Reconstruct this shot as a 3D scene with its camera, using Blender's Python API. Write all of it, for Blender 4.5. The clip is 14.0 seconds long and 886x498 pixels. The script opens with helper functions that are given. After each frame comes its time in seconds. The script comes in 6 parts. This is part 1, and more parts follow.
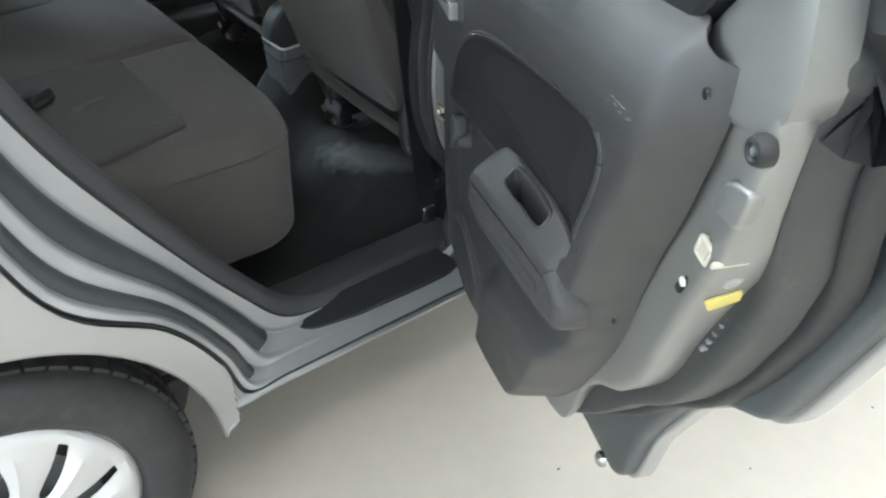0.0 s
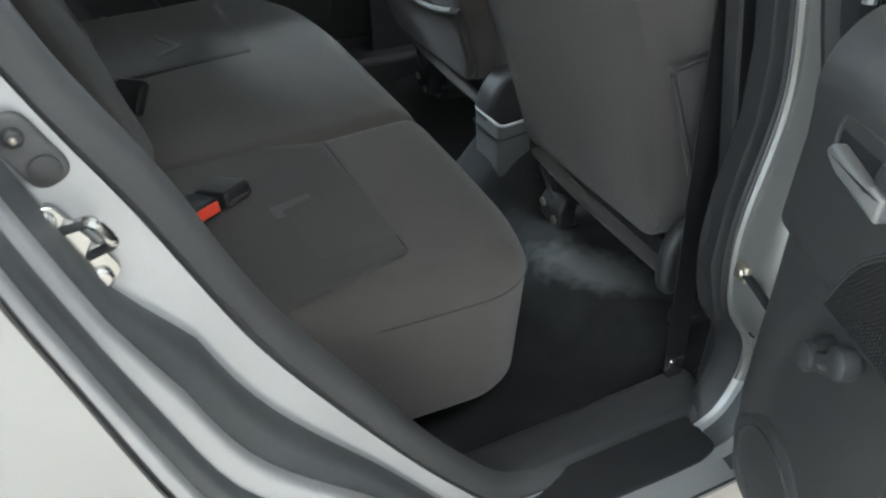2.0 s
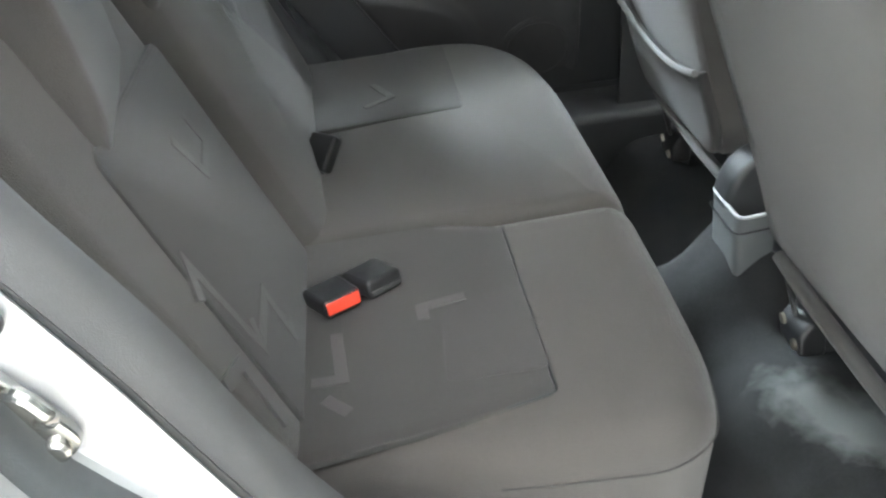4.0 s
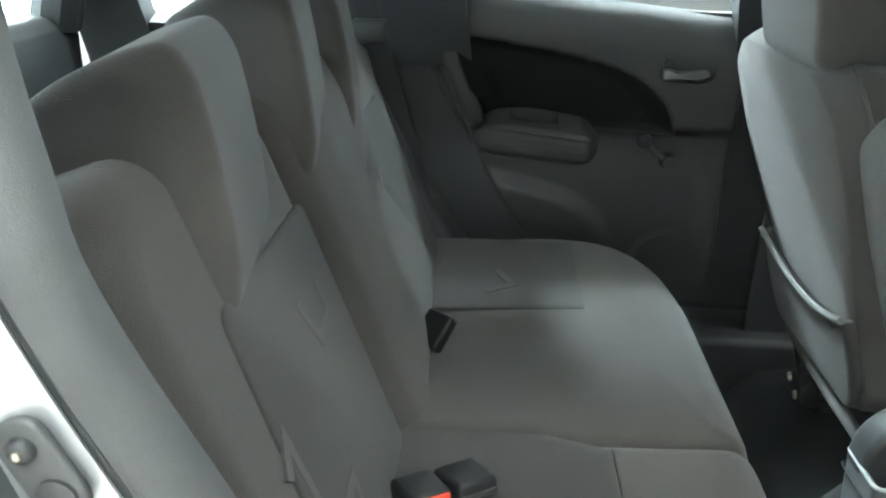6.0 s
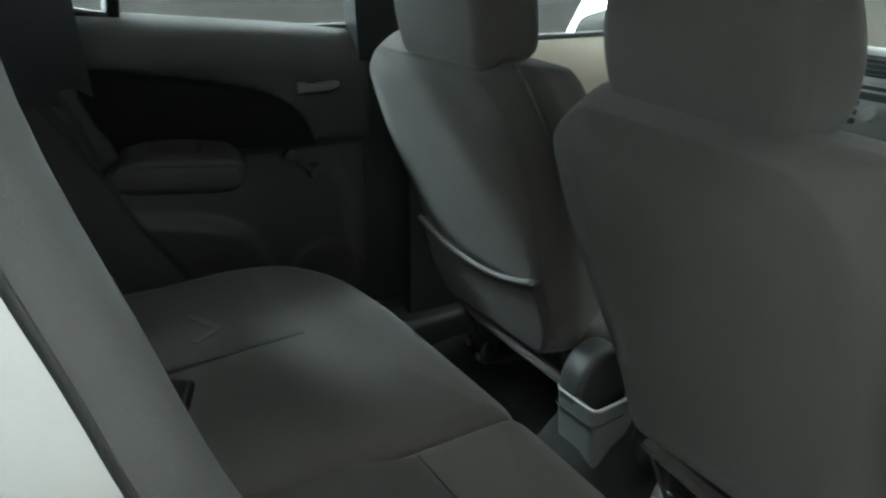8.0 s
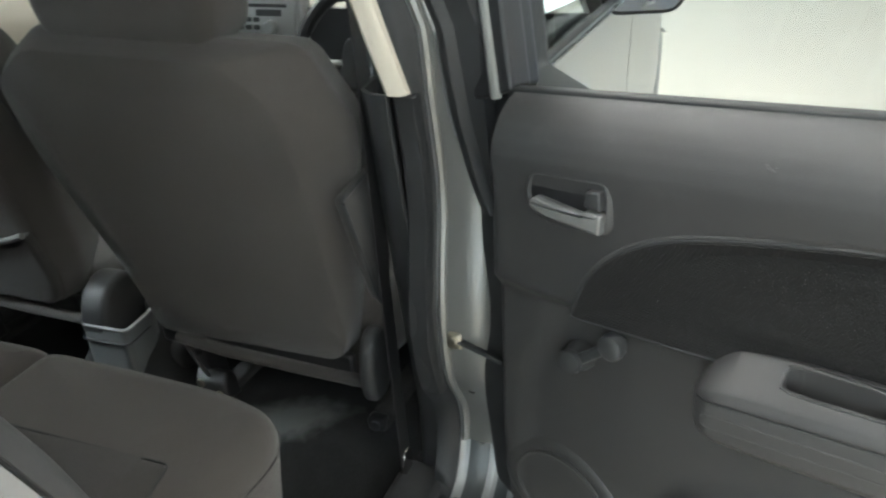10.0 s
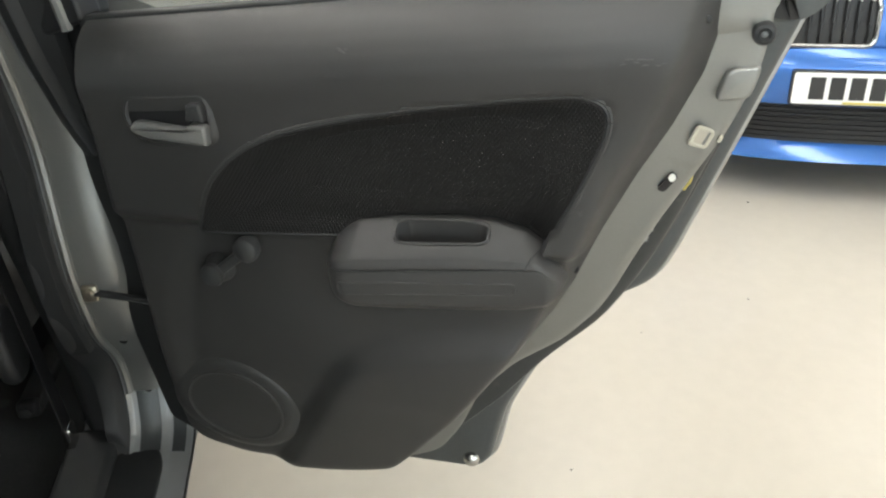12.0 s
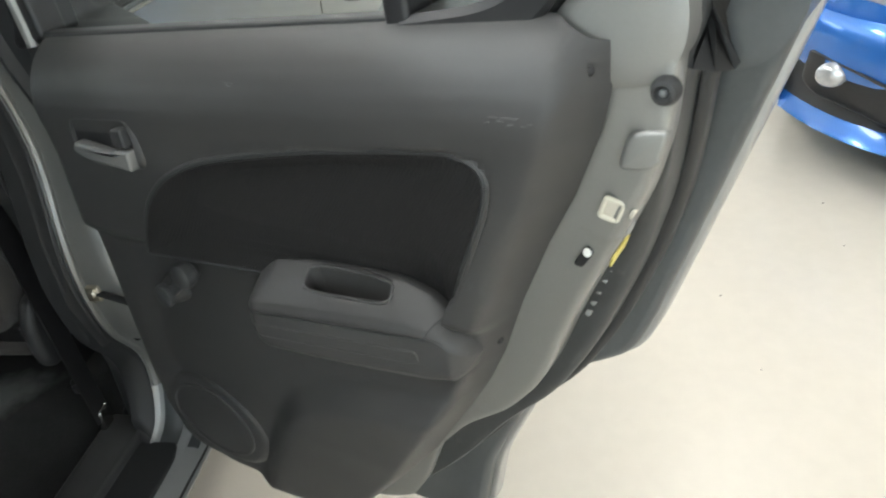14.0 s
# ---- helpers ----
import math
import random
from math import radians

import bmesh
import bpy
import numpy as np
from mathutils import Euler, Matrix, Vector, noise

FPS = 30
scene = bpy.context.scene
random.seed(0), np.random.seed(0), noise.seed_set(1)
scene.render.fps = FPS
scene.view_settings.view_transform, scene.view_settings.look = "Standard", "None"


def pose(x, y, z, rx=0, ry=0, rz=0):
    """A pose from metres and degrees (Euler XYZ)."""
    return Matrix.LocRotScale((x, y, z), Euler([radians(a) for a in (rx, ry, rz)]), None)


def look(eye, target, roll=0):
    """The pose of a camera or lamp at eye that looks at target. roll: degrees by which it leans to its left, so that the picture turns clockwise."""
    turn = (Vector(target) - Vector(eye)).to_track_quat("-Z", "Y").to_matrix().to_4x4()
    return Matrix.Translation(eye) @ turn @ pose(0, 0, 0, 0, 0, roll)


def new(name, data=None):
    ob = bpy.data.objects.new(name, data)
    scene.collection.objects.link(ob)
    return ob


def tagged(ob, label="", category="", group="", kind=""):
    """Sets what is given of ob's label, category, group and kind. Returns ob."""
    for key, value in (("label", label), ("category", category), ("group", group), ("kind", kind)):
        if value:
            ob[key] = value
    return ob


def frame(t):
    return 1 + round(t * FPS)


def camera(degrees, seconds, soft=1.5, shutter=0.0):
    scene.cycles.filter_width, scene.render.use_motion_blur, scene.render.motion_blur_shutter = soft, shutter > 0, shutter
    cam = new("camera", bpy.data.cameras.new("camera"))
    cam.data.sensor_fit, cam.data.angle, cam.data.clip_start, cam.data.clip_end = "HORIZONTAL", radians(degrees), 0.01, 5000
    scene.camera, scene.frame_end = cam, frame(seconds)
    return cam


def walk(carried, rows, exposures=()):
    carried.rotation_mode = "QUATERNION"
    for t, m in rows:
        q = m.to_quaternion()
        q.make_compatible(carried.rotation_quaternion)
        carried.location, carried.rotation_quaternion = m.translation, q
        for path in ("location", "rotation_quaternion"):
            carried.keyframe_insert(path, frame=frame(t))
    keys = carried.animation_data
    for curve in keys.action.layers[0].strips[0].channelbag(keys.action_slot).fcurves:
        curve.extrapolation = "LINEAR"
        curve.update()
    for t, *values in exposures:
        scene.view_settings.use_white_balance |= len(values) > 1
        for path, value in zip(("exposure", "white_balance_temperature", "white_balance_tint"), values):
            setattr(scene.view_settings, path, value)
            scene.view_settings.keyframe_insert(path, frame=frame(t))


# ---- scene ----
cam = camera(57.3, 14.0, soft=2.2, shutter=0.2)
PATH = [
    (0, (-0.786, -0.912, 1.325), (0.206, 0.35, 0.132), 0.6),
    (0.5, (-0.764, -0.9, 1.316), (0.097, 0.46, 0.128), -2.7),
    (1, (-0.767, -0.768, 1.32), (0.008, 0.66, 0.153), -3.2),
    (1.5, (-0.791, -0.573, 1.32), (-0.007, 0.846, 0.148), -0.3),
    (2, (-0.74, -0.482, 1.32), (0.014, 0.936, 0.128), 1.2),
    (2.5, (-0.613, -0.416, 1.307), (-0.16, 1.096, 0.079), -4.9),
    (3, (-0.574, -0.344, 1.287), (-0.173, 1.177, 0.051), -4.9),
    (3.5, (-0.543, -0.325, 1.287), (-0.264, 1.25, 0.086), -5.5),
    (4, (-0.529, -0.311, 1.292), (-0.414, 1.336, 0.163), -5.6),
    (4.2, (-0.533, -0.297, 1.296), (-0.476, 1.375, 0.199), -5.2),
    (6.3, (-0.571, -0.239, 1.305), (-0.657, 1.617, 0.565), 2.3),
    (6.5, (-0.588, -0.222, 1.307), (-0.575, 1.638, 0.572), 1.9),
    (7, (-0.683, -0.162, 1.311), (-0.361, 1.674, 0.587), 1.1),
    (7.2, (-0.72, -0.149, 1.31), (-0.273, 1.664, 0.594), 0.8),
    (9.3, (-0.913, -0.243, 1.318), (0.624, 0.767, 0.533), 0.7),
    (9.5, (-0.942, -0.26, 1.318), (0.641, 0.662, 0.517), -0.2),
    (10, (-0.982, -0.305, 1.313), (0.715, 0.345, 0.479), -1.9),
    (10.5, (-0.995, -0.29, 1.309), (0.78, -0.02, 0.428), -2.2),
    (11, (-1.018, -0.289, 1.31), (0.756, -0.283, 0.387), -2.4),
    (11.5, (-1.044, -0.299, 1.307), (0.701, -0.477, 0.347), -2.3),
    (12, (-1.055, -0.327, 1.291), (0.674, -0.541, 0.31), -2.9),
    (12.5, (-1.05, -0.385, 1.282), (0.68, -0.555, 0.293), -2.7),
    (13, (-1.035, -0.489, 1.276), (0.696, -0.365, 0.283), -4.3),
    (13.5, (-0.996, -0.572, 1.277), (0.692, -0.25, 0.254), -7.2),
    (14, (-0.929, -0.642, 1.296), (0.765, -0.314, 0.285), -7.1),
]
# seconds, stops, kelvin, tint: the clip's camera opens up inside the car and warms towards the end
EXPOSURES = [(0.0, 0.16, 6000, 8), (0.5, 0.30, 5980, 8), (1.5, 0.42, 5950, 9), (2.5, 0.45, 6000, 9), (3.0, 0.5, 6000, 6), (3.5, 1.18, 6080, 8), (4.2, 1.85, 6180, 10), (6.3, 1.3, 6030, 0), (7.2, 0.0, 6050, -3), (9.3, 0.2, 6350, 7), (11.0, 0.08, 6550, 9), (11.7, -0.28, 6700, 10), (12.7, -0.48, 6750, 10), (13.4, -0.40, 6650, 10), (14.0, -0.26, 6450, 9)]
walk(cam, [(t, look(eye, target, roll)) for t, eye, target, roll in PATH], EXPOSURES)

# ---------------------------------------------------------------- world and light
world = bpy.data.worlds.new("showroom_world")
scene.world = world
world.use_nodes = True
wn = world.node_tree.nodes
wn["Background"].inputs[0].default_value = (0.9, 0.95, 1.0, 1)
wn["Background"].inputs[1].default_value = 0.05


def lamp(name, place, size_x, size_y, watts, colour, aim=(0, 0, -1)):
    data = bpy.data.lights.new(name, "AREA")
    data.shape, data.size, data.size_y, data.energy, data.color = "RECTANGLE", size_x, size_y, watts, colour
    ob = new(name, data)
    ob.matrix_basis = look(place, Vector(place) + Vector(aim) * 1.0 + Vector((0, 1e-4, 0)))
    return ob


LAMPS = [(x, y) for y in (-5.0, -1.7, 1.2) for x in (-4.0, -0.6, 2.8)] + [(-4.9, 3.4), (-1.5, 3.4), (1.9, 3.4)]
CEIL = 3.6
for px, py in LAMPS:
    lamp("ceiling_lamp", (px, py, CEIL - 0.09), 0.5 if py > 3 else 2.2, 0.5, {-5.0: 58, -1.7: 32 if px == -0.6 else 14, 1.2: 55 if px == -0.6 else 50, 3.4: 240 if px == -1.5 else 90}[py], (0.86, 0.96, 1.0) if py > 3 else (1.0, 0.985, 0.955))

for k in (0, 2, 3, 4):
    lamp("window_daylight", (-5.5 + 2.9 * k, 8.4, 1.7), 2.7, 3.0, 400, (0.80, 0.92, 1.0), aim=(0, -1, -0.05))
for k in range(3):
    lamp("window_daylight", (-6.9, -4.4 + 2.9 * k, 1.7), 2.7, 3.0, 88, (0.80, 0.92, 1.0), aim=(1, 0, -0.05))

# ---------------------------------------------------------------- materials
def material(name, colour, rough=0.6, metal=0.0, coat=0.0, spec=0.5, var=0.12, scale=6.0, grain=0.0, grain_scale=600.0, sheen=0.0, rough_var=0.08, pattern=None, dirt=None):
    """A procedural surface: colour, two scales of variation, fine grain as relief."""
    m = bpy.data.materials.new(name)
    m.use_nodes = True
    nt = m.node_tree
    nd, ln = nt.nodes, nt.links
    b = nd["Principled BSDF"]
    b.inputs["Roughness"].default_value = rough
    b.inputs["Metallic"].default_value = metal
    b.inputs["Coat Weight"].default_value = coat
    b.inputs["Coat Roughness"].default_value = 0.08
    b.inputs["Specular IOR Level"].default_value = spec
    b.inputs["Sheen Weight"].default_value = sheen
    b.inputs["Sheen Roughness"].default_value = 0.5
    tc = nd.new("ShaderNodeNewGeometry")
    n1 = nd.new("ShaderNodeTexNoise")
    n1.inputs["Scale"].default_value = scale
    n1.inputs["Detail"].default_value = 5
    ln.new(tc.outputs["Position"], n1.inputs["Vector"])
    n2 = nd.new("ShaderNodeTexNoise")
    n2.inputs["Scale"].default_value = grain_scale * 0.35
    n2.inputs["Detail"].default_value = 2
    ln.new(tc.outputs["Position"], n2.inputs["Vector"])
    add = nd.new("ShaderNodeMath")
    add.operation = "ADD"
    ln.new(n1.outputs["Fac"], add.inputs[0])
    half = nd.new("ShaderNodeMath")
    half.operation = "MULTIPLY"
    half.inputs[1].default_value = 0.5
    ln.new(n2.outputs["Fac"], half.inputs[0])
    ln.new(half.outputs[0], add.inputs[1])
    ramp = nd.new("ShaderNodeMapRange")
    ramp.inputs["From Min"].default_value, ramp.inputs["From Max"].default_value = 0.4, 1.1
    ramp.inputs["To Min"].default_value, ramp.inputs["To Max"].default_value = 1 - var, 1 + var
    ln.new(add.outputs[0], ramp.inputs["Value"])
    mul = nd.new("ShaderNodeVectorMath")
    mul.operation = "SCALE"
    mul.inputs[0].default_value = colour
    ln.new(ramp.outputs[0], mul.inputs["Scale"])
    out = mul.outputs[0]
    if dirt:
        dc, dscale, lo, hi = dirt
        n3 = nd.new("ShaderNodeTexNoise")
        n3.inputs["Scale"].default_value = dscale
        n3.inputs["Detail"].default_value = 6
        n3.inputs["Roughness"].default_value = 0.65
        ln.new(tc.outputs["Position"], n3.inputs["Vector"])
        r3 = nd.new("ShaderNodeMapRange")
        r3.inputs["From Min"].default_value, r3.inputs["From Max"].default_value = lo, hi
        ln.new(n3.outputs["Fac"], r3.inputs["Value"])
        mx = nd.new("ShaderNodeMix")
        mx.data_type = "RGBA"
        mx.inputs[7].default_value = (*dc, 1)
        ln.new(r3.outputs[0], mx.inputs[0])
        ln.new(out, mx.inputs[6])
        out = mx.outputs[2]
    ln.new(out, b.inputs["Base Color"])
    rr = nd.new("ShaderNodeMapRange")
    rr.inputs["To Min"].default_value, rr.inputs["To Max"].default_value = max(rough - rough_var, 0.02), min(rough + rough_var, 1)
    ln.new(n1.outputs["Fac"], rr.inputs["Value"])
    ln.new(rr.outputs[0], b.inputs["Roughness"])
    if grain > 0:
        bump = nd.new("ShaderNodeBump")
        bump.inputs["Strength"].default_value = grain
        bump.inputs["Distance"].default_value = 0.001
        if pattern == "weave":
            tex = nd.new("ShaderNodeTexVoronoi")
            tex.inputs["Scale"].default_value = grain_scale
            ln.new(tc.outputs["Position"], tex.inputs["Vector"])
            ln.new(tex.outputs["Distance"], bump.inputs["Height"])
        elif pattern == "mesh":
            # slanting rows of small holes: two crossed waves
            waves = []
            for way in ((1, 1, 1), (1, 1, -1)):
                dot = nd.new("ShaderNodeVectorMath")
                dot.operation = "DOT_PRODUCT"
                dot.inputs[1].default_value = [q * 1100.0 for q in way]
                ln.new(tc.outputs["Position"], dot.inputs[0])
                sn = nd.new("ShaderNodeMath")
                sn.operation = "SINE"
                ln.new(dot.outputs["Value"], sn.inputs[0])
                waves.append(sn)
            prod = nd.new("ShaderNodeMath")
            prod.operation = "MAXIMUM"
            ln.new(waves[0].outputs[0], prod.inputs[0])
            ln.new(waves[1].outputs[0], prod.inputs[1])
            ln.new(prod.outputs[0], bump.inputs["Height"])
        else:
            n4 = nd.new("ShaderNodeTexNoise")
            n4.inputs["Scale"].default_value = grain_scale
            n4.inputs["Detail"].default_value = 3
            ln.new(tc.outputs["Position"], n4.inputs["Vector"])
            ln.new(n4.outputs["Fac"], bump.inputs["Height"])
        ln.new(bump.outputs[0], b.inputs["Normal"])
    return m


PAINT = material("silver_paint", (0.36, 0.37, 0.374), rough=0.31, metal=0.85, coat=0.5, var=0.03, scale=3, grain=0.05, grain_scale=1500, rough_var=0.03)
JAMB = material("door_jamb_paint", (0.245, 0.245, 0.235), rough=0.40, metal=0.6, coat=0.15, var=0.05, scale=5, grain=0.08, grain_scale=900, rough_var=0.06, dirt=((0.19, 0.18, 0.165), 14, 0.62, 0.95))
# Lighter, less metallic copy of the silver paint, so flanges look lit
FLANGE = material("lit_silver_paint", (0.40, 0.41, 0.415), rough=0.42, metal=0.5, coat=0.1, var=0.05, scale=5, grain=0.06, grain_scale=900, rough_var=0.05)
# Silver jamb paint darkened: shade and dark reflections put into the colour
SHADED = material("shaded_jamb_grey", (0.085, 0.092, 0.095), rough=0.45, metal=0.4, var=0.12, scale=12, grain=0.15, grain_scale=500, coat=0.1)
RUBBER = material("black_rubber", (0.018, 0.019, 0.02), rough=0.55, var=0.15, grain=0.15, grain_scale=500)
STRIP = material("weatherstrip_rubber", (0.060, 0.061, 0.062), rough=0.5, var=0.12, scale=10, grain=0.25, grain_scale=900)
GAP = material("seal_rubber", (0.035, 0.037, 0.037), rough=0.5, var=0.2, scale=20, grain=0.1, grain_scale=400, dirt=((0.10, 0.095, 0.085), 30, 0.6, 0.9))
TRIM = material("grey_door_plastic", (0.037, 0.0364, 0.036), rough=0.46, var=0.07, scale=4, grain=0.35, grain_scale=1400, rough_var=0.06, spec=0.55, dirt=((0.085, 0.082, 0.078), 9, 0.62, 0.95))
TRIM2 = material("dark_interior_plastic", (0.033, 0.034, 0.035), rough=0.48, var=0.08, scale=5, grain=0.3, grain_scale=1300)
BLACKP = material("black_plastic", (0.014, 0.014, 0.015), rough=0.4, var=0.12, scale=8, grain=0.2, grain_scale=1200)
INSERT = material("black_mesh_fabric", (0.0175, 0.0171, 0.0169), rough=0.88, var=0.1, scale=10, grain=0.55, grain_scale=300, pattern="mesh", spec=0.13)
FABRIC = material("charcoal_seat_fabric", (0.067, 0.062, 0.057), rough=0.92, var=0.10, scale=5, grain=0.55, grain_scale=900, pattern="weave", sheen=0.18, spec=0.2)
FABRIC2 = material("dark_seat_fabric", (0.049, 0.0465, 0.044), rough=0.92, var=0.12, scale=6, grain=0.6, grain_scale=900, pattern="weave", sheen=0.15, spec=0.2)
FABRIC4 = material("mid_seat_fabric", (0.054, 0.051, 0.049), rough=0.92, var=0.12, scale=6, grain=0.6, grain_scale=900, pattern="weave", sheen=0.15, spec=0.2)
FABRIC3 = material("grey_motif_fabric", (0.077, 0.074, 0.071), rough=0.92, var=0.1, scale=8, grain=0.5, grain_scale=900, pattern="weave", sheen=0.15, spec=0.2)
CARPET = material("black_carpet", (0.022, 0.023, 0.0235), rough=1.0, var=0.35, scale=12, grain=1.0, grain_scale=700, sheen=0.08, spec=0.1, dirt=((0.035, 0.037, 0.037), 9, 0.60, 0.95))
CHROME = material("bright_metal", (0.46, 0.455, 0.44), rough=0.2, metal=1.0, var=0.06, scale=30, grain=0.1, grain_scale=300)
SATIN = material("satin_silver_plastic", (0.33, 0.33, 0.325), rough=0.34, metal=0.35, var=0.04, scale=12)
# Darker copy of the satin silver, for the door levers
LEVER = material("darker_satin_plastic", (0.20, 0.20, 0.196), rough=0.36, metal=0.35, var=0.08, scale=20)
ZINC = material("plated_steel", (0.50, 0.46, 0.38), rough=0.35, metal=1.0, var=0.15, scale=60)
BEIGE = material("beige_plastic", (0.52, 0.48, 0.40), rough=0.6, var=0.04, scale=5, grain=0.25, grain_scale=1200)
CREAM = material("cream_nylon", (0.56, 0.53, 0.44), rough=0.5, var=0.06, scale=30)
RED = material("red_plastic", (0.65, 0.06, 0.03), rough=0.4, var=0.05)
YELLOW = material("yellow_label", (0.60, 0.50, 0.14), rough=0.55, var=0.06, scale=40)
INK = material("dark_ink", (0.03, 0.03, 0.03), rough=0.6)
WHITE = material("white_plate", (0.82, 0.82, 0.80), rough=0.4, var=0.02)
CUP = material("pale_grey_cup_plastic", (0.115, 0.122, 0.122), rough=0.45, var=0.07, scale=14, grain=0.2, grain_scale=1200)
CUPRIM = material("worn_cup_rim", (0.36, 0.37, 0.37), rough=0.4, var=0.25, scale=60)
ELASTIC = material("grey_elastic_band", (0.13, 0.13, 0.125), rough=0.8, var=0.1, scale=40, grain=0.3, grain_scale=800)
SCUFF = material("scuffed_plastic", (0.070, 0.069, 0.067), rough=0.7, var=0.4, scale=90)
TYRE = material("tyre_rubber", (0.028, 0.028, 0.028), rough=0.75, var=0.25, scale=18, grain=0.3, grain_scale=300, dirt=((0.05, 0.047, 0.042), 25, 0.5, 0.9))
COVER = material("silver_wheel_cover", (0.60, 0.60, 0.60), rough=0.35, metal=0.4, coat=0.3, var=0.03, scale=8)
BLUE = material("metallic_blue_paint", (0.022, 0.135, 0.46), rough=0.25, metal=0.4, coat=0.9, var=0.05, scale=4)
WHITEP = material("white_car_paint", (0.72, 0.72, 0.70), rough=0.25, coat=0.7, var=0.02, scale=3)
DARKP = material("dark_grey_car_paint", (0.10, 0.11, 0.12), rough=0.25, metal=0.4, coat=0.7, var=0.03, scale=3)
WALL = material("white_wall_paint", (0.80, 0.79, 0.76), rough=0.85, var=0.03, scale=1.2, grain=0.15, grain_scale=120)
FLOORM = material("cream_showroom_floor", (0.555, 0.512, 0.443), rough=0.30, var=0.07, scale=1.4, grain=0.02, grain_scale=60, rough_var=0.06)
# pale dust trodden into the carpet behind the driver's seat
cn, cl = CARPET.node_tree.nodes, CARPET.node_tree.links
pos = cn.new("ShaderNodeNewGeometry")
mp_ = cn.new("ShaderNodeMapping")
mp_.vector_type = "TEXTURE"
mp_.inputs["Location"].default_value = (0.065, 0.430, 0.40)
mp_.inputs["Rotation"].default_value = (0, 0, -1.01)
mp_.inputs["Scale"].default_value = (0.125, 0.055, 0.07)
cl.new(pos.outputs["Position"], mp_.inputs["Vector"])
far = cn.new("ShaderNodeVectorMath")
far.operation = "LENGTH"
cl.new(mp_.outputs[0], far.inputs[0])
nz = cn.new("ShaderNodeTexNoise")
nz.inputs["Scale"].default_value = 38
nz.inputs["Detail"].default_value = 6
cl.new(pos.outputs["Position"], nz.inputs["Vector"])
su = cn.new("ShaderNodeMath")
su.operation = "ADD"
cl.new(far.outputs["Value"], su.inputs[0])
cl.new(nz.outputs["Fac"], su.inputs[1])
mr = cn.new("ShaderNodeMapRange")
mr.inputs["From Min"].default_value, mr.inputs["From Max"].default_value = 1.05, 1.75
mr.inputs["To Min"].default_value, mr.inputs["To Max"].default_value = 0.55, 0.0
cl.new(su.outputs[0], mr.inputs["Value"])
mix = cn.new("ShaderNodeMix")
mix.data_type = "RGBA"
mix.inputs[7].default_value = (0.20, 0.215, 0.21, 1)
cb = cn["Principled BSDF"]
cl.new(cb.inputs["Base Color"].links[0].from_socket, mix.inputs[6])
cl.new(mr.outputs[0], mix.inputs[0])
cl.new(mix.outputs[2], cb.inputs["Base Color"])
PANEL = bpy.data.materials.new("lamp_diffuser")
PANEL.use_nodes = True
PANEL.node_tree.nodes["Principled BSDF"].inputs["Emission Color"].default_value = (1, 0.985, 0.955, 1)
PANEL.node_tree.nodes["Principled BSDF"].inputs["Emission Strength"].default_value = 6.0
DAYLIGHT = bpy.data.materials.new("overcast_sky")
DAYLIGHT.use_nodes = True
DAYLIGHT.node_tree.nodes["Principled BSDF"].inputs["Emission Color"].default_value = (0.80, 0.92, 1.0, 1)
DAYLIGHT.node_tree.nodes["Principled BSDF"].inputs["Emission Strength"].default_value = 1.6
GLASS = bpy.data.materials.new("window_glass")
GLASS.use_nodes = True
gb = GLASS.node_tree.nodes["Principled BSDF"]
gb.inputs["Base Color"].default_value = (0.90, 0.94, 0.92, 1)
gb.inputs["Roughness"].default_value = 0.0
gb.inputs["IOR"].default_value = 1.45
gb.inputs["Transmission Weight"].default_value = 1.0
# Darkened glass, added to dim the bright view through the side window
DIMMED = GLASS.copy()
DIMMED.name = "dimmed_glass"
DIMMED.node_tree.nodes["Principled BSDF"].inputs["Base Color"].default_value = (0.42, 0.43, 0.39, 1)
MIRROR = material("mirror_silvering", (0.85, 0.87, 0.88), rough=0.03, metal=1.0, var=0.01, rough_var=0.01)
LENS = material("clear_lamp_lens", (0.45, 0.46, 0.47), rough=0.15, metal=0.6, var=0.2, scale=60, coat=1.0)

# ---------------------------------------------------------------- mesh helpers
def thing(name, place, label, category, group="", kind=""):
    ob = new(name)
    ob.empty_display_size = 0.1
    ob.matrix_basis = Matrix.Translation(place)
    return tagged(ob, label, category, group, kind)




WORLD_OF = {}


def part(name, bm, mat, parent=None, label="", angle=38, smooth=True, fix=True):
    """Links a bmesh, built in world metres, as one mesh object under its parent."""
    if fix:
        bmesh.ops.recalc_face_normals(bm, faces=bm.faces)
    lo = Vector([min(v.co[i] for v in bm.verts) for i in range(3)])
    hi = Vector([max(v.co[i] for v in bm.verts) for i in range(3)])
    mid = Vector(((lo.x + hi.x) / 2, (lo.y + hi.y) / 2, lo.z))
    bmesh.ops.translate(bm, verts=bm.verts, vec=-mid)
    me = bpy.data.meshes.new(name)
    bm.to_mesh(me)
    bm.free()
    me.materials.append(mat)
    if smooth:
        me.polygons.foreach_set("use_smooth", [True] * len(me.polygons))
        me.set_sharp_from_angle(angle=radians(angle))
    ob = new(name, me)
    m = Matrix.Translation(mid)
    if parent is not None:
        ob.parent = parent
        ob.matrix_parent_inverse = WORLD_OF.get(parent.name, parent.matrix_basis).inverted()
    ob.matrix_basis = m
    # the world pose of a part is its own basis, as the inverse undoes its parent's
    WORLD_OF[ob.name] = m
    if label:
        ob["label"] = label
    return ob


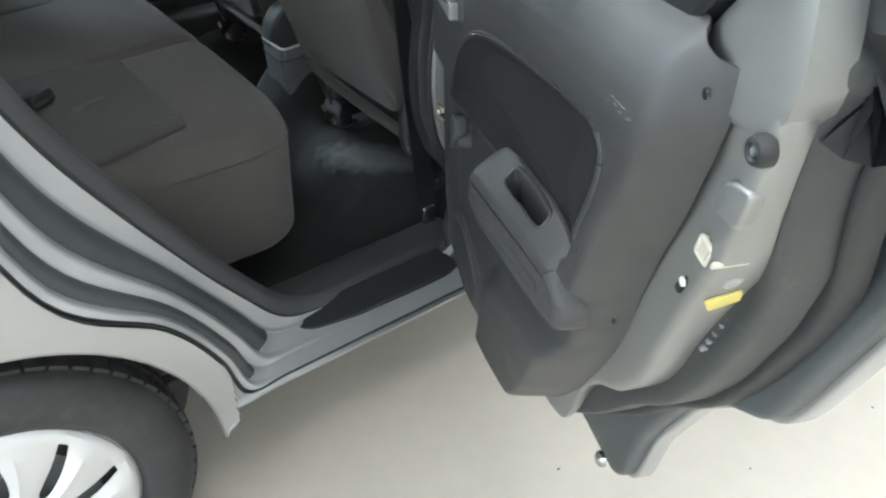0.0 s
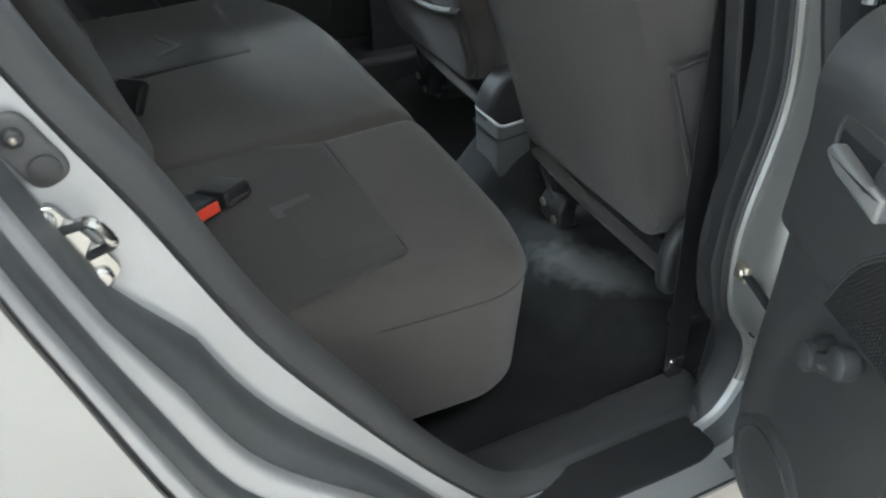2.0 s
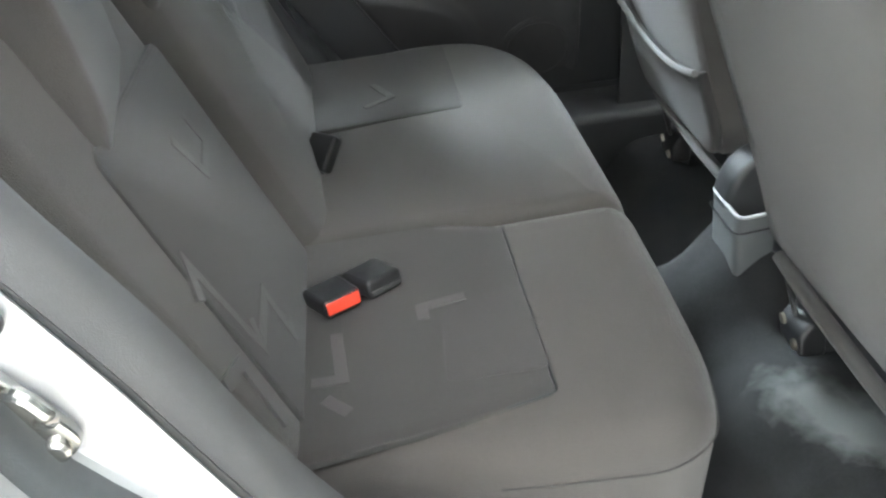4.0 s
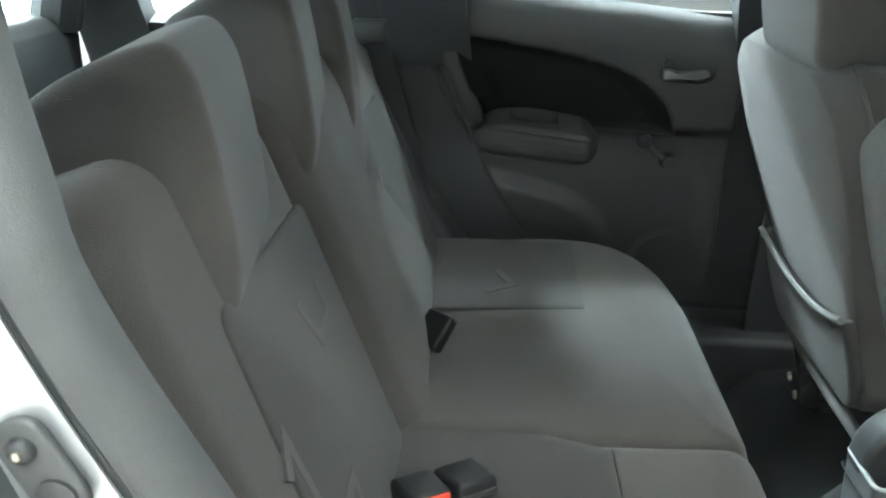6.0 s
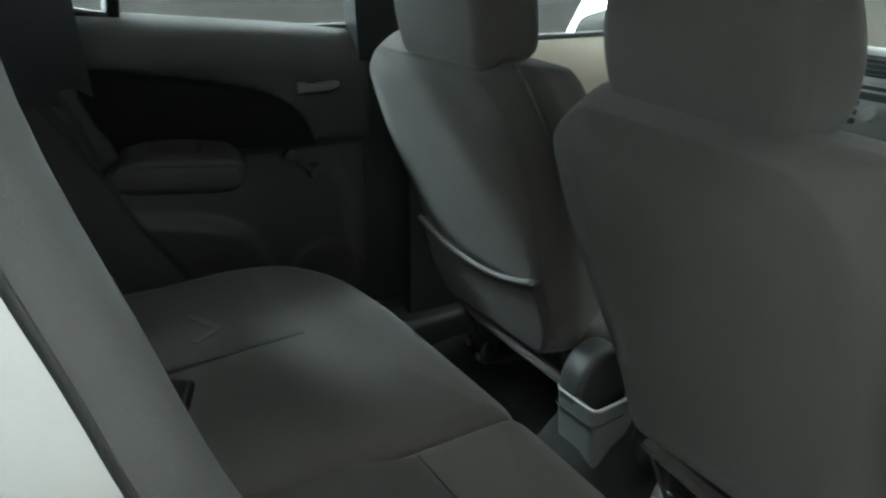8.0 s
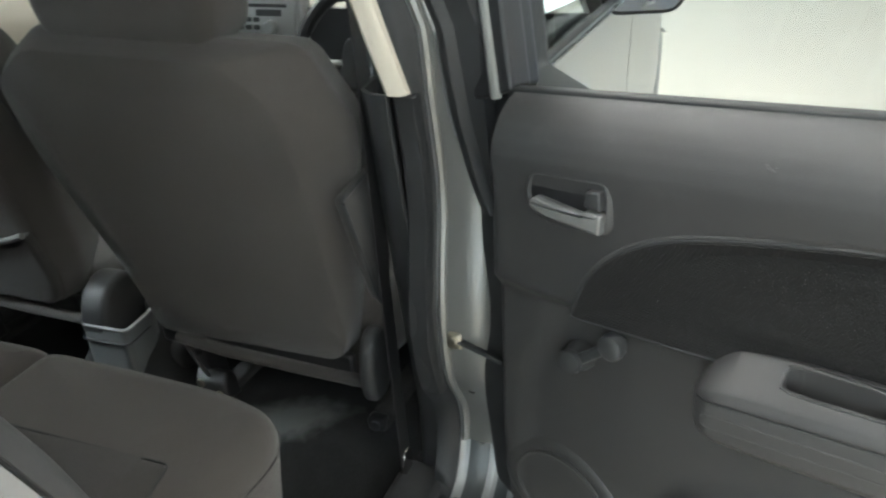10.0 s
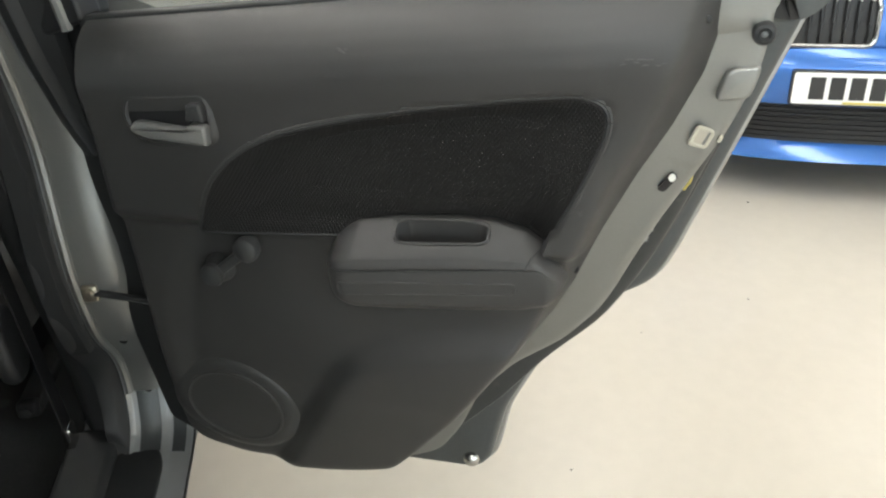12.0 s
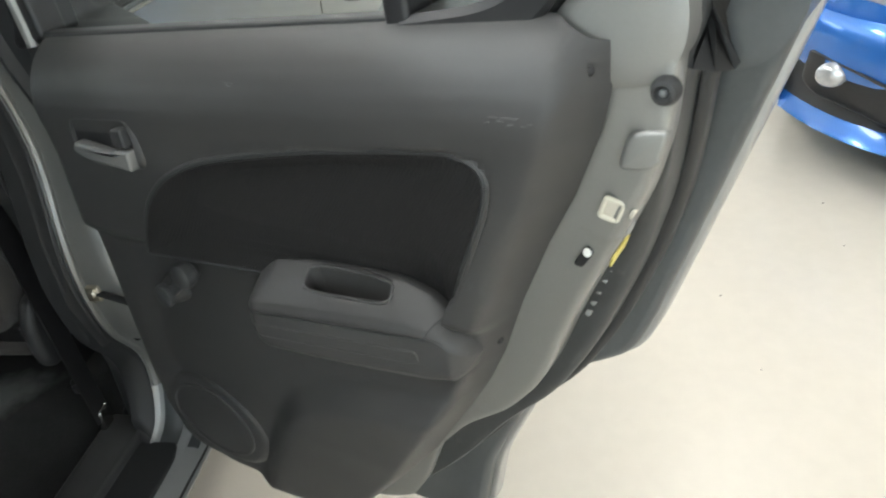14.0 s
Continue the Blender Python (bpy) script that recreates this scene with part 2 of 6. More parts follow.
def rnd(pts, r, seg=4, closed=True):
    """Rounds the corners of a polygon or polyline; r: one radius or one for each corner."""
    out = []
    n = len(pts)
    for i, p in enumerate(pts):
        p = Vector(p)
        ri = r[i] if isinstance(r, (list, tuple)) else r
        if (not closed and i in (0, n - 1)) or ri <= 0:
            out.append(p)
            continue
        a, b = Vector(pts[i - 1]), Vector(pts[(i + 1) % n])
        la, lb = (a - p).length, (b - p).length
        d = min(ri, la * 0.48, lb * 0.48)
        p0, p1 = p + (a - p) * (d / la), p + (b - p) * (d / lb)
        for k in range(seg + 1):
            t = k / seg
            out.append(p0 * (1 - t) ** 2 + p * 2 * t * (1 - t) + p1 * t * t)
    return out


def curve(pts, n=40, closed=False):
    """A smooth curve (Catmull-Rom) through a few control points."""
    P = [Vector(p) for p in pts]
    m = len(P) if closed else len(P) - 1
    out = []
    for i in range(m):
        p1, p2 = P[i], P[(i + 1) % len(P)]
        p0 = P[i - 1] if closed or i > 0 else p1 * 2 - p2
        p3 = P[(i + 2) % len(P)] if closed or i + 2 < len(P) else p2 * 2 - p1
        steps = max(2, round(n / m))
        for k in range(steps):
            t = k / steps
            out.append(0.5 * ((2 * p1) + (p2 - p0) * t + (2 * p0 - 5 * p1 + 4 * p2 - p3) * t * t + (3 * p1 - p0 - 3 * p2 + p3) * t ** 3))
    if not closed:
        out.append(P[-1])
    return out


def area2(pts):
    return sum(pts[i - 1][0] * pts[i][1] - pts[i][0] * pts[i - 1][1] for i in range(len(pts)))


def inset(pts, d):
    """A closed 2D outline moved inwards by d."""
    n = len(pts)
    out = []
    for i in range(n):
        a, p, b = pts[i - 1], pts[i], pts[(i + 1) % n]
        e1, e2 = (p - a), (b - p)
        n1 = Vector((-e1.y, e1.x)).normalized() if e1.length > 1e-9 else Vector((0, 0))
        n2 = Vector((-e2.y, e2.x)).normalized() if e2.length > 1e-9 else n1
        v = n1 + n2
        if v.length < 1e-6:
            v = n1
        v.normalize()
        c = max(0.5, v.dot(n1)) if n1.length else 1
        out.append(p + v * (d / c))
    for _ in range(6):  # where a tight corner turns inside out, draw it together
        turned = [i for i in range(n) if (out[(i + 1) % n] - out[i]).dot(pts[(i + 1) % n] - pts[i]) < 0]
        if not turned:
            break
        for i in turned:
            j = (i + 1) % n
            m = (out[i] + out[j]) / 2
            out[i], out[j] = m.copy(), m.copy()
    return out


def slab(outline, w0, w1, f, r=0.01, r0=None, seg=4, crown=0.0, crown_rings=4, bm=None):
    """A solid with the given outline (u, v), from w0 to w1, with edges rounded by r (at w1) and r0 (at w0), laid into the world by f(u, v, w)."""
    pts = [Vector(p[:2]) for p in outline]
    if area2(pts) < 0:
        pts.reverse()
    r0 = r if r0 is None else r0
    sg = 1 if w1 > w0 else -1
    bm = bm or bmesh.new()
    rings = []
    for k in range(seg + 1):
        a = k / seg * math.pi / 2
        if r0 > 0 or k == seg:
            rings.append((r0 * (1 - math.sin(a)), w0 + sg * r0 * (1 - math.cos(a))))
    for k in range(seg + 1):
        a = k / seg * math.pi / 2
        if r > 0 or k == 0:
            rings.append((r * (1 - math.cos(a)), w1 - sg * r * (1 - math.sin(a))))
    vs = []
    last = pts
    for d, w in rings:
        ring = inset(pts, d) if d > 1e-9 else pts
        last = ring
        vs.append([bm.verts.new(f(p.x, p.y, w)) for p in ring])
    if crown:
        c = sum(last, Vector((0, 0))) / len(last)
        for k in range(1, crown_rings + 1):
            t = k / (crown_rings + 1)
            vs.append([bm.verts.new(f(*(p.lerp(c, t)), w1 + sg * crown * (1 - (1 - t) ** 2))) for p in last])
    n = len(pts)
    for a, b in zip(vs, vs[1:]):
        for i in range(n):
            j = (i + 1) % n
            bm.faces.new((a[i], a[j], b[j], b[i]))
    bm.faces.new(vs[0][::-1])
    bm.faces.new(vs[-1])
    return bm


def loft(rows, closed=False, bm=None):
    """A sheet through rows of points."""
    bm = bm or bmesh.new()
    vs = [[bm.verts.new(p) for p in row] for row in rows]
    n = len(rows[0])
    for a, b in zip(vs, vs[1:]):
        for i in range(n if closed else n - 1):
            j = (i + 1) % n
            bm.faces.new((a[i], a[j], b[j], b[i]))
    return bm


def shell(rows, thick, bm=None):
    """A sheet through rows of points, given thickness along its normals."""
    bm = loft(rows, bm=bm)
    bmesh.ops.recalc_face_normals(bm, faces=bm.faces)
    bm.normal_update()
    outer = list(bm.faces)
    rim = [e for e in bm.edges if len(e.link_faces) == 1]
    twin = {v: bm.verts.new(v.co - v.normal * thick) for v in list(bm.verts)}
    for f in outer:
        bm.faces.new([twin[v] for v in reversed(f.verts)])
    for e in rim:
        a, b = e.verts
        bm.faces.new((a, b, twin[b], twin[a]))
    return bm


def tube(pts, r, seg=8, bm=None, squash=1.0):
    """A round bar along points, with closed ends."""
    bm = bm or bmesh.new()
    P = [Vector(p) for p in pts]
    rings = []
    up = Vector((0, 0, 1))
    for i, p in enumerate(P):
        t = (P[min(i + 1, len(P) - 1)] - P[max(i - 1, 0)]).normalized()
        a = t.cross(up)
        a = a.normalized() if a.length > 0.05 else t.cross(Vector((1, 0, 0))).normalized()
        b = a.cross(t)
        rr = r[i] if isinstance(r, (list, tuple)) else r
        rings.append([bm.verts.new(p + a * (rr * math.cos(k / seg * math.tau)) + b * (rr * squash * math.sin(k / seg * math.tau))) for k in range(seg)])
    for a, b in zip(rings, rings[1:]):
        for i in range(seg):
            j = (i + 1) % seg
            bm.faces.new((a[i], a[j], b[j], b[i]))
    bm.faces.new(rings[0][::-1])
    bm.faces.new(rings[-1])
    return bm


def lathe(profile, f, seg=32, bm=None, cap=True):
    """Turns a profile of (radius, height) round an axis; f(u, v, w) lays it into the world."""
    bm = bm or bmesh.new()
    rings = [[bm.verts.new(f(r * math.cos(k / seg * math.tau), r * math.sin(k / seg * math.tau), h)) for k in range(seg)] for r, h in profile]
    for a, b in zip(rings, rings[1:]):
        for i in range(seg):
            j = (i + 1) % seg
            bm.faces.new((a[i], a[j], b[j], b[i]))
    if cap:
        bm.faces.new(rings[0][::-1])
        bm.faces.new(rings[-1])
    return bm


def block(x0, x1, y0, y1, z0, z1, r=0.01, seg=3, bm=None):
    """A box with rounded edges."""
    d = min(r, abs(x1 - x0) * 0.45, abs(y1 - y0) * 0.45, abs(z1 - z0) * 0.45)
    return slab(rnd([(x0, y0), (x1, y0), (x1, y1), (x0, y1)], d, seg), z0, z1, lambda u, v, w: Vector((u, v, w)), r=d, seg=seg, bm=bm)


def ring_outline(cx, cy, rx, ry, n=32):
    return [(cx + rx * math.cos(k / n * math.tau), cy + ry * math.sin(k / n * math.tau)) for k in range(n)]


def flat(u, v, w):
    return Vector((u, v, w))


def side(u, v, w):
    """(x, z, y): an outline on a wall that faces the car's side."""
    return Vector((u, w, v))


def front(u, v, w):
    """(y, z, x): an outline on a wall across the car."""
    return Vector((w, u, v))

# ---------------------------------------------------------------- the showroom
X0, X1, Y0, Y1 = -7.0, 11.5, -8.5, 8.5
bm = block(X0, X1, Y0, Y1, -0.2, 0.0, 0.001, 1)
tagged(part("floor", bm, FLOORM), "cream polished showroom floor with faint stains and specks", "floor", kind="structure")
bm = block(X0, X1, Y0, Y1, CEIL, CEIL + 0.2, 0.001, 1)
tagged(part("ceiling", bm, WALL), "plain white showroom ceiling", "ceiling", kind="structure")
for nm, box in (("wall_south", (X0, X1, Y0 - 0.2, Y0)), ("wall_east", (X1, X1 + 0.2, Y0, Y1)), ("wall_west", (X0 - 0.2, X0, 2.8, Y1))):
    bm = block(*box, 0, CEIL, 0.001, 1)
    tagged(part(nm, bm, WALL), "plain white painted showroom wall", "wall", kind="structure")
# glazed front of the showroom, beyond the car's far side
bm = block(X0, X1, Y1, Y1 + 0.2, 3.2, CEIL, 0.001, 1)
tagged(part("wall_north", bm, WALL), "white painted wall above the showroom windows", "wall", kind="structure")
tagged(part("wall_north_bay", block(X0 + 2.98, X0 + 5.8, Y1, Y1 + 0.2, 0, 3.2, 0.001, 1), WALL), "plain white painted showroom wall", "wall", kind="structure")
for k in (0, 2, 3, 4):
    xa = X0 + k * 2.9
    wnd = tagged(thing("window_%d" % (k + 1), (xa + 1.45, Y1, 0), "tall showroom window with a dark metal frame", "window"), kind="structure")
    part("window_frame", block(xa, xa + 0.08, Y1 + 0.03, Y1 + 0.15, 0, 3.2, 0.005), DARKP, wnd)
    part("window_sill", block(xa + 0.08, xa + 2.9, Y1 + 0.03, Y1 + 0.15, 0, 0.1, 0.005), DARKP, wnd)
    part("pane", block(xa + 0.08, xa + 2.9, Y1 + 0.085, Y1 + 0.093, 0.1, 3.2, 0.001, 1), GLASS, wnd).visible_shadow = False
bm = block(X0 - 8, X1 + 8, Y1 + 6.0, Y1 + 6.1, -1, 9, 0.001, 1)
tagged(part("backdrop", bm, DAYLIGHT), "pale overcast daylight outside the windows", "sky", kind="structure")
for px, py in LAMPS:
    lt = thing("ceiling_light", (px, py, CEIL), "white ceiling light fitting with a bright diffuser", "ceiling light", "ceiling lights of the showroom")
    hl = 0.3 if py > 3 else 1.15
    part("housing", block(px - hl, px + hl, py - 0.28, py + 0.28, CEIL - 0.06, CEIL, 0.01), WALL, lt)
    part("diffuser", block(px - hl + 0.05, px + hl - 0.05, py - 0.25, py + 0.25, CEIL - 0.08, CEIL - 0.058, 0.006), PANEL, lt)

# glazed end of the showroom behind the car
bm = block(X0 - 0.2, X0, Y0, 2.8, 3.2, CEIL, 0.001, 1)
tagged(part("wall_west_top", bm, WALL), "white painted wall above the showroom windows", "wall", kind="structure")
for k in range(3):
    ya = -5.9 + k * 2.9
    wnd = tagged(thing("window_%d" % (k + 6), (X0, ya + 1.45, 0), "tall showroom window with a dark metal frame", "window"), kind="structure")
    part("window_frame", block(X0 - 0.15, X0 - 0.03, ya, ya + 0.08, 0, 3.2, 0.005), DARKP, wnd)
    part("window_sill", block(X0 - 0.15, X0 - 0.03, ya + 0.08, ya + 2.9, 0, 0.1, 0.005), DARKP, wnd)
    part("pane", block(X0 - 0.093, X0 - 0.085, ya + 0.08, ya + 2.9, 0.1, 3.2, 0.001, 1), GLASS, wnd).visible_shadow = False
bm = block(X0 - 0.2, X0, Y0, -5.9, 0, 3.2, 0.001, 1)
tagged(part("wall_west_end", bm, WALL), "plain white painted showroom wall", "wall", kind="structure")
bm = block(X0 - 6.1, X0 - 6.0, Y0 - 4, Y1, -1, 9, 0.001, 1)
tagged(part("backdrop", bm, DAYLIGHT), "pale overcast daylight outside the windows", "sky", kind="structure")
rr = random.Random(5)
bm = bmesh.new()
for k in range(40):
    x, y = rr.uniform(-0.6, 1.6), rr.uniform(-2.6, -0.1)
    s = rr.uniform(0.0015, 0.0045)
    slab([(x + s * rr.uniform(0.5, 1.4) * math.cos(a), y + s * rr.uniform(0.5, 1.2) * math.sin(a)) for a in (0, 1.2, 2.4, 3.6, 4.9)], 0.0002, 0.0012, flat, r=0.0003, r0=0, seg=1, bm=bm)
tagged(part("floor_grit", bm, SCUFF), "scattered dark grit specks on the showroom floor", "grit", kind="stuff")

# ---------------------------------------------------------------- the silver hatchback: shell
YS = -0.035           # outer skin on the right-hand side
YC = 0.765            # the car's middle
YL = 2 * YC - YS      # outer skin on the left-hand side
AX, AZ = -0.856, 0.294  # rear axle
HX, HY, SWING = 0.03, 0.03, radians(65.0)  # rear door: hinge line and opening angle

car = thing("car", (AX + 1.18, YC, 0), "silver five-door hatchback with its rear door open in a showroom", "car")


def skin_y(x, z):
    """The side's surface: upright below the waist, leaning in above it, with a lip round the wheel arch."""
    d = math.hypot(x - AX, z - AZ)
    y = YS - 0.010 * math.exp(-((d - 0.365) / 0.05) ** 2) + 0.004 * math.sin((z - 0.4) * 5)
    if z > 1.04:
        y += 0.33 * (z - 1.04)
    if z < 0.55:
        y += 0.10 * (0.55 - z) * (1 if x > -0.5 else 0.2)
    return y


# the door opening: one line down the rear pillar, over the wheel arch, along the sill and up the middle pillar,
# and the line of the outer skin's edge that runs beside it
LINE = curve([(-0.80, 1.46), (-0.825, 1.30), (-0.790, 1.17), (-0.758, 1.085), (-0.705, 0.977), (-0.626, 0.805), (-0.502, 0.600), (-0.42, 0.485), (-0.358, 0.415),
              (-0.29, 0.393), (-0.17, 0.387), (-0.05, 0.385), (0.012, 0.41), (0.038, 0.48), (0.030, 0.545), (-0.020, 0.62), (-0.043, 0.70), (-0.047, 0.78), (-0.032, 0.93), (-0.062, 1.075), (-0.09, 1.21), (-0.13, 1.33), (-0.17, 1.46)], 144)
EDGE_LINE = curve([(-0.88, 1.46), (-0.90, 1.30), (-0.853, 1.17), (-0.820, 1.08), (-0.784, 0.940), (-0.706, 0.684), (-0.575, 0.575), (-0.510, 0.474), (-0.478, 0.388),
                   (-0.40, 0.384), (-0.25, 0.384), (-0.10, 0.384), (0.02, 0.392), (0.072, 0.47), (0.066, 0.545), (0.030, 0.62), (0.006, 0.70), (-0.004, 0.78), (0.004, 0.93), (-0.022, 1.075), (-0.048, 1.21), (-0.085, 1.33), (-0.12, 1.46)], 144)


def band(t, y):
    """The line a part t of the way from the opening to the skin's edge, set at depth y."""
    row = []
    for a, b in zip(LINE, EDGE_LINE):
        # the inner flange broadens above the striker
        k = min(max((a.y - 0.89) / 0.07, 0), 1) if a.x < -0.5 else 0
        tt = t + k * (float(np.interp(t, (0, 0.045, 0.29, 0.56, 0.745, 1.1), (0, 0.045, 0.58, 0.70, 0.81, 1.1))) - t) if t > 0 else t
        if t < 0:
            q = a + (a - b).normalized() * -t
        else:
            q = a.lerp(b, tt)
        row.append(Vector((q.x, y + 0.30 * max(q.y - 1.15, 0), q.y)))
    return row


SILL_A = next(i for i, p in enumerate(LINE) if p.x > -0.375)
SILL_B = next(i for i, p in enumerate(LINE) if p.x > -0.01)


def bands(name, steps, mat, label="", lo=0, hi=None):
    return part(name, shell([band(t, y)[lo:hi] for t, y in steps], 0.0025), mat, car, label, angle=50)


bands("weatherstrip", [(-0.025, 0.100), (-0.024, 0.092), (-0.020, 0.084), (-0.013, 0.077), (-0.005, 0.0725), (0.0, 0.068)], STRIP, "dark grey rubber weatherstrip round the door opening", 0, SILL_B + 1)
# same rubber as above, coloured black here to stand in for shade
bands("pillar_strip", [(-0.016, 0.100), (-0.015, 0.092), (-0.012, 0.084), (-0.008, 0.077), (-0.003, 0.0725), (0.0, 0.068)], RUBBER, "rubber weatherstrip up the middle pillar, blackened for its shade", SILL_B)
bands("strip_edge", [(0.0, 0.069), (0.02, 0.0685), (0.045, 0.066)], RUBBER)
bands("inner_flange", [(0.045, 0.066), (0.06, 0.0655), (0.07, 0.0652), (0.255, 0.060), (0.275, 0.059), (0.29, 0.057), (0.31, 0.050)], FLANGE)
# channel and seal bands take the shade grey: darkness put into their colour
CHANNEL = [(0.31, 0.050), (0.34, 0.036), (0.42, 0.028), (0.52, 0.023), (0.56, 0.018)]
bands("jamb_channel", CHANNEL, SHADED, "shaded grey channel of the door opening", 0, SILL_A + 1)
bands("sill_step", [(0.31, 0.050), (0.33, 0.048), (0.50, 0.026), (0.52, 0.023), (0.56, 0.018)], FLANGE, "silver painted step of the sill", SILL_A, SILL_B + 1)
bands("pillar_channel", CHANNEL, SHADED, "", SILL_B)
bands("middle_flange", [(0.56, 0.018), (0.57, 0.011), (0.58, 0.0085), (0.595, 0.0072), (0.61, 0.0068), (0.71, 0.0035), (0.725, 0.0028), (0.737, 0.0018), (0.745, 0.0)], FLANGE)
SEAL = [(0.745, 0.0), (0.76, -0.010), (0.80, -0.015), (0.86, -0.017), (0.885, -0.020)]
bands("door_seal", SEAL, SHADED, "", 0, SILL_A + 1)
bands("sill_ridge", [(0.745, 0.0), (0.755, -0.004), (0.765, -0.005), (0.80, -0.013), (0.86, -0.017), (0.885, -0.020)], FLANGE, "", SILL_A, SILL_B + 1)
bands("pillar_seal", SEAL, SHADED, "", SILL_B)
bands("outer_flange", [(0.885, -0.020), (0.893, -0.0255), (0.903, -0.0278), (0.915, -0.0285), (0.965, -0.0300), (0.975, -0.0305)], FLANGE)
bands("shut_gap", [(0.975, -0.0305), (0.98, -0.016), (1.02, -0.016), (1.03, -0.034)], RUBBER)

# quarter panel, from the shut line to the tail, round the wheel arch
STEP = 8
A, B = [], []
for i in range(7 * STEP + 1):
    a, b = LINE[i], EDGE_LINE[i]
    A.append(b + (b - a).normalized() * 0.0035)
    if i < 3 * STEP:
        B.append(Vector((-1.52, 1.46 - 0.76 * i / (3 * STEP))))
    elif i < 4.2 * STEP:
        s = (i - 3 * STEP) / (1.2 * STEP)
        B.append(Vector((-1.52 + (AX - 0.05 + 1.52) * s, 0.70 - 0.057 * s)))
    else:
        s = (i - 4.2 * STEP) / (2.8 * STEP)
        ang = radians(98 - 92 * s)
        B.append(Vector((AX + 0.352 * math.cos(ang) * (1 - 0.06 * s), AZ + 0.352 * math.sin(ang))))
A += [Vector((-0.490, 0.370)), Vector((-0.505, 0.352)), Vector((-0.52, 0.34))]
B += [Vector((-0.526, 0.328)), Vector((-0.526, 0.325)), Vector((-0.526, 0.322))]
ARCH = B[int(4.2 * STEP) + 1:]
rows = []
for k in range(33):
    t = k / 32
    rows.append([Vector((p.x, skin_y(p.x, p.y), p.y)) for p in (a.lerp(b, t) for a, b in zip(A, B))])
part("quarter_panel", shell(rows, 0.003), PAINT, car, "silver painted rear quarter panel over the wheel arch")
# the arch lip turned inwards
lip = [[Vector((q.x, skin_y(q.x, q.y) + d, q.y)) for q in ARCH] for d in (0.0, 0.012, 0.03)]
part("arch_lip", shell(lip, 0.003), JAMB, car)
# wheel housing
rows = [[Vector((AX + 0.39 * math.cos(radians(a)) * 0.95, y, AZ + 0.39 * math.sin(radians(a)))) for a in range(6, 175, 8)] for y in (-0.015, 0.1, 0.24)]
part("wheel_housing", shell(rows, 0.004), RUBBER, car, "black plastic wheel arch liner")
part("housing_back", slab(ring_outline(AX, AZ + 0.02, 0.385, 0.385, 28), 0.235, 0.25, side, r=0.002), RUBBER, car)
# quarter panel behind the wheel
rows = [[Vector((x, skin_y(x, z) + 0.001, z)) for z in np.linspace(0.34, 0.66, 8)] for x in np.linspace(-1.54, -1.23, 6)]
part("rear_bumper_side", shell(rows, 0.004), PAINT, car)
# sill below the opening
rows = []
for y, z in ((-0.018, 0.383), (-0.030, 0.377), (-0.034, 0.369), (-0.031, 0.361), (-0.016, 0.352), (0.01, 0.340), (0.05, 0.325), (0.10, 0.300)):
    rows.append([Vector((x, y + (0.004 if x > -0.47 else 0), z)) for x in np.linspace(-0.520, 1.08, 40)])
part("sill", shell(rows, 0.004), PAINT, car, "silver painted side sill")
rows = [[Vector((x, y, z)) for x in np.linspace(-0.46, 0.03, 20)] for y, z in ((0.07, 0.386), (0.04, 0.383), (0.0, 0.3815), (-0.019, 0.3825))]
part("sill_top", shell(rows, 0.003), PAINT, car)
# black scuff plate on the sill and its edge
plate = slab(rnd([(-0.350, 0.075), (-0.346, 0.043), (-0.325, 0.027), (-0.24, 0.014), (-0.05, 0.009), (-0.015, 0.018), (-0.012, 0.085), (-0.33, 0.092)], 0.012), 0.384, 0.3935, flat, r=0.003, r0=0)
part("scuff_plate", plate, RUBBER, car, "dark grey plastic scuff plate on the sill")
part("sill_trim", slab(rnd([(-0.40, 0.085), (0.045, 0.085), (0.05, 0.17), (-0.38, 0.17)], 0.02), 0.352, 0.402, flat, r=0.014), TRIM2, car, "dark grey plastic sill trim")

# striker and contact on the rear pillar
sx, sy, sz = -0.757, 0.044, 0.972
st = part("striker", slab(rnd([(sx - 0.028, sz + 0.03), (sx - 0.006, sz + 0.042), (sx + 0.032, sz - 0.028), (sx + 0.012, sz - 0.045)], 0.012), sy + 0.012, sy + 0.003, side, r=0.002), CHROME, car, "bright plated steel door striker")
part("loop", tube(rnd([Vector((sx - 0.002, sy + 0.006, sz + 0.016)), Vector((sx + 0.017, sy - 0.012, sz + 0.029)), Vector((sx + 0.028, sy - 0.012, sz + 0.007)), Vector((sx + 0.010, sy + 0.006, sz - 0.010))], 0.006, 4, closed=False), 0.0048), CHROME, st)
for dx, dz in ((-0.012, 0.027), (0.014, -0.03)):
    part("screw", lathe([(0.0085, 0), (0.0085, -0.004), (0.006, -0.006)], lambda u, v, w, dx=dx, dz=dz: Vector((sx + dx + u, sy + 0.004 + w, sz + dz + v)), 10), CHROME, st)
cx, cy, cz = -0.765, 0.0545, 1.050
sw = part("door_contact", slab([(cx + u * 0.9 - v * 0.44, cz + u * 0.44 + v * 0.9) for u, v in rnd([(-0.015, -0.030), (0.015, -0.030), (0.015, 0.030), (-0.015, 0.030)], 0.015, 6)], cy + 0.004, cy - 0.003, side, r=0.003), STRIP, car, "dark plastic door contact switch")
part("plunger", lathe([(0.0075, 0.0), (0.007, -0.004), (0.005, -0.006), (0.003, -0.0065)], lambda u, v, w: Vector((cx - 0.006 + u, cy - 0.002 + w, cz + 0.013 + v)), 14), TRIM2, sw)
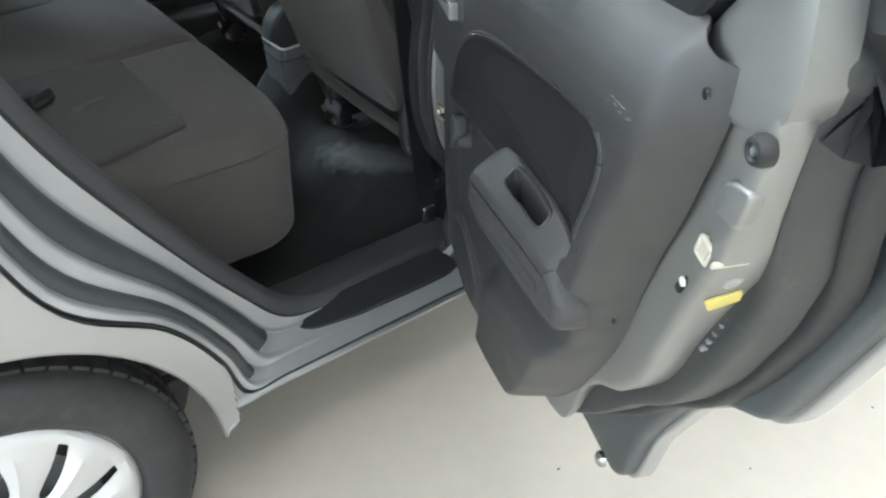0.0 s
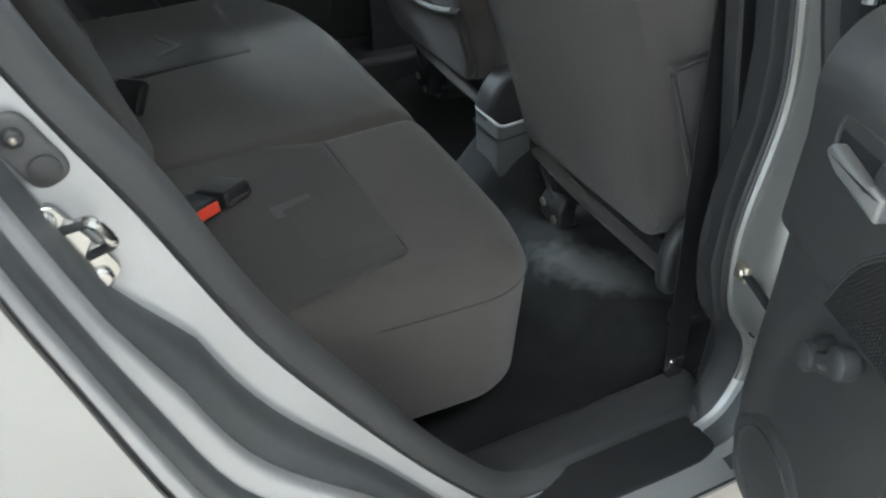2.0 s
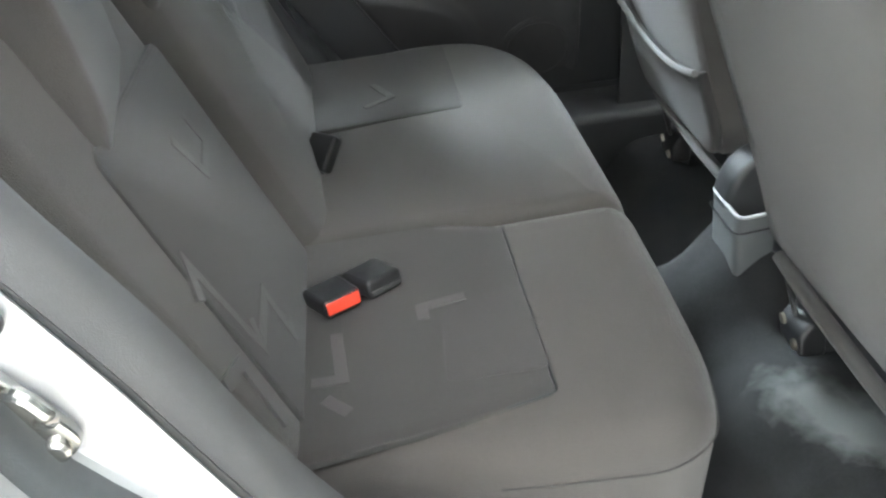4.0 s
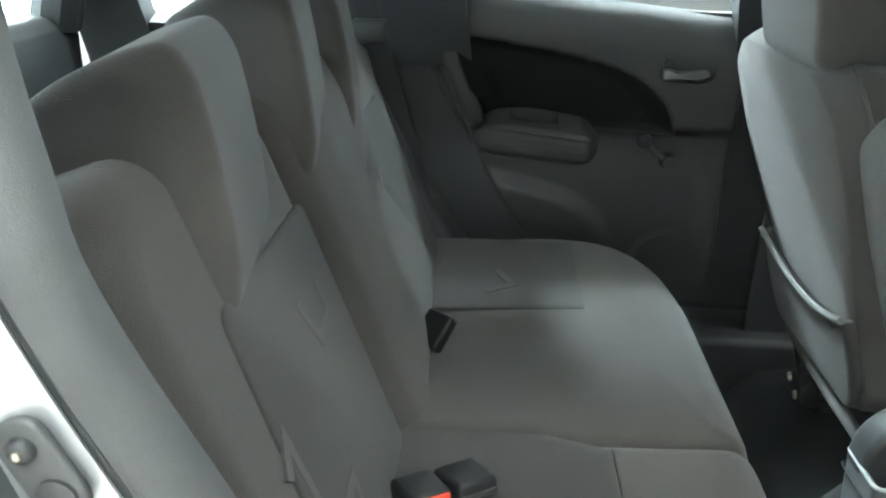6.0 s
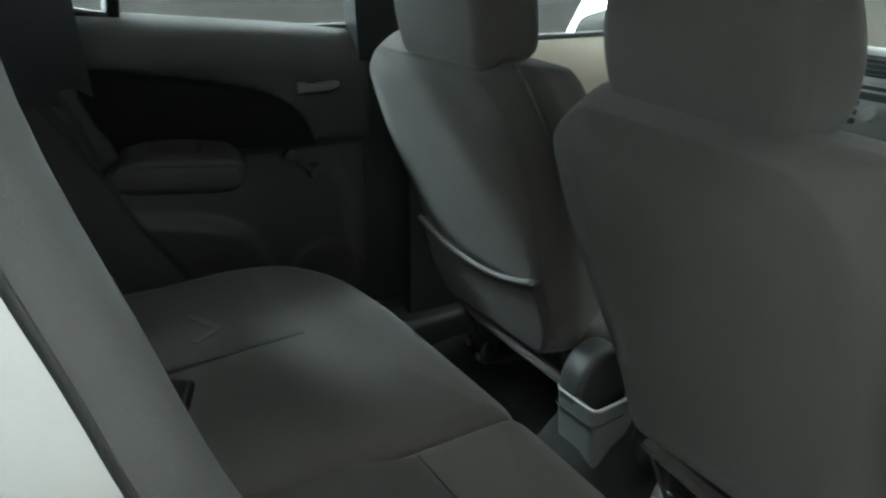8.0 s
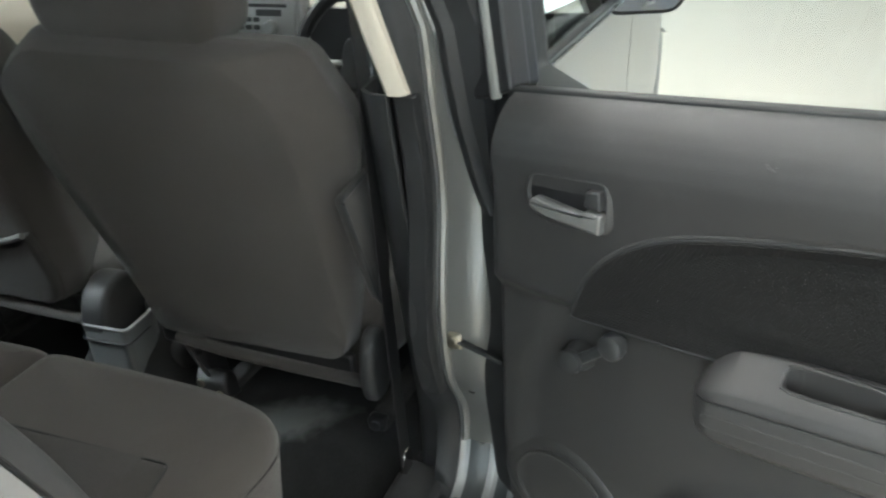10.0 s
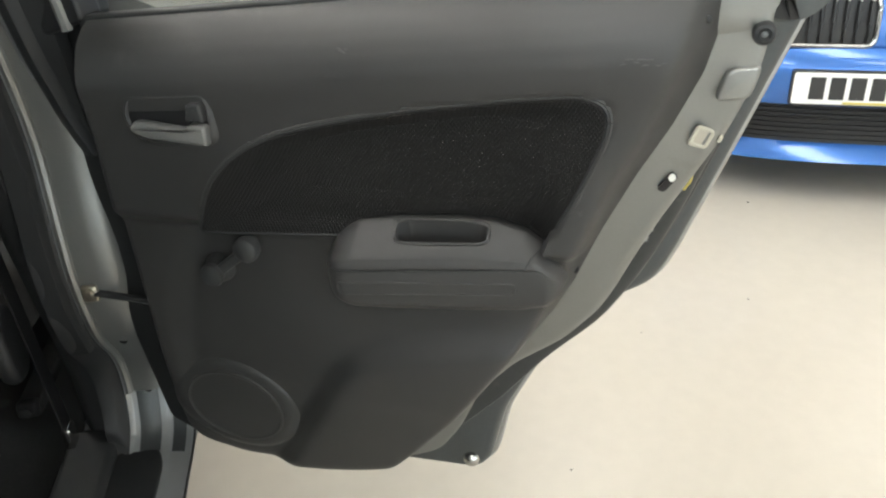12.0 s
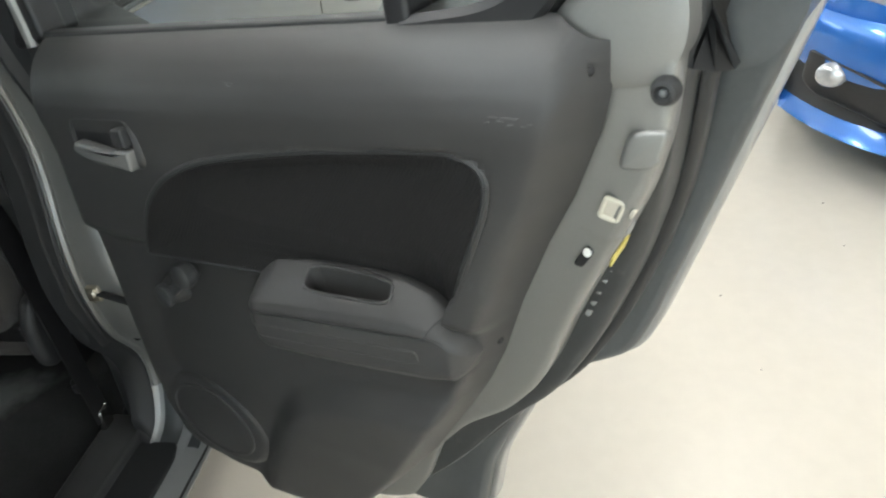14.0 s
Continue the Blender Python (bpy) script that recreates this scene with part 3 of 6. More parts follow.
part("plunger_pin", lathe([(0.0028, 0.0), (0.0025, -0.002), (0.001, -0.003)], lambda u, v, w: Vector((cx - 0.006 + u, cy - 0.008 + w, cz + 0.013 + v)), 10), ZINC, sw)
part("screw_cap", lathe([(0.011, 0.0), (0.011, -0.003), (0.009, -0.004)], lambda u, v, w: Vector((cx + 0.007 + u, cy - 0.0025 + w, cz - 0.014 + v)), 14), TRIM2, sw)

# middle pillar: body-colour outer face with its check strap, dark lower trim, beige upper trim
LINE_UP = [p for p in LINE if p.x > -0.25 and p.y > 0.46]
rows = []
for p in LINE_UP:
    lean = 0.30 * max(p.y - 1.15, 0)
    rows.append([Vector((p.x + dx, yy + lean, p.y)) for dx, yy in ((0.004, 0.0635), (0.0015, 0.062), (0.0, 0.0585), (0.002, 0.055), (0.007, 0.053), (0.007, 0.046), (0.005, 0.028), (0.007, 0.008), (0.014, -0.008), (0.032, -0.018))])
part("middle_pillar", shell(rows, 0.002), JAMB, car, "grey painted middle pillar of the door opening")
bm = bmesh.new()
rows = []
for z in np.linspace(0.36, 1.075, 16):
    lean = -0.13 * max(min((z - 0.5) / 0.55, 1.1), 0)
    rows.append([Vector((0.075 + lean + dx, yy, z)) for dx, yy in ((-0.036, 0.10), (-0.030, 0.125), (-0.012, 0.142), (0.03, 0.150), (0.075, 0.142), (0.09, 0.11))])
part("lower_pillar_trim", shell(rows, 0.005), TRIM2, car, "dark grey plastic lower pillar trim")
rows = []
for z in np.linspace(1.072, 1.46, 8):
    x = -0.068 - 0.22 * (z - 1.07)
    rows.append([Vector((x + dx, yy + 0.24 * (z - 1.08), z)) for dx, yy in ((-0.008, 0.0835), (-0.014, 0.085), (-0.016, 0.088), (-0.016, 0.103), (-0.012, 0.1065), (0.05, 0.112))])
part("upper_pillar_trim", shell(rows, 0.005), BEIGE, car, "beige plastic upper pillar trim")
# head of the lower trim, flat on top, in front of the weatherstrip
rows = []
for z in (0.60, 0.70, 0.80, 0.90, 0.98, 1.04, 1.068, 1.072):
    x = float(np.interp(z, [p.y for p in LINE_UP[::-1]], [p.x for p in LINE_UP[::-1]])) if LINE_UP[0].y > LINE_UP[-1].y else float(np.interp(z, [p.y for p in LINE_UP], [p.x for p in LINE_UP]))
    k = 1.0 if z < 1.07 else 0.6
    rows.append([Vector((x + dx, yy, z)) for dx, yy in ((0.004, 0.0685), (-0.016 * k, 0.0705), (-0.0205 * k, 0.074), (-0.0205 * k, 0.098), (-0.016 * k, 0.1025), (0.03, 0.108))])
part("pillar_trim_edge", shell(rows, 0.003), RUBBER, car, "dark grey plastic pillar trim edge")
# black seal and pressed ridges on the pillar's rear face
rows, ridge = [], []
for p in LINE_UP:
    if p.y < 0.90:
        continue
    e = float(np.interp(p.y, (0.90, 0.93, 0.96, 1.04, 1.14, 1.46), (-0.006, 0.006, 0.016, 0.029, 0.038, 0.042)))
    lean = 0.30 * max(p.y - 1.15, 0)
    rows.append([Vector((p.x + dx, yy + lean, p.y)) for dx, yy in ((0.006, e + 0.002), (-0.001, e), (-0.006, e - 0.004), (-0.0085, e - 0.010), (-0.006, e - 0.016), (-0.002, e - 0.022), (-0.004, -0.012 if e > 0.012 else e - 0.024), (0.010, -0.020 if e > 0.005 else e - 0.028))])
    if p.y > 1.0:
        ridge.append(Vector((p.x + 0.0045, e + 0.006 + lean, p.y)))
part("pillar_seal", shell(rows, 0.003), RUBBER, car, "black rubber seal on the middle pillar")
part("pillar_ridge", tube(ridge, 0.0032, 8), PAINT, car)
ch = part("check_strap", tube([Vector((-0.042, 0.042, 0.710)), Vector((-0.048, 0.010, 0.704)), Vector((-0.056, -0.025, 0.698)), Vector((-0.07, -0.07, 0.69))], 0.007, 6, squash=0.6), RUBBER, car, "steel door check strap")
part("check_bolt", lathe([(0.0065, 0.0), (0.0065, 0.006), (0.004, 0.008)], lambda u, v, w: Vector((-0.046 - w, 0.040 + u, 0.712 + v)), 6), ZINC, ch)
part("check_bracket", block(-0.048, -0.030, 0.030, 0.052, 0.696, 0.722, 0.004), ZINC, ch)
for dz in (0.47, 0.60):
    part("pillar_screw", lathe([(0.007, 0.0), (0.007, 0.003), (0.004, 0.004)], lambda u, v, w, dz=dz: Vector((0.045 - w - (dz > 0.5) * 0.045, 0.03 + u, dz + v)), 8), CHROME, car)

# front of the right-hand side, seen through the door's window
rows = []
for x in np.linspace(0.06, 1.04, 18):
    rows.append([Vector((x, skin_y(0.3, z), z)) for z in (0.40, 0.5, 0.6, 0.7, 0.8, 0.88, 0.94, 0.99, 1.03, 1.06)])
fd = part("front_door", shell(rows, 0.03), PAINT, car, "closed silver front door")
rows = [[Vector((x, skin_y(0.3, z) + 0.022, z)) for z in (1.045, 1.12, 1.20, 1.28, 1.36, 1.43)] for x in np.linspace(0.05, 0.60, 8)]
part("front_glass", shell(rows, 0.004), GLASS, fd, "front door window glass").visible_shadow = False
part("belt_strip", tube([Vector((x, skin_y(0.3, 1.068) - 0.002, 1.068)) for x in np.linspace(0.04, 1.0, 10)], 0.007, 8), RUBBER, fd, "black belt strip under the window")
part("belt_bead", tube([Vector((x, skin_y(0.3, 1.055) - 0.004, 1.054)) for x in np.linspace(0.04, 1.0, 10)], 0.0035, 6), CHROME, fd)
part("window_post", slab([(0.035, 1.06), (0.115, 1.06), (0.045, 1.45), (-0.05, 1.45)], 0.012, 0.034, lambda u, v, w: Vector((u, skin_y(0.3, v) + w, v)), r=0.005), BLACKP, fd, "black window post")
part("window_top", slab([(-0.05, 1.425), (0.60, 1.425), (0.56, 1.465), (-0.05, 1.465)], 0.012, 0.034, lambda u, v, w: Vector((u, skin_y(0.3, v) + w, v)), r=0.005), BLACKP, fd)
part("front_door_handle", tube(curve([(0.16, -0.045, 0.93), (0.19, -0.075, 0.935), (0.28, -0.078, 0.935), (0.32, -0.045, 0.93)], 12), 0.011, 8), PAINT, fd)
part("side_strip", block(0.07, 1.02, -0.052, -0.03, 0.60, 0.64, 0.006), RUBBER, fd)
rows = [[Vector((x, skin_y(0.3, z) + (0.10 * max(x - 1.6, 0) ** 1.5), z - 0.10 * max(x - 1.0, 0) * (z > 0.9))) for z in (0.66, 0.75, 0.84, 0.92, 0.98, 1.02, 1.045)] for x in np.linspace(1.05, 2.15, 20)]
part("front_wing", shell(rows, 0.004), PAINT, car, "silver front wing")
rows = [[Vector((x, YS + 0.02 + (YL - YS - 0.04) * t, 0.94 - 0.12 * (x - 1.05) + 0.05 * math.sin(t * math.pi) - 0.15 * max(x - 1.9, 0))) for t in np.linspace(0, 1, 14)] for x in np.linspace(1.05, 2.15, 8)]
part("bonnet", shell(rows, 0.004), PAINT, car, "silver bonnet")
part("front_bumper", block(2.02, 2.2, YS + 0.03, YL - 0.03, 0.2, 0.82, 0.08, 5), PAINT, car)
part("mirror_arm", tube([Vector((0.80, -0.01, 1.06)), Vector((0.80, -0.06, 1.065)), Vector((0.79, -0.10, 1.085))], 0.025, 10, squash=0.7), BLACKP, car)
mh = part("door_mirror", slab(rnd([(-0.165, 1.050), (-0.02, 1.040), (0.005, 1.09), (-0.01, 1.165), (-0.15, 1.175), (-0.185, 1.12)], 0.03), 0.76, 0.86, front, r=0.01, r0=0.002, seg=4), BLACKP, car, "black door mirror housing")
part("mirror_glass", slab(rnd([(-0.160, 1.057), (-0.026, 1.048), (-0.004, 1.09), (-0.017, 1.157), (-0.147, 1.167), (-0.177, 1.12)], 0.025), 0.757, 0.7605, front, r=0.001), MIRROR, mh)

# roof, windscreen frame, tail and the left-hand side close the shell
rows = [[Vector((x, 0.115 + (2 * YC - 0.23) * t, 1.47 + 0.05 * math.sin(t * math.pi) - 0.06 * max(-0.6 - x, 0) - 0.25 * max(x - 0.45, 0) ** 1.3)) for t in np.linspace(0, 1, 16)] for x in np.linspace(-1.35, 0.72, 12)]
part("roof", shell(rows, 0.02), PAINT, car, "silver roof")
rows2 = [[p - Vector((0, 0, 0.03)) for p in r] for r in rows]
part("headlining", shell(rows2, 0.004), BEIGE, car, "pale roof lining")
for y, s in ((0.135, 1), (2 * YC - 0.135, -1)):
    part("roof_rail", tube([Vector((-1.35, y, 1.42)), Vector((-0.8, y - 0.02 * s, 1.455)), Vector((0.2, y - 0.02 * s, 1.46)), Vector((0.72, y, 1.40)), Vector((1.1, y - 0.08 * s, 1.0))], 0.04, 8), JAMB, car)
part("windscreen", slab([(0.2, 0.0), (1.33, 0.0), (1.40, 0.56), (0.13, 0.56)][::-1], 0.0, 0.005, lambda u, v, w: Vector((1.12 - 0.75 * v + w, u, 1.0 + 0.8 * v)), r=0.001), GLASS, car).visible_shadow = False
# left-hand side: lower skin, pillars
rows = [[Vector((x, 2 * YC - skin_y(0.3, z), z)) for z in (0.36, 0.5, 0.7, 0.9, 1.0, 1.06)] for x in np.linspace(-1.5, 1.05, 20)]
part("side_panel", shell(rows, 0.02), PAINT, car)
part("inner_panel", block(-1.40, 1.0, 1.485, 1.505, 0.26, 1.07, 0.004), TRIM2, car)
rows = [[Vector((x - (z - 1.05) * 0.2, 2 * YC - 0.33 * max(z - 1.04, 0) + 0.0 - 0.02, z)) for z in np.linspace(1.03, 1.46, 6)] for x in (-0.06, 0.05)]
part("middle_pillar", shell(rows, 0.06), BLACKP, car)
far_side = lambda x, z: Vector((x - (z - 1.05) * 0.12, 2 * YC - 0.33 * max(z - 1.04, 0) - 0.02, z))
part("rear_pillar", shell([[far_side(x, z) for z in np.linspace(1.03, 1.46, 6)] for x in (-0.60, -0.80, -0.94)], 0.06), TRIM2, car, "dark grey rear pillar trim")
part("side_window_trim", shell([[far_side(x, z) for z in (1.00, 1.05, 1.095)] for x in (-0.93, -1.1, -1.30)], 0.05), TRIM2, car, "dark grey trim below the side window")
part("tail_pillar", shell([[far_side(x, z) for z in np.linspace(1.00, 1.46, 6)] for x in (-1.27, -1.35, -1.42)], 0.06), TRIM2, car)
part("side_window", shell([[far_side(x, z) for z in np.linspace(1.09, 1.44, 4)] for x in (-0.93, -1.28)], 0.004), DIMMED, car, "small rear side window with darkened glass").visible_shadow = False
rows = [[Vector((x - (z - 1.05) * 0.12, 0.30 * max(z - 1.15, 0) + 0.106, z)) for z in np.linspace(0.62, 1.46, 10)] for x in (-0.86, -0.95, -1.1, -1.42)]
part("rear_pillar", shell(rows, 0.01), TRIM2, car, "dark grey rear pillar trim")
# tail: lower tailgate trim and window opening
part("tailgate", block(-1.50, -1.40, 0.12, 2 * YC - 0.12, 0.5, 1.10, 0.03), TRIM2, car, "dark grey tailgate lining below the rear window")
for y in (0.17, 2 * YC - 0.17):
    part("tail_pillar", tube([Vector((-1.43, y, 1.08)), Vector((-1.33, y + 0.02 * (1 if y < YC else -1), 1.44))], 0.05, 8), TRIM2, car)
part("rear_window", block(-1.425, -1.42, 0.2, 2 * YC - 0.2, 1.09, 1.43, 0.001, 1), GLASS, car).visible_shadow = False
part("tail_shelf", block(-1.40, -0.96, 0.16, 2 * YC - 0.16, 0.86, 0.90, 0.01), TRIM2, car, "dark grey luggage cover")

# underbody and carpet
part("floor_pan", block(-1.45, 1.6, 0.17, 2 * YC - 0.17, 0.262, 0.284, 0.008), RUBBER, car)
rows = []
for x in np.linspace(-0.72, 1.0, 70):
    row = []
    for y in np.linspace(0.155, 2 * YC - 0.155, 52):
        z = 0.292
        hump = 0.115 / (1 + math.exp(-(x + 0.055 - 0.55 * max(0.33 - y, 0) - 0.25 * max(y - 0.50, 0)) / 0.024)) if y < 0.66 else 0.115 / (1 + math.exp(-(x - 0.0) / 0.022))
        z += hump * (1 if x < 0.34 else max(0, 1 - (x - 0.34) / 0.08))
        z += 0.13 * math.exp(-((y - YC) / 0.10) ** 4)
        z += 0.15 / (1 + math.exp((x + 0.46) / 0.02))
        z += 0.004 * noise.noise(Vector((x * 9, y * 9, 1)))
        row.append(Vector((x, y, z)))
    rows.append(row)
part("carpet", shell(rows, 0.006), CARPET, car, "worn black carpet with a raised step under the front seats")

part("sill_trim", block(-0.75, 1.0, 2 * YC - 0.20, 2 * YC - 0.02, 0.26, 0.47, 0.02), TRIM2, car, "dark grey plastic sill trim")
part("sill_trim", block(0.05, 1.0, 0.02, 0.16, 0.345, 0.40, 0.02), TRIM2, car)
part("bulkhead", block(0.96, 1.06, 0.05, 2 * YC - 0.05, 0.25, 1.0, 0.02), CARPET, car)
part("bench_base", block(-0.95, -0.44, 0.17, 2 * YC - 0.17, 0.27, 0.47, 0.03), CARPET, car)

# ---------------------------------------------------------------- doors
EX, EY = -math.cos(SWING), -math.sin(SWING)
NX, NY = -math.sin(SWING), math.cos(SWING)


def open_door(u, v, w):
    """(along the door from its hinge, height, towards the cabin) of the open door."""
    return Vector((HX + u * EX + w * NX, HY + u * EY + w * NY, v))


def shut_door(u, v, w):
    """The same for the shut door on the left-hand side."""
    return Vector((HX + 0.053 - u, 2 * YC - HY - w + 0.055, v + 0.036))


CORNER = [(0.852, 1.150), (0.844, 1.060), (0.826, 1.005), (0.797, 0.945), (0.768, 0.888), (0.745, 0.838), (0.727, 0.793), (0.709, 0.757), (0.668, 0.705), (0.608, 0.656), (0.559, 0.595), (0.529, 0.522), (0.494, 0.466)]
OUTER = [(0.846, 1.150), (0.834, 1.098), (0.825, 1.034), (0.808, 0.966), (0.782, 0.888), (0.744, 0.800), (0.700, 0.727), (0.640, 0.665), (0.575, 0.580), (0.500, 0.500)]
SKIN = [(0.925, 1.16), (0.900, 1.086), (0.838, 0.909), (0.790, 0.775), (0.770, 0.735), (0.702, 0.690), (0.643, 0.623), (0.579, 0.489), (0.556, 0.385), (0.530, 0.358)]


def ease(x):
    x = min(max(x, 0.0), 1.0)
    return x * x * (3 - 2 * x)


INS = rnd([(0.249, 0.852), (0.270, 0.911), (0.311, 0.952), (0.361, 0.978), (0.414, 0.994), (0.476, 1.008), (0.533, 1.019), (0.637, 1.035), (0.690, 1.040), (0.714, 1.030), (0.713, 1.004), (0.695, 0.958), (0.656, 0.872)], [0.006, 0.03, 0.03, 0.03, 0.03, 0.03, 0.03, 0.03, 0.02, 0.018, 0.02, 0.03, 0.006], 3)
INS = [Vector(p[:2]) for p in (INS if area2(INS) > 0 else INS[::-1])]
POCKET = np.array([(p.x, p.y) for p in curve([(0.235, 0.43), (0.275, 0.48), (0.312, 0.545), (0.345, 0.60), (0.376, 0.655), (0.415, 0.692), (0.467, 0.717), (0.56, 0.742), (0.68, 0.765)], 40)])
INS_NP = np.array([(p.x, p.y) for p in INS])
EDGE_V, EDGE_U = (0.44, 0.462, 0.527, 0.595, 0.697, 0.752, 0.799, 0.873, 0.945, 1.0, 1.057, 1.09, 1.13), (0.43, 0.449, 0.505, 0.558, 0.624, 0.657, 0.680, 0.709, 0.742, 0.771, 0.795, 0.803, 0.804)


def line_gap(pts, u, v, closed=False):
    """Distance from (u, v) to a polyline, and on which side of it the point lies."""
    a = pts if closed else pts[:-1]
    b = np.roll(pts, -1, 0) if closed else pts[1:]
    d = b - a
    q = np.array((u, v)) - a
    k = np.clip((q * d).sum(1) / np.maximum((d * d).sum(1), 1e-12), 0, 1)
    off = q - d * k[:, None]
    dist = (off * off).sum(1)
    i = int(dist.argmin())
    return math.sqrt(dist[i]), 1 if d[i, 0] * q[i, 1] - d[i, 1] * q[i, 0] > 0 else -1


def within_insert(u, v):
    a, b = INS_NP, np.roll(INS_NP, -1, 0)
    cross = (a[:, 1] > v) != (b[:, 1] > v)
    x = a[:, 0] + (v - a[:, 1]) / np.where(cross, b[:, 1] - a[:, 1], 1) * (b[:, 0] - a[:, 0])
    return bool((cross & (u < x)).sum() % 2)


def frame_face(v):
    """How far in the steel frame's face stands at height v: it leans out downwards."""
    return 0.0675 - 0.11 * max(1.05 - v, 0.0)


def belt(u):
    """The height of the door's waist, which climbs to the rear."""
    return 1.087 + 0.060 * (u - 0.139) / 0.67


def armrest_span(u):
    """The lower and upper edge of the armrest at u."""
    up = float(np.interp(u, (0.402, 0.407, 0.421, 0.446, 0.508, 0.565, 0.601, 0.634, 0.656, 0.672, 0.680), (0.826, 0.842, 0.865, 0.880, 0.890, 0.894, 0.892, 0.883, 0.868, 0.848, 0.828)))
    low = float(np.interp(u, (0.402, 0.408, 0.420, 0.442, 0.495, 0.563, 0.632, 0.660, 0.674, 0.680), (0.826, 0.795, 0.781, 0.774, 0.776, 0.781, 0.788, 0.796, 0.811, 0.828)))
    return low, up


def dish_drop(u, v):
    """How far the fabric insert sinks towards the armrest."""
    return 0.014 * ease((0.925 - v) / 0.07) * ease((u - 0.25) / 0.12) + 0.022 * ease((0.915 - v) / 0.03) * ease((u - 0.39) / 0.03) * ease((0.665 - u) / 0.02)


def trim_height(u, v):
    """How far the trim panel's surface stands out at (u, v): a rounded shoulder, a flat face, a recess below with a bulging map pocket, and a wall sloping down to the rear edge."""
    dz = v - belt(u)
    face = float(np.interp(-dz, (-0.001, 0.002, 0.009, 0.019, 0.033, 0.049, 0.066, 0.082, 0.096, 0.125), (0.070, 0.079, 0.0885, 0.0975, 0.106, 0.112, 0.1148, 0.1138, 0.1112, 0.1085)))
    low = float(np.interp(v, (0.43, 0.50, 0.56, 0.62, 0.70, 0.80, 0.86), (0.058, 0.066, 0.074, 0.081, 0.084, 0.086, 0.088)))
    keep = 1 - ease((u - 0.140 - 0.05 * ease((v - 0.70) / 0.15)) / 0.050)
    gap, way = line_gap(POCKET, u, v)
    if way < 0:
        low += 0.018 * ease((gap + 0.003) / 0.040) * (1 - 0.5 * ease((gap - 0.03) / 0.15))
    low += 0.007 * keep
    base = low + (face - low) * ease((v - 0.846) / 0.022)
    if within_insert(u, v):
        base = min(base, 0.104 - dish_drop(u, v) - 0.032 * ease(line_gap(INS_NP, u, v, True)[0] / 0.022))
    # the seat of the armrest
    if 0.404 < u < 0.662:
        under, over = armrest_span(u)
        base = min(base, 0.120 - 0.042 * ease((over - v + 0.002) / 0.012) * ease((v - under + 0.002) / 0.012))
    edge = float(np.interp(v, EDGE_V, EDGE_U))
    x = max(edge - u, 0.0) / float(np.interp(v, (0.5, 0.80, 0.90, 0.954, 1.1), (0.017, 0.017, 0.020, 0.026, 0.028)))
    foot = frame_face(v) + 0.001
    base = foot + max(base - foot, 0.003) * (x / (1 + x ** 7) ** (1 / 7))
    left = (u - 0.121) / 0.012
    return base - 0.03 * (1 - math.sqrt(max(1 - (1 - min(max(left, 0), 1)) ** 2, 0)))


def armrest_point(u, dv, w):
    """The armrest's outline seen from the cabin, rounded off at both ends and thinner to the rear."""
    low, up = armrest_span(u)
    crease = min(max(0.8405 + 0.08 * (u - 0.54), low + 0.3 * (up - low)), up - 0.3 * (up - low))
    v = crease + (up - crease) * (dv - 0.004) / 0.046 if dv > 0.004 else crease - (crease - low) * (0.004 - dv) / 0.079
    a, b = min(max((u - 0.402) / 0.036, 0), 1), min(max((0.680 - u) / 0.022, 0), 1)
    k = math.sqrt(max(1 - (1 - a) ** 2, 0) * max(1 - (1 - b) ** 2, 0))
    out = (0.050 - 0.020 * min(max((u - 0.41) / 0.25, 0), 1)) / 0.049
    return v, 0.080 + (w - 0.080) * out * k


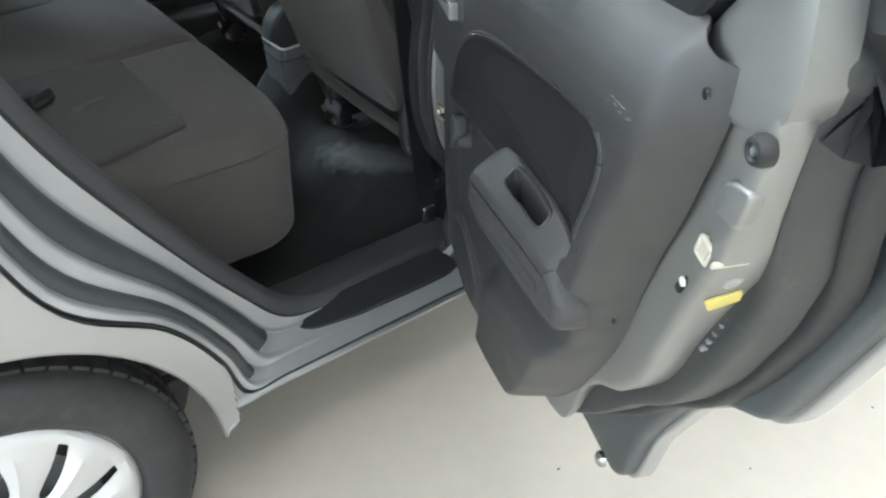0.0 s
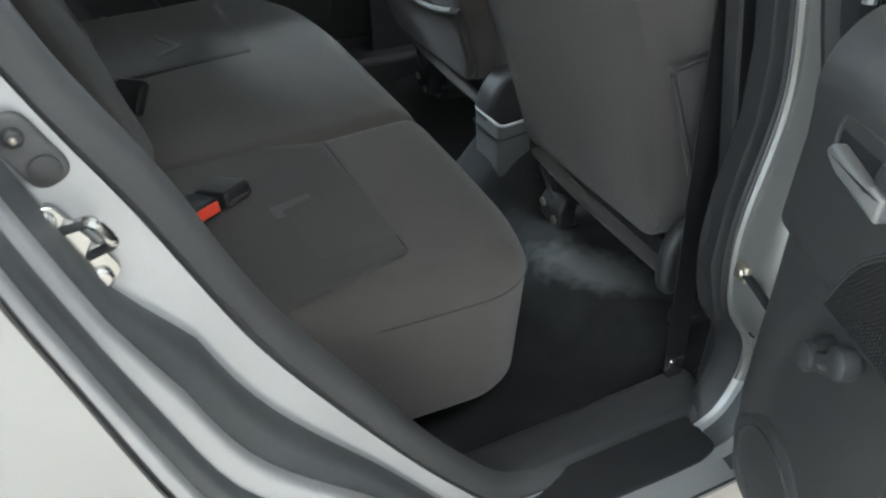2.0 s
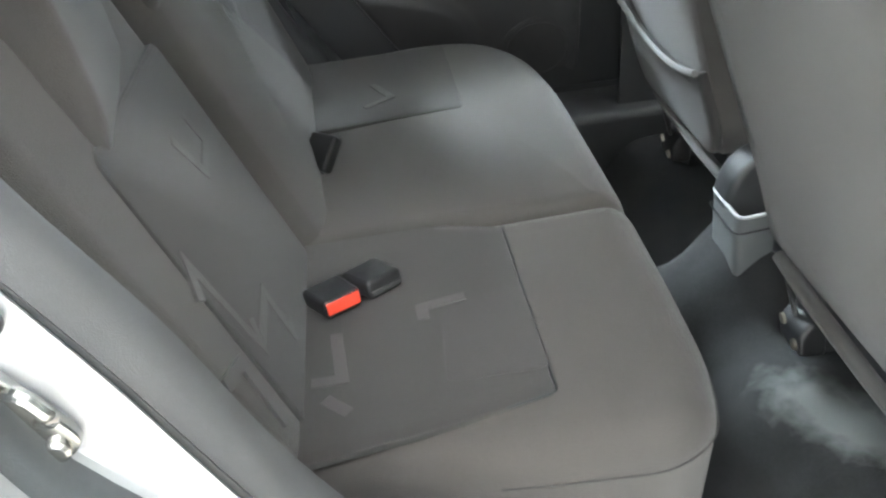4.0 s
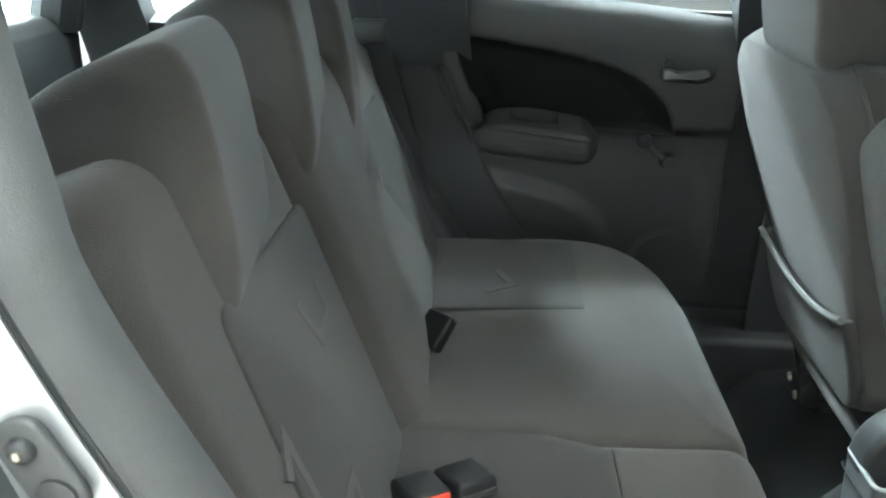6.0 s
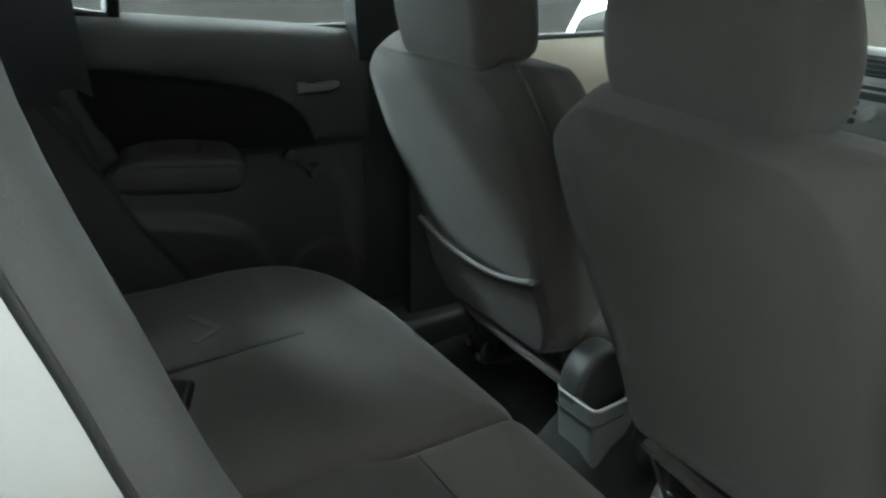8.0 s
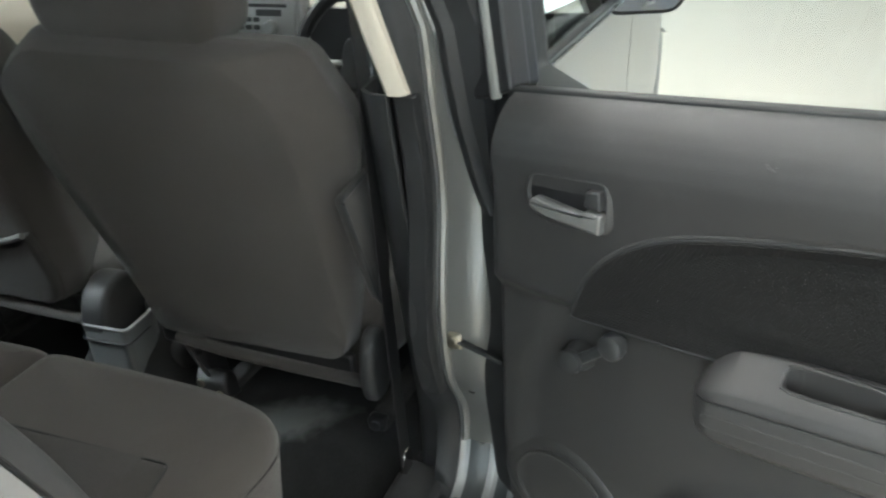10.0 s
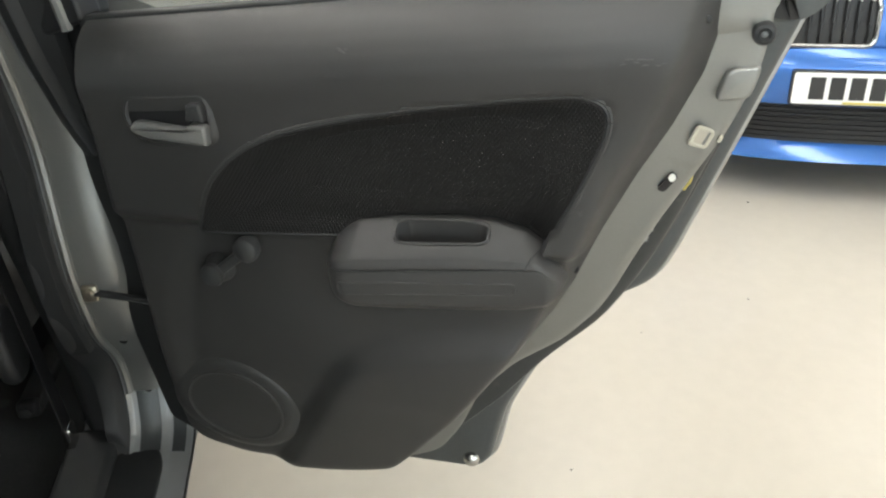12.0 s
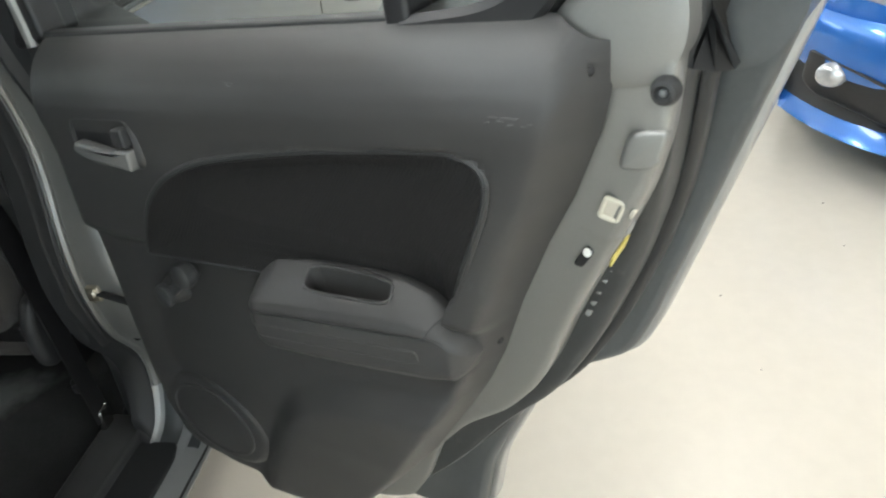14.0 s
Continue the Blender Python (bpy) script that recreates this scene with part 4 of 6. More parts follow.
def rear_door(door, f, full):
    # the trim panel, one moulding within its outline
    bottom = curve([(0.121, 0.515), (0.135, 0.474), (0.170, 0.449), (0.215, 0.440), (0.33, 0.451), (0.40, 0.462), (0.463, 0.480)], 60)
    top = [Vector((0.133 + 0.676 * k / 60, belt(0.133 + 0.676 * k / 60) + 0.001 - 0.022 * ease((k - 55) / 5) ** 2)) for k in range(61)]
    steps = [0, 0.004, 0.009, 0.015, 0.022] + [0.022 + 0.908 * k / 80 for k in range(1, 81)] + [0.93 + 0.07 * k / 18 for k in range(1, 19)]
    ups = [0, 0.006, 0.014, 0.024] + [0.024 + 0.826 * k / 76 for k in range(1, 77)] + [0.85 + 0.15 * k / 20 for k in range(1, 21)]
    at = lambda pts, s: pts[min(int(s * (len(pts) - 1)), len(pts) - 2)].lerp(pts[min(int(s * (len(pts) - 1)), len(pts) - 2) + 1], s * (len(pts) - 1) - min(int(s * (len(pts) - 1)), len(pts) - 2))
    vl, vr = (bottom[0].y, top[0].y), (bottom[-1].y, top[-1].y)
    rows = []
    for q in ups:
        row = []
        z0, z1 = vl[0] + (vl[1] - vl[0]) * q, vr[0] + (vr[1] - vr[0]) * q
        l = Vector((float(np.interp(z0, (0.5, 0.55, 0.95, 1.05, 1.09), (0.121, 0.119, 0.119, 0.131, 0.133))), z0))
        r = Vector((float(np.interp(z1, EDGE_V, EDGE_U)), z1))
        for s in steps:
            b_, t_ = at(bottom, s), at(top, s)
            p = l.lerp(r, s) + b_.lerp(t_, q) - bottom[0].lerp(bottom[-1], s).lerp(top[0].lerp(top[-1], s), q)
            w = trim_height(p.x, p.y)
            if q < 0.03:
                w -= 0.016 * (1 - math.sqrt(max(1 - (1 - q / 0.03) ** 2, 0)))
            row.append(f(p.x, p.y, w))
        rows.append(row)
    trim = part("trim_panel", shell(rows, 0.003), TRIM, door, "grainy dark grey plastic door trim panel, lightly scuffed", angle=60)
    part("belt_seal", slab([(0.12, belt(0.12) - 0.008), (0.62, belt(0.62) - 0.008), (0.62, belt(0.62) + 0.005), (0.12, belt(0.12) + 0.005)], 0.052, 0.073, f, r=0.004), RUBBER, door, "black rubber window seal")
    # dished fabric insert with its groove and lip
    dish = lambda u, v, w: f(u, v, w - dish_drop(u, v))
    part("fabric_insert", slab(INS, 0.100, 0.1110, dish, r=0.0025, r0=0, crown=-0.022, crown_rings=9), INSERT, trim, "black textured mesh fabric insert")
    ring = inset(INS, -0.0012)
    part("insert_groove", tube([dish(p.x, p.y, 0.1092) for p in ring + ring[:1]], 0.0022, 6), RUBBER, trim)
    ring = inset(INS, -0.0042)
    part("insert_lip", tube([dish(p.x, p.y, 0.1085) for p in ring if p.y > 0.875], 0.0022, 6), TRIM, trim)
    # armrest with its pull cup
    section = curve([(0.050, 0.080), (0.0500, 0.090), (0.046, 0.099), (0.022, 0.1245), (0.014, 0.1300), (0.0075, 0.1322), (0.0040, 0.1306), (0.0005, 0.1322), (-0.022, 0.1330), (-0.048, 0.1310), (-0.060, 0.126), (-0.069, 0.115), (-0.074, 0.098), (-0.075, 0.078)], 110)
    rows = []
    for t in np.linspace(0, 1, 120):
        u = 0.402 + 0.278 * (0.5 - 0.5 * math.cos(math.pi * t)) * 0.35 + 0.278 * t * 0.65
        row = []
        for p in section:
            v, w = armrest_point(u, p.x, p.y)
            du, dv = (u - 0.5445) / 0.0515, (p.y - 0.1055) / 0.0102
            hole = max(0.0, min(1.0, (1.0 - (abs(du) ** 6 + abs(dv) ** 4)) * 5.0)) if p.x > 0.012 else 0.0
            row.append(f(u, v - 0.050 * hole, w - 0.004 * hole))
        rows.append(row)
    ar = part("armrest", shell(rows, 0.003), TRIM, door, "moulded grey plastic armrest with a pull cup")
    on_arm = lambda u, dv, lift: f(u, armrest_point(u, dv, 0.0)[0], armrest_point(u, dv, float(np.interp(-dv, (-0.046, -0.022, -0.014, -0.0075, 0.022, 0.048, 0.060), (0.099, 0.1245, 0.130, 0.1322, 0.133, 0.131, 0.126))))[1] + lift)
    rim = [on_arm(0.5445 + 0.0520 * math.copysign(abs(math.cos(q)) ** 0.45, math.cos(q)), 0.0390 + 0.0098 * math.copysign(abs(math.sin(q)) ** 0.5, math.sin(q)), 0.0008) for q in np.linspace(0, math.tau, 44)]
    part("cup_rim", tube(rim, 0.0018, 6), TRIM, ar)
    # dark sheet added in the pull cup to imitate the shade at its bottom
    liner = rnd([(0.496, 0.0965), (0.593, 0.0965), (0.593, 0.1135), (0.496, 0.1135)], 0.0075, 4)
    part("cup_shade", slab(liner, 0.0, 0.020, lambda u, v, w: f(u, armrest_point(u, 0.034, 0.0)[0] - 0.048 + w, 0.080 + (v - 0.080) * (0.050 - 0.020 * min(max((u - 0.41) / 0.25, 0), 1)) / 0.049 - 0.002), r=0.003), TYRE, ar)
    part("lower_rib", tube([on_arm(u, dv, 0.0) for u, dv in rnd([(0.428, -0.014), (0.628, -0.016), (0.628, -0.034), (0.428, -0.036)], 0.007, 4)] + [on_arm(0.428, -0.022, 0.0)], 0.0011, 6), TRIM, ar)
    part("end_seam", tube([on_arm(u, 0.0042, 0.0) for u in np.linspace(0.418, 0.632, 20)] + [on_arm(0.638 + 0.014 * q, 0.006 + 0.036 * q ** 0.8, 0.0002) for q in np.linspace(0.0, 1.0, 10)], 0.0009, 5), RUBBER, ar)
    # loudspeaker on its raised boss
    boss = lambda u, v, w: f(0.222 + u * 0.95, 0.556 + v * 0.84, trim_height(0.222 + u * 0.7, 0.556 + v * 0.6) + w)
    part("speaker_boss", lathe([(0.104, -0.006), (0.100, 0.001), (0.093, 0.0045), (0.085, 0.0065), (0.079, 0.0062), (0.02, 0.006)], boss, 44), TRIM, trim)
    part("loudspeaker", lathe([(0.078, 0.004), (0.077, 0.008), (0.0745, 0.0090), (0.072, 0.0078), (0.070, 0.0076), (0.05, 0.0085), (0.02, 0.0092), (0.001, 0.0094)], boss, 44), TRIM, door, "round loudspeaker grille in grey plastic")
    # window winder
    wd = part("window_winder", lathe([(0.021, 0), (0.020, 0.010), (0.015, 0.022), (0.0165, 0.026), (0.015, 0.031), (0.008, 0.033)], lambda u, v, w: f(0.251 + u * 0.95, 0.791 + v * 0.95, 0.082 + w), 20), TRIM2, door, "grey plastic window winder")
    part("crank_arm", slab(rnd([(0.245, 0.793), (0.255, 0.783), (0.315, 0.832), (0.307, 0.842)], 0.006), 0.100, 0.108, f, r=0.003), TRIM2, wd)
    part("knob", lathe([(0.010, 0), (0.0105, 0.006), (0.0145, 0.010), (0.016, 0.018), (0.015, 0.029), (0.011, 0.033)], lambda u, v, w: f(0.310 + u, 0.838 + v, 0.100 + w * 0.75), 18), TRIM2, wd)
    # inner handle in its bezel
    bez = rnd([(0.182, 0.990), (0.190, 1.016), (0.290, 1.024), (0.295, 1.008), (0.294, 0.967), (0.212, 0.961), (0.190, 0.971)], 0.014, 4)
    bez = [Vector(p[:2]) for p in (bez if area2(bez) > 0 else bez[::-1])]
    hd = part("inner_handle", loft([[f(p.x, p.y, w) for p in inset(bez, d)] for d, w in ((-0.004, 0.1085), (0.0, 0.1135), (0.003, 0.1145), (0.0055, 0.1125), (0.006, 0.104))], closed=True), TRIM, door, "satin silver inner door handle in a dark recess")
    part("recess", slab(inset(bez, 0.0045), 0.1085, 0.1115, f, r=0.0005), BLACKP, hd)
    part("lever", slab(rnd([(0.194, 0.979), (0.215, 0.971), (0.290, 0.967), (0.291, 0.990), (0.272, 0.991), (0.264, 0.985), (0.201, 0.991)], [0.006, 0.006, 0.003, 0.003, 0.004, 0.006, 0.006]), 0.110, 0.1245, f, r=0.004), LEVER, hd, "satin silver lever")
    part("lock_tab", slab(rnd([(0.268, 0.994), (0.290, 0.993), (0.288, 1.015), (0.271, 1.013)], 0.003), 0.110, 0.123, f, r=0.003), TRIM2, hd)
    if full:
        rs = random.Random(3)
        marks = [(0.454 + rs.uniform(-0.006, 0.006), 1.076 + rs.uniform(-0.003, 0.003), rs.uniform(-0.3, 0.3), rs.uniform(0.003, 0.008)) for k in range(4)]
        marks += [(0.736 + rs.uniform(-0.026, 0.026), 1.077 + rs.uniform(-0.003, 0.003), rs.uniform(-0.15, 0.25), rs.uniform(0.004, 0.009)) for k in range(9)]
        marks += [(0.688 + rs.uniform(-0.006, 0.006), 0.918 + rs.uniform(-0.003, 0.003), 0.5, rs.uniform(0.003, 0.007)) for k in range(3)]
        for u, v, a, l in marks:
            c, q = math.cos(a), math.sin(a)
            n0 = trim_height(u, v)
            pts = [(u + c * l * x - q * 0.0009 * y, v + q * l * x + c * 0.0009 * y) for x, y in ((-0.5, -0.3), (-0.1, -1), (0.35, -0.6), (0.5, 0.2), (0.1, 0.7), (-0.3, 0.5))]
            part("scuff", slab(pts, n0 - 0.004, n0 + 0.0006, f, r=0.0003, r0=0, seg=1), SCUFF, trim, "pale scuff mark")
        for k in range(3):
            u = 0.500 + 0.007 * k
            part("scuff", slab([(u, 0.9545), (u + 0.004, 0.9540), (u + 0.006, 0.9555), (u + 0.001, 0.9560)], 0.080, 0.0905, f, r=0.0003, r0=0, seg=1), SCUFF, trim, "pale scuff mark")
        part("trim_clip", lathe([(0.005, 0), (0.0045, 0.003), (0.002, 0.004)], lambda u, v, w: f(0.683 + u, 0.824 + v, 0.055 + w), 10), BLACKP, trim)


door = thing("rear_door", (HX + 0.45 * EX, HY + 0.45 * EY, 0.36), "open silver rear car door showing its grey inner trim", "car door")
rear_door(door, open_door, True)
def tapered(u, v, w):
    """The door's end grows thinner towards the top, where the seal comes further in."""
    k = min(max((v - 0.90) / 0.18, 0), 1)
    w -= (0.0675 - frame_face(v)) * min(max((w + 0.002) / 0.07, 0), 1)
    return open_door(u, v, w + 0.043 * k * k * (3 - 2 * k) * min(max((0.068 - w) / 0.07, 0), 1.0))


# steel shell with its end face
body = rnd([(0.63, 1.085), (0.12, 1.046), (0.11, 0.95), (0.11, 0.60), (0.12, 0.50), (0.16, 0.440), (0.42, 0.425)] + CORNER[::-1], [0.01, 0.01, 0.03, 0.05, 0.04, 0.04, 0.04] + [0.02] * 12 + [0.01], 4)
part("door_shell", slab(body, -0.002, 0.068, tapered, r=0.010, r0=0.008, seg=4), JAMB, door, "grey painted steel door frame")
seal_line = rnd([(0.66, 1.060), (0.12, 1.022), (0.11, 0.60), (0.16, 0.445), (0.44, 0.455)] + OUTER[::-1], [0.01, 0.01, 0.05, 0.04, 0.04] + [0.03] * 9 + [0.01], 4)
seal_line = seal_line if area2(seal_line) > 0 else seal_line[::-1]
part("rubber_seal", slab([tuple(p) for p in inset([Vector(p[:2]) for p in seal_line], -0.012)], -0.060, 0.004, tapered, r=0.014, r0=0.006, seg=5), GAP, door, "black rubber seal round the door's edge")
part("seal_lip", slab([tuple(p) for p in inset([Vector(p[:2]) for p in seal_line], -0.022)], -0.074, -0.044, tapered, r=0.008, seg=4), RUBBER, door)
skin_out = rnd([(0.66, 1.072), (-0.005, 1.032), (-0.012, 0.9), (-0.005, 0.6), (0.01, 0.40), (0.03, 0.350), (0.30, 0.345)] + SKIN[::-1], [0.01, 0.01, 0.05, 0.05, 0.04, 0.02, 0.05] + [0.02] * 9 + [0.02], 4)
part("outer_skin", slab(skin_out, -0.118, -0.092, open_door, r=0.004, seg=3), PAINT, door, "silver outer door skin with a hemmed edge")
hem_line = [tuple(p) for p in inset([Vector(p[:2]) for p in (skin_out if area2(skin_out) > 0 else skin_out[::-1])], 0.007)]
# the hem's shade is carried by its dark grey colour
part("hem", slab(hem_line, -0.094, -0.070, open_door, r=0.010, r0=0.0, seg=3), SHADED, door, "shaded grey inner hem of the door")
# black slab added to fill the gap between pillar and trim
part("gap_slab", slab(rnd([(-0.03, 1.20), (0.012, 1.10), (0.036, 1.03), (0.040, 0.96), (0.045, 0.62), (0.07, 0.47), (0.13, 0.44), (0.16, 0.47), (0.16, 1.06), (0.075, 1.09), (0.06, 1.20)], 0.012), -0.07, 0.042, open_door, r=0.012), RUBBER, door, "added black slab along the door's front edge")
# hem bead and lower fixing
part("hem_bolt", lathe([(0.012, 0), (0.012, 0.006), (0.008, 0.010), (0.004, 0.011)], lambda u, v, w: open_door(0.525 + u, 0.405 + v, -0.052 + w), 12), CHROME, door)
# latch, holes, rubber stop, pressed step and label on the end
on_frame = lambda u, v, w: open_door(u, v, frame_face(v) + w)
mouth = rnd([(0.789, 0.983), (0.804, 0.980), (0.811, 0.997), (0.796, 1.001)], 0.003)
lm = part("latch_mouth", tube([on_frame(*p, 0.001) for p in mouth + mouth[:1]], 0.0022, 8), CREAM, door, "cream nylon latch mouth")
part("latch_slot", slab(mouth, -0.006, 0.0008, on_frame, r=0.0004, r0=0), BEIGE, lm)
part("drain_hole", slab(rnd([(0.762, 0.928), (0.770, 0.925), (0.783, 0.945), (0.776, 0.949)], 0.005), -0.006, 0.0012, on_frame, r=0.0006), BLACKP, door)
part("hole_plug", lathe([(0.0038, 0), (0.0034, 0.002), (0.0015, 0.0024)], lambda u, v, w: on_frame(0.7765 + u, 0.9435 + v * 1.2, 0.001 + w), 14), WHITE, door)
stop = part("rubber_stop", lathe([(0.0105, 0), (0.0105, 0.006), (0.0085, 0.0105), (0.006, 0.0112), (0.0045, 0.009), (0.002, 0.0085)], lambda u, v, w: open_door(0.842 + u, 1.094 + v, 0.066 + w), 28), RUBBER, door, "black rubber stop")
part("stop_clip", lathe([(0.003, 0), (0.0025, 0.002), (0.001, 0.0025)], lambda u, v, w: open_door(0.842 + u, 1.094 + v, 0.0745 + w), 12), CUP, stop)
part("pressed_step", slab(rnd([(0.806, 1.028), (0.838, 1.032), (0.846, 1.066), (0.815, 1.060)], 0.010, 5), 0.058, 0.0705, open_door, r=0.004), JAMB, door)
part("upper_plug", lathe([(0.004, 0), (0.0035, 0.0015), (0.0015, 0.002)], lambda u, v, w: open_door(0.793 + u, 1.108 + v, 0.083 + w), 16), BLACKP, door)
seg_a, seg_b = Vector((0.797, 0.945)), Vector((0.844, 1.060))
tdir = (seg_b - seg_a).normalized()


def end_face(u, v, w):
    """On the door's rear end: u up along it, v towards the cabin, w out of it."""
    p = seg_a + tdir * u + Vector((tdir.y, -tdir.x)) * w
    return open_door(p.x, p.y, v)


part("latch_strip", slab(rnd([(0.046, 0.036), (0.053, 0.036), (0.053, 0.066), (0.046, 0.066)], 0.002), 0.0, 0.003, end_face, r=0.001), CREAM, lm)
part("sticker", slab(rnd([(-0.025, 0.039), (-0.014, 0.016), (0.002, 0.021), (-0.008, 0.048)], 0.002), 0.0, 0.0022, end_face, r=0.0004), YELLOW, door, "yellow paper label")
for a, b in ((0.073, 0.041), (0.018, 0.036)):
    part("latch_screw", lathe([(0.008, 0), (0.0075, 0.002), (0.005, 0.003), (0.003, 0.002)], lambda u, v, w, a=a, b=b: end_face(a + u, b + v, w), 18), SATIN, door)
for k in range(5):
    part("sealer_drip", slab(rnd([(-0.112 + 0.015 * k, -0.016 + 0.004 * (k % 2)), (-0.107 + 0.015 * k, -0.018), (-0.107 + 0.015 * k, 0.008 - 0.005 * (k % 3)), (-0.112 + 0.015 * k, 0.011)], 0.002), -0.004, 0.0012, end_face, r=0.001), JAMB, door)
# window frame, glass and quarter light
FR = [((0.070, 1.066), (0.130, 1.086), (0.092, 1.30), (0.075, 1.455), (-0.01, 1.455), (0.020, 1.22)),
      ((0.075, 1.42), (0.70, 1.42), (0.70, 1.46), (0.075, 1.46)),
      ((0.614, 1.108), (0.640, 1.110), (0.634, 1.43), (0.608, 1.43))]

def arc_bar(outer, inner, w0, w1, f):
    """A bent bar between two lines, from w0 to w1."""
    a, b = curve(outer, 28), curve(inner, 28)
    bm = loft([[f(p.x, p.y, w0), f(p.x, p.y, w1 - 0.004), f(*p.lerp(q, 0.15), w1), f(*p.lerp(q, 0.8), w1), f(q.x, q.y, w1 - 0.006), f(q.x, q.y, w0)] for p, q in zip(a, b)], closed=True)
    bm.verts.ensure_lookup_table()
    n = len(bm.verts)
    bm.faces.new([bm.verts[k] for k in range(6)])
    bm.faces.new([bm.verts[n - 6 + k] for k in range(6)])
    return bm


POST_OUT = [(0.630, 1.108), (0.700, 1.117), (0.734, 1.126), (0.757, 1.143), (0.778, 1.172), (0.785, 1.205), (0.765, 1.30), (0.72, 1.46)]
POST_IN = [(0.630, 1.135), (0.682, 1.144), (0.708, 1.151), (0.729, 1.161), (0.748, 1.178), (0.757, 1.205), (0.742, 1.30), (0.695, 1.46)]
for nm, pts in zip(("front_post", "top_rail", "division_bar"), FR):
    part(nm, slab(rnd(pts, 0.008), 0.02, 0.076, open_door, r=0.006), BLACKP, door, "black window frame")
part("rear_post", arc_bar(POST_OUT, POST_IN, 0.02, 0.078, open_door), BLACKP, door, "black window frame")
part("rear_frame", arc_bar([(0.72, 1.085), (0.80, 1.09), (0.843, 1.105), (0.853, 1.16), (0.818, 1.29), (0.76, 1.46)], [(0.70, 1.110), (0.737, 1.124), (0.760, 1.142), (0.786, 1.19), (0.767, 1.30), (0.722, 1.46)], 0.036, 0.070, open_door), JAMB, door, "grey painted window frame end")
part("frame_seal", tube([open_door(u, v, 0.014) for u, v in ((0.850, 1.10), (0.863, 1.17), (0.828, 1.30), (0.768, 1.46))], 0.026, 10), RUBBER, door, "black rubber seal")
# outer frame coloured dark grey to hold its shade
part("frame_outer", arc_bar([(0.72, 1.085), (0.83, 1.085), (0.890, 1.095), (0.915, 1.16), (0.87, 1.30), (0.79, 1.47)], [(0.70, 1.110), (0.737, 1.124), (0.762, 1.142), (0.788, 1.19), (0.769, 1.30), (0.724, 1.47)], -0.094, 0.0, open_door), SHADED, door, "shaded outer window frame")
part("frame_bead", tube([open_door(0.106, 1.075, 0.076), open_door(0.085, 1.20, 0.0765), open_door(0.060, 1.33, 0.073), open_door(0.035, 1.44, 0.07)], 0.0065, 8), JAMB, door)
part("glass_pane", slab([(0.12, 1.075), (0.62, 1.12), (0.615, 1.43), (0.078, 1.43)], 0.04, 0.044, open_door, r=0.0005, seg=1), GLASS, door, "clear door window glass").visible_shadow = False
part("quarter_glass", slab([(0.636, 1.12), (0.69, 1.13), (0.745, 1.152), (0.768, 1.18), (0.772, 1.205), (0.752, 1.30), (0.71, 1.44), (0.636, 1.44)], 0.04, 0.044, open_door, r=0.0005, seg=1), GLASS, door, "clear quarter light glass").visible_shadow = False
for k, (u, v, w, h) in enumerate(((0.545, 1.143, 0.024, 0.0022), (0.552, 1.136, 0.015, 0.0022), (0.585, 1.144, 0.007, 0.004))):
    part("glass_mark", slab([(u, v), (u + w, v + 0.001), (u + w, v + h), (u, v + h)], 0.0442, 0.0448, open_door, r=0.0001, seg=1), ELASTIC, door)

shut = thing("shut_rear_door", (HX - 0.45, 2 * YC - 0.08, 0.36), "closed rear car door with dark grey inner trim", "car door")
rear_door(shut, shut_door, False)
part("door_shell", slab([(0.0, 1.10), (0.0, 0.45), (0.45, 0.45), (0.86, 1.10)], -0.02, 0.075, shut_door, r=0.004), TRIM2, shut)
for nm, pts in zip(("front_post", "top_rail", "division_bar"), FR):
    part(nm, slab(rnd(pts, 0.008), 0.02, 0.076, lambda u, v, w: shut_door(u, v, w + 0.3 * max(v - 1.1, 0)), r=0.006), BLACKP, shut)
part("rear_post", arc_bar(POST_OUT, POST_IN, 0.02, 0.076, lambda u, v, w: shut_door(u, v, w + 0.3 * max(v - 1.1, 0))), BLACKP, shut)
part("glass_pane", slab([(0.06, 1.09), (0.72, 1.13), (0.70, 1.43), (0.06, 1.43)], 0.04, 0.044, lambda u, v, w: shut_door(u, v, w + 0.3 * max(v - 1.1, 0)), r=0.0005, seg=1), GLASS, shut).visible_shadow = False

left = thing("front_door", (0.55, 2 * YC - 0.08, 0.36), "closed front car door with beige and dark grey inner trim", "car door")
rows = [[Vector((x, 2 * YC - 0.14 + 0.03 * (z > 1.06), z)) for z in (0.42, 0.55, 0.7, 0.8, 0.88, 0.95)] for x in np.linspace(0.03, 0.98, 12)]
part("lower_trim", shell(rows, 0.01), TRIM2, left, "dark grey plastic door trim")
rows = [[Vector((x, 2 * YC - d, z)) for z, d in ((0.95, 0.14), (0.99, 0.152), (1.03, 0.152), (1.065, 0.14), (1.085, 0.115))] for x in np.linspace(0.03, 0.98, 12)]
part("upper_trim", shell(rows, 0.006), BEIGE, left, "beige upper door trim")
part("belt_seal", block(0.03, 0.98, 2 * YC - 0.12, 2 * YC - 0.09, 1.075, 1.10, 0.004), RUBBER, left)
part("glass_pane", slab([(0.03, 1.09), (0.98, 1.06), (0.6, 1.43), (0.03, 1.43)], 0, 0.004, lambda u, v, w: Vector((u, 2 * YC - 0.08 + w - 0.33 * (v - 1.09), v)), r=0.0005, seg=1), GLASS, left).visible_shadow = False
part("door_mirror", block(0.76, 0.86, 2 * YC + 0.05, 2 * YC + 0.22, 1.07, 1.19, 0.03), BLACKP, left)

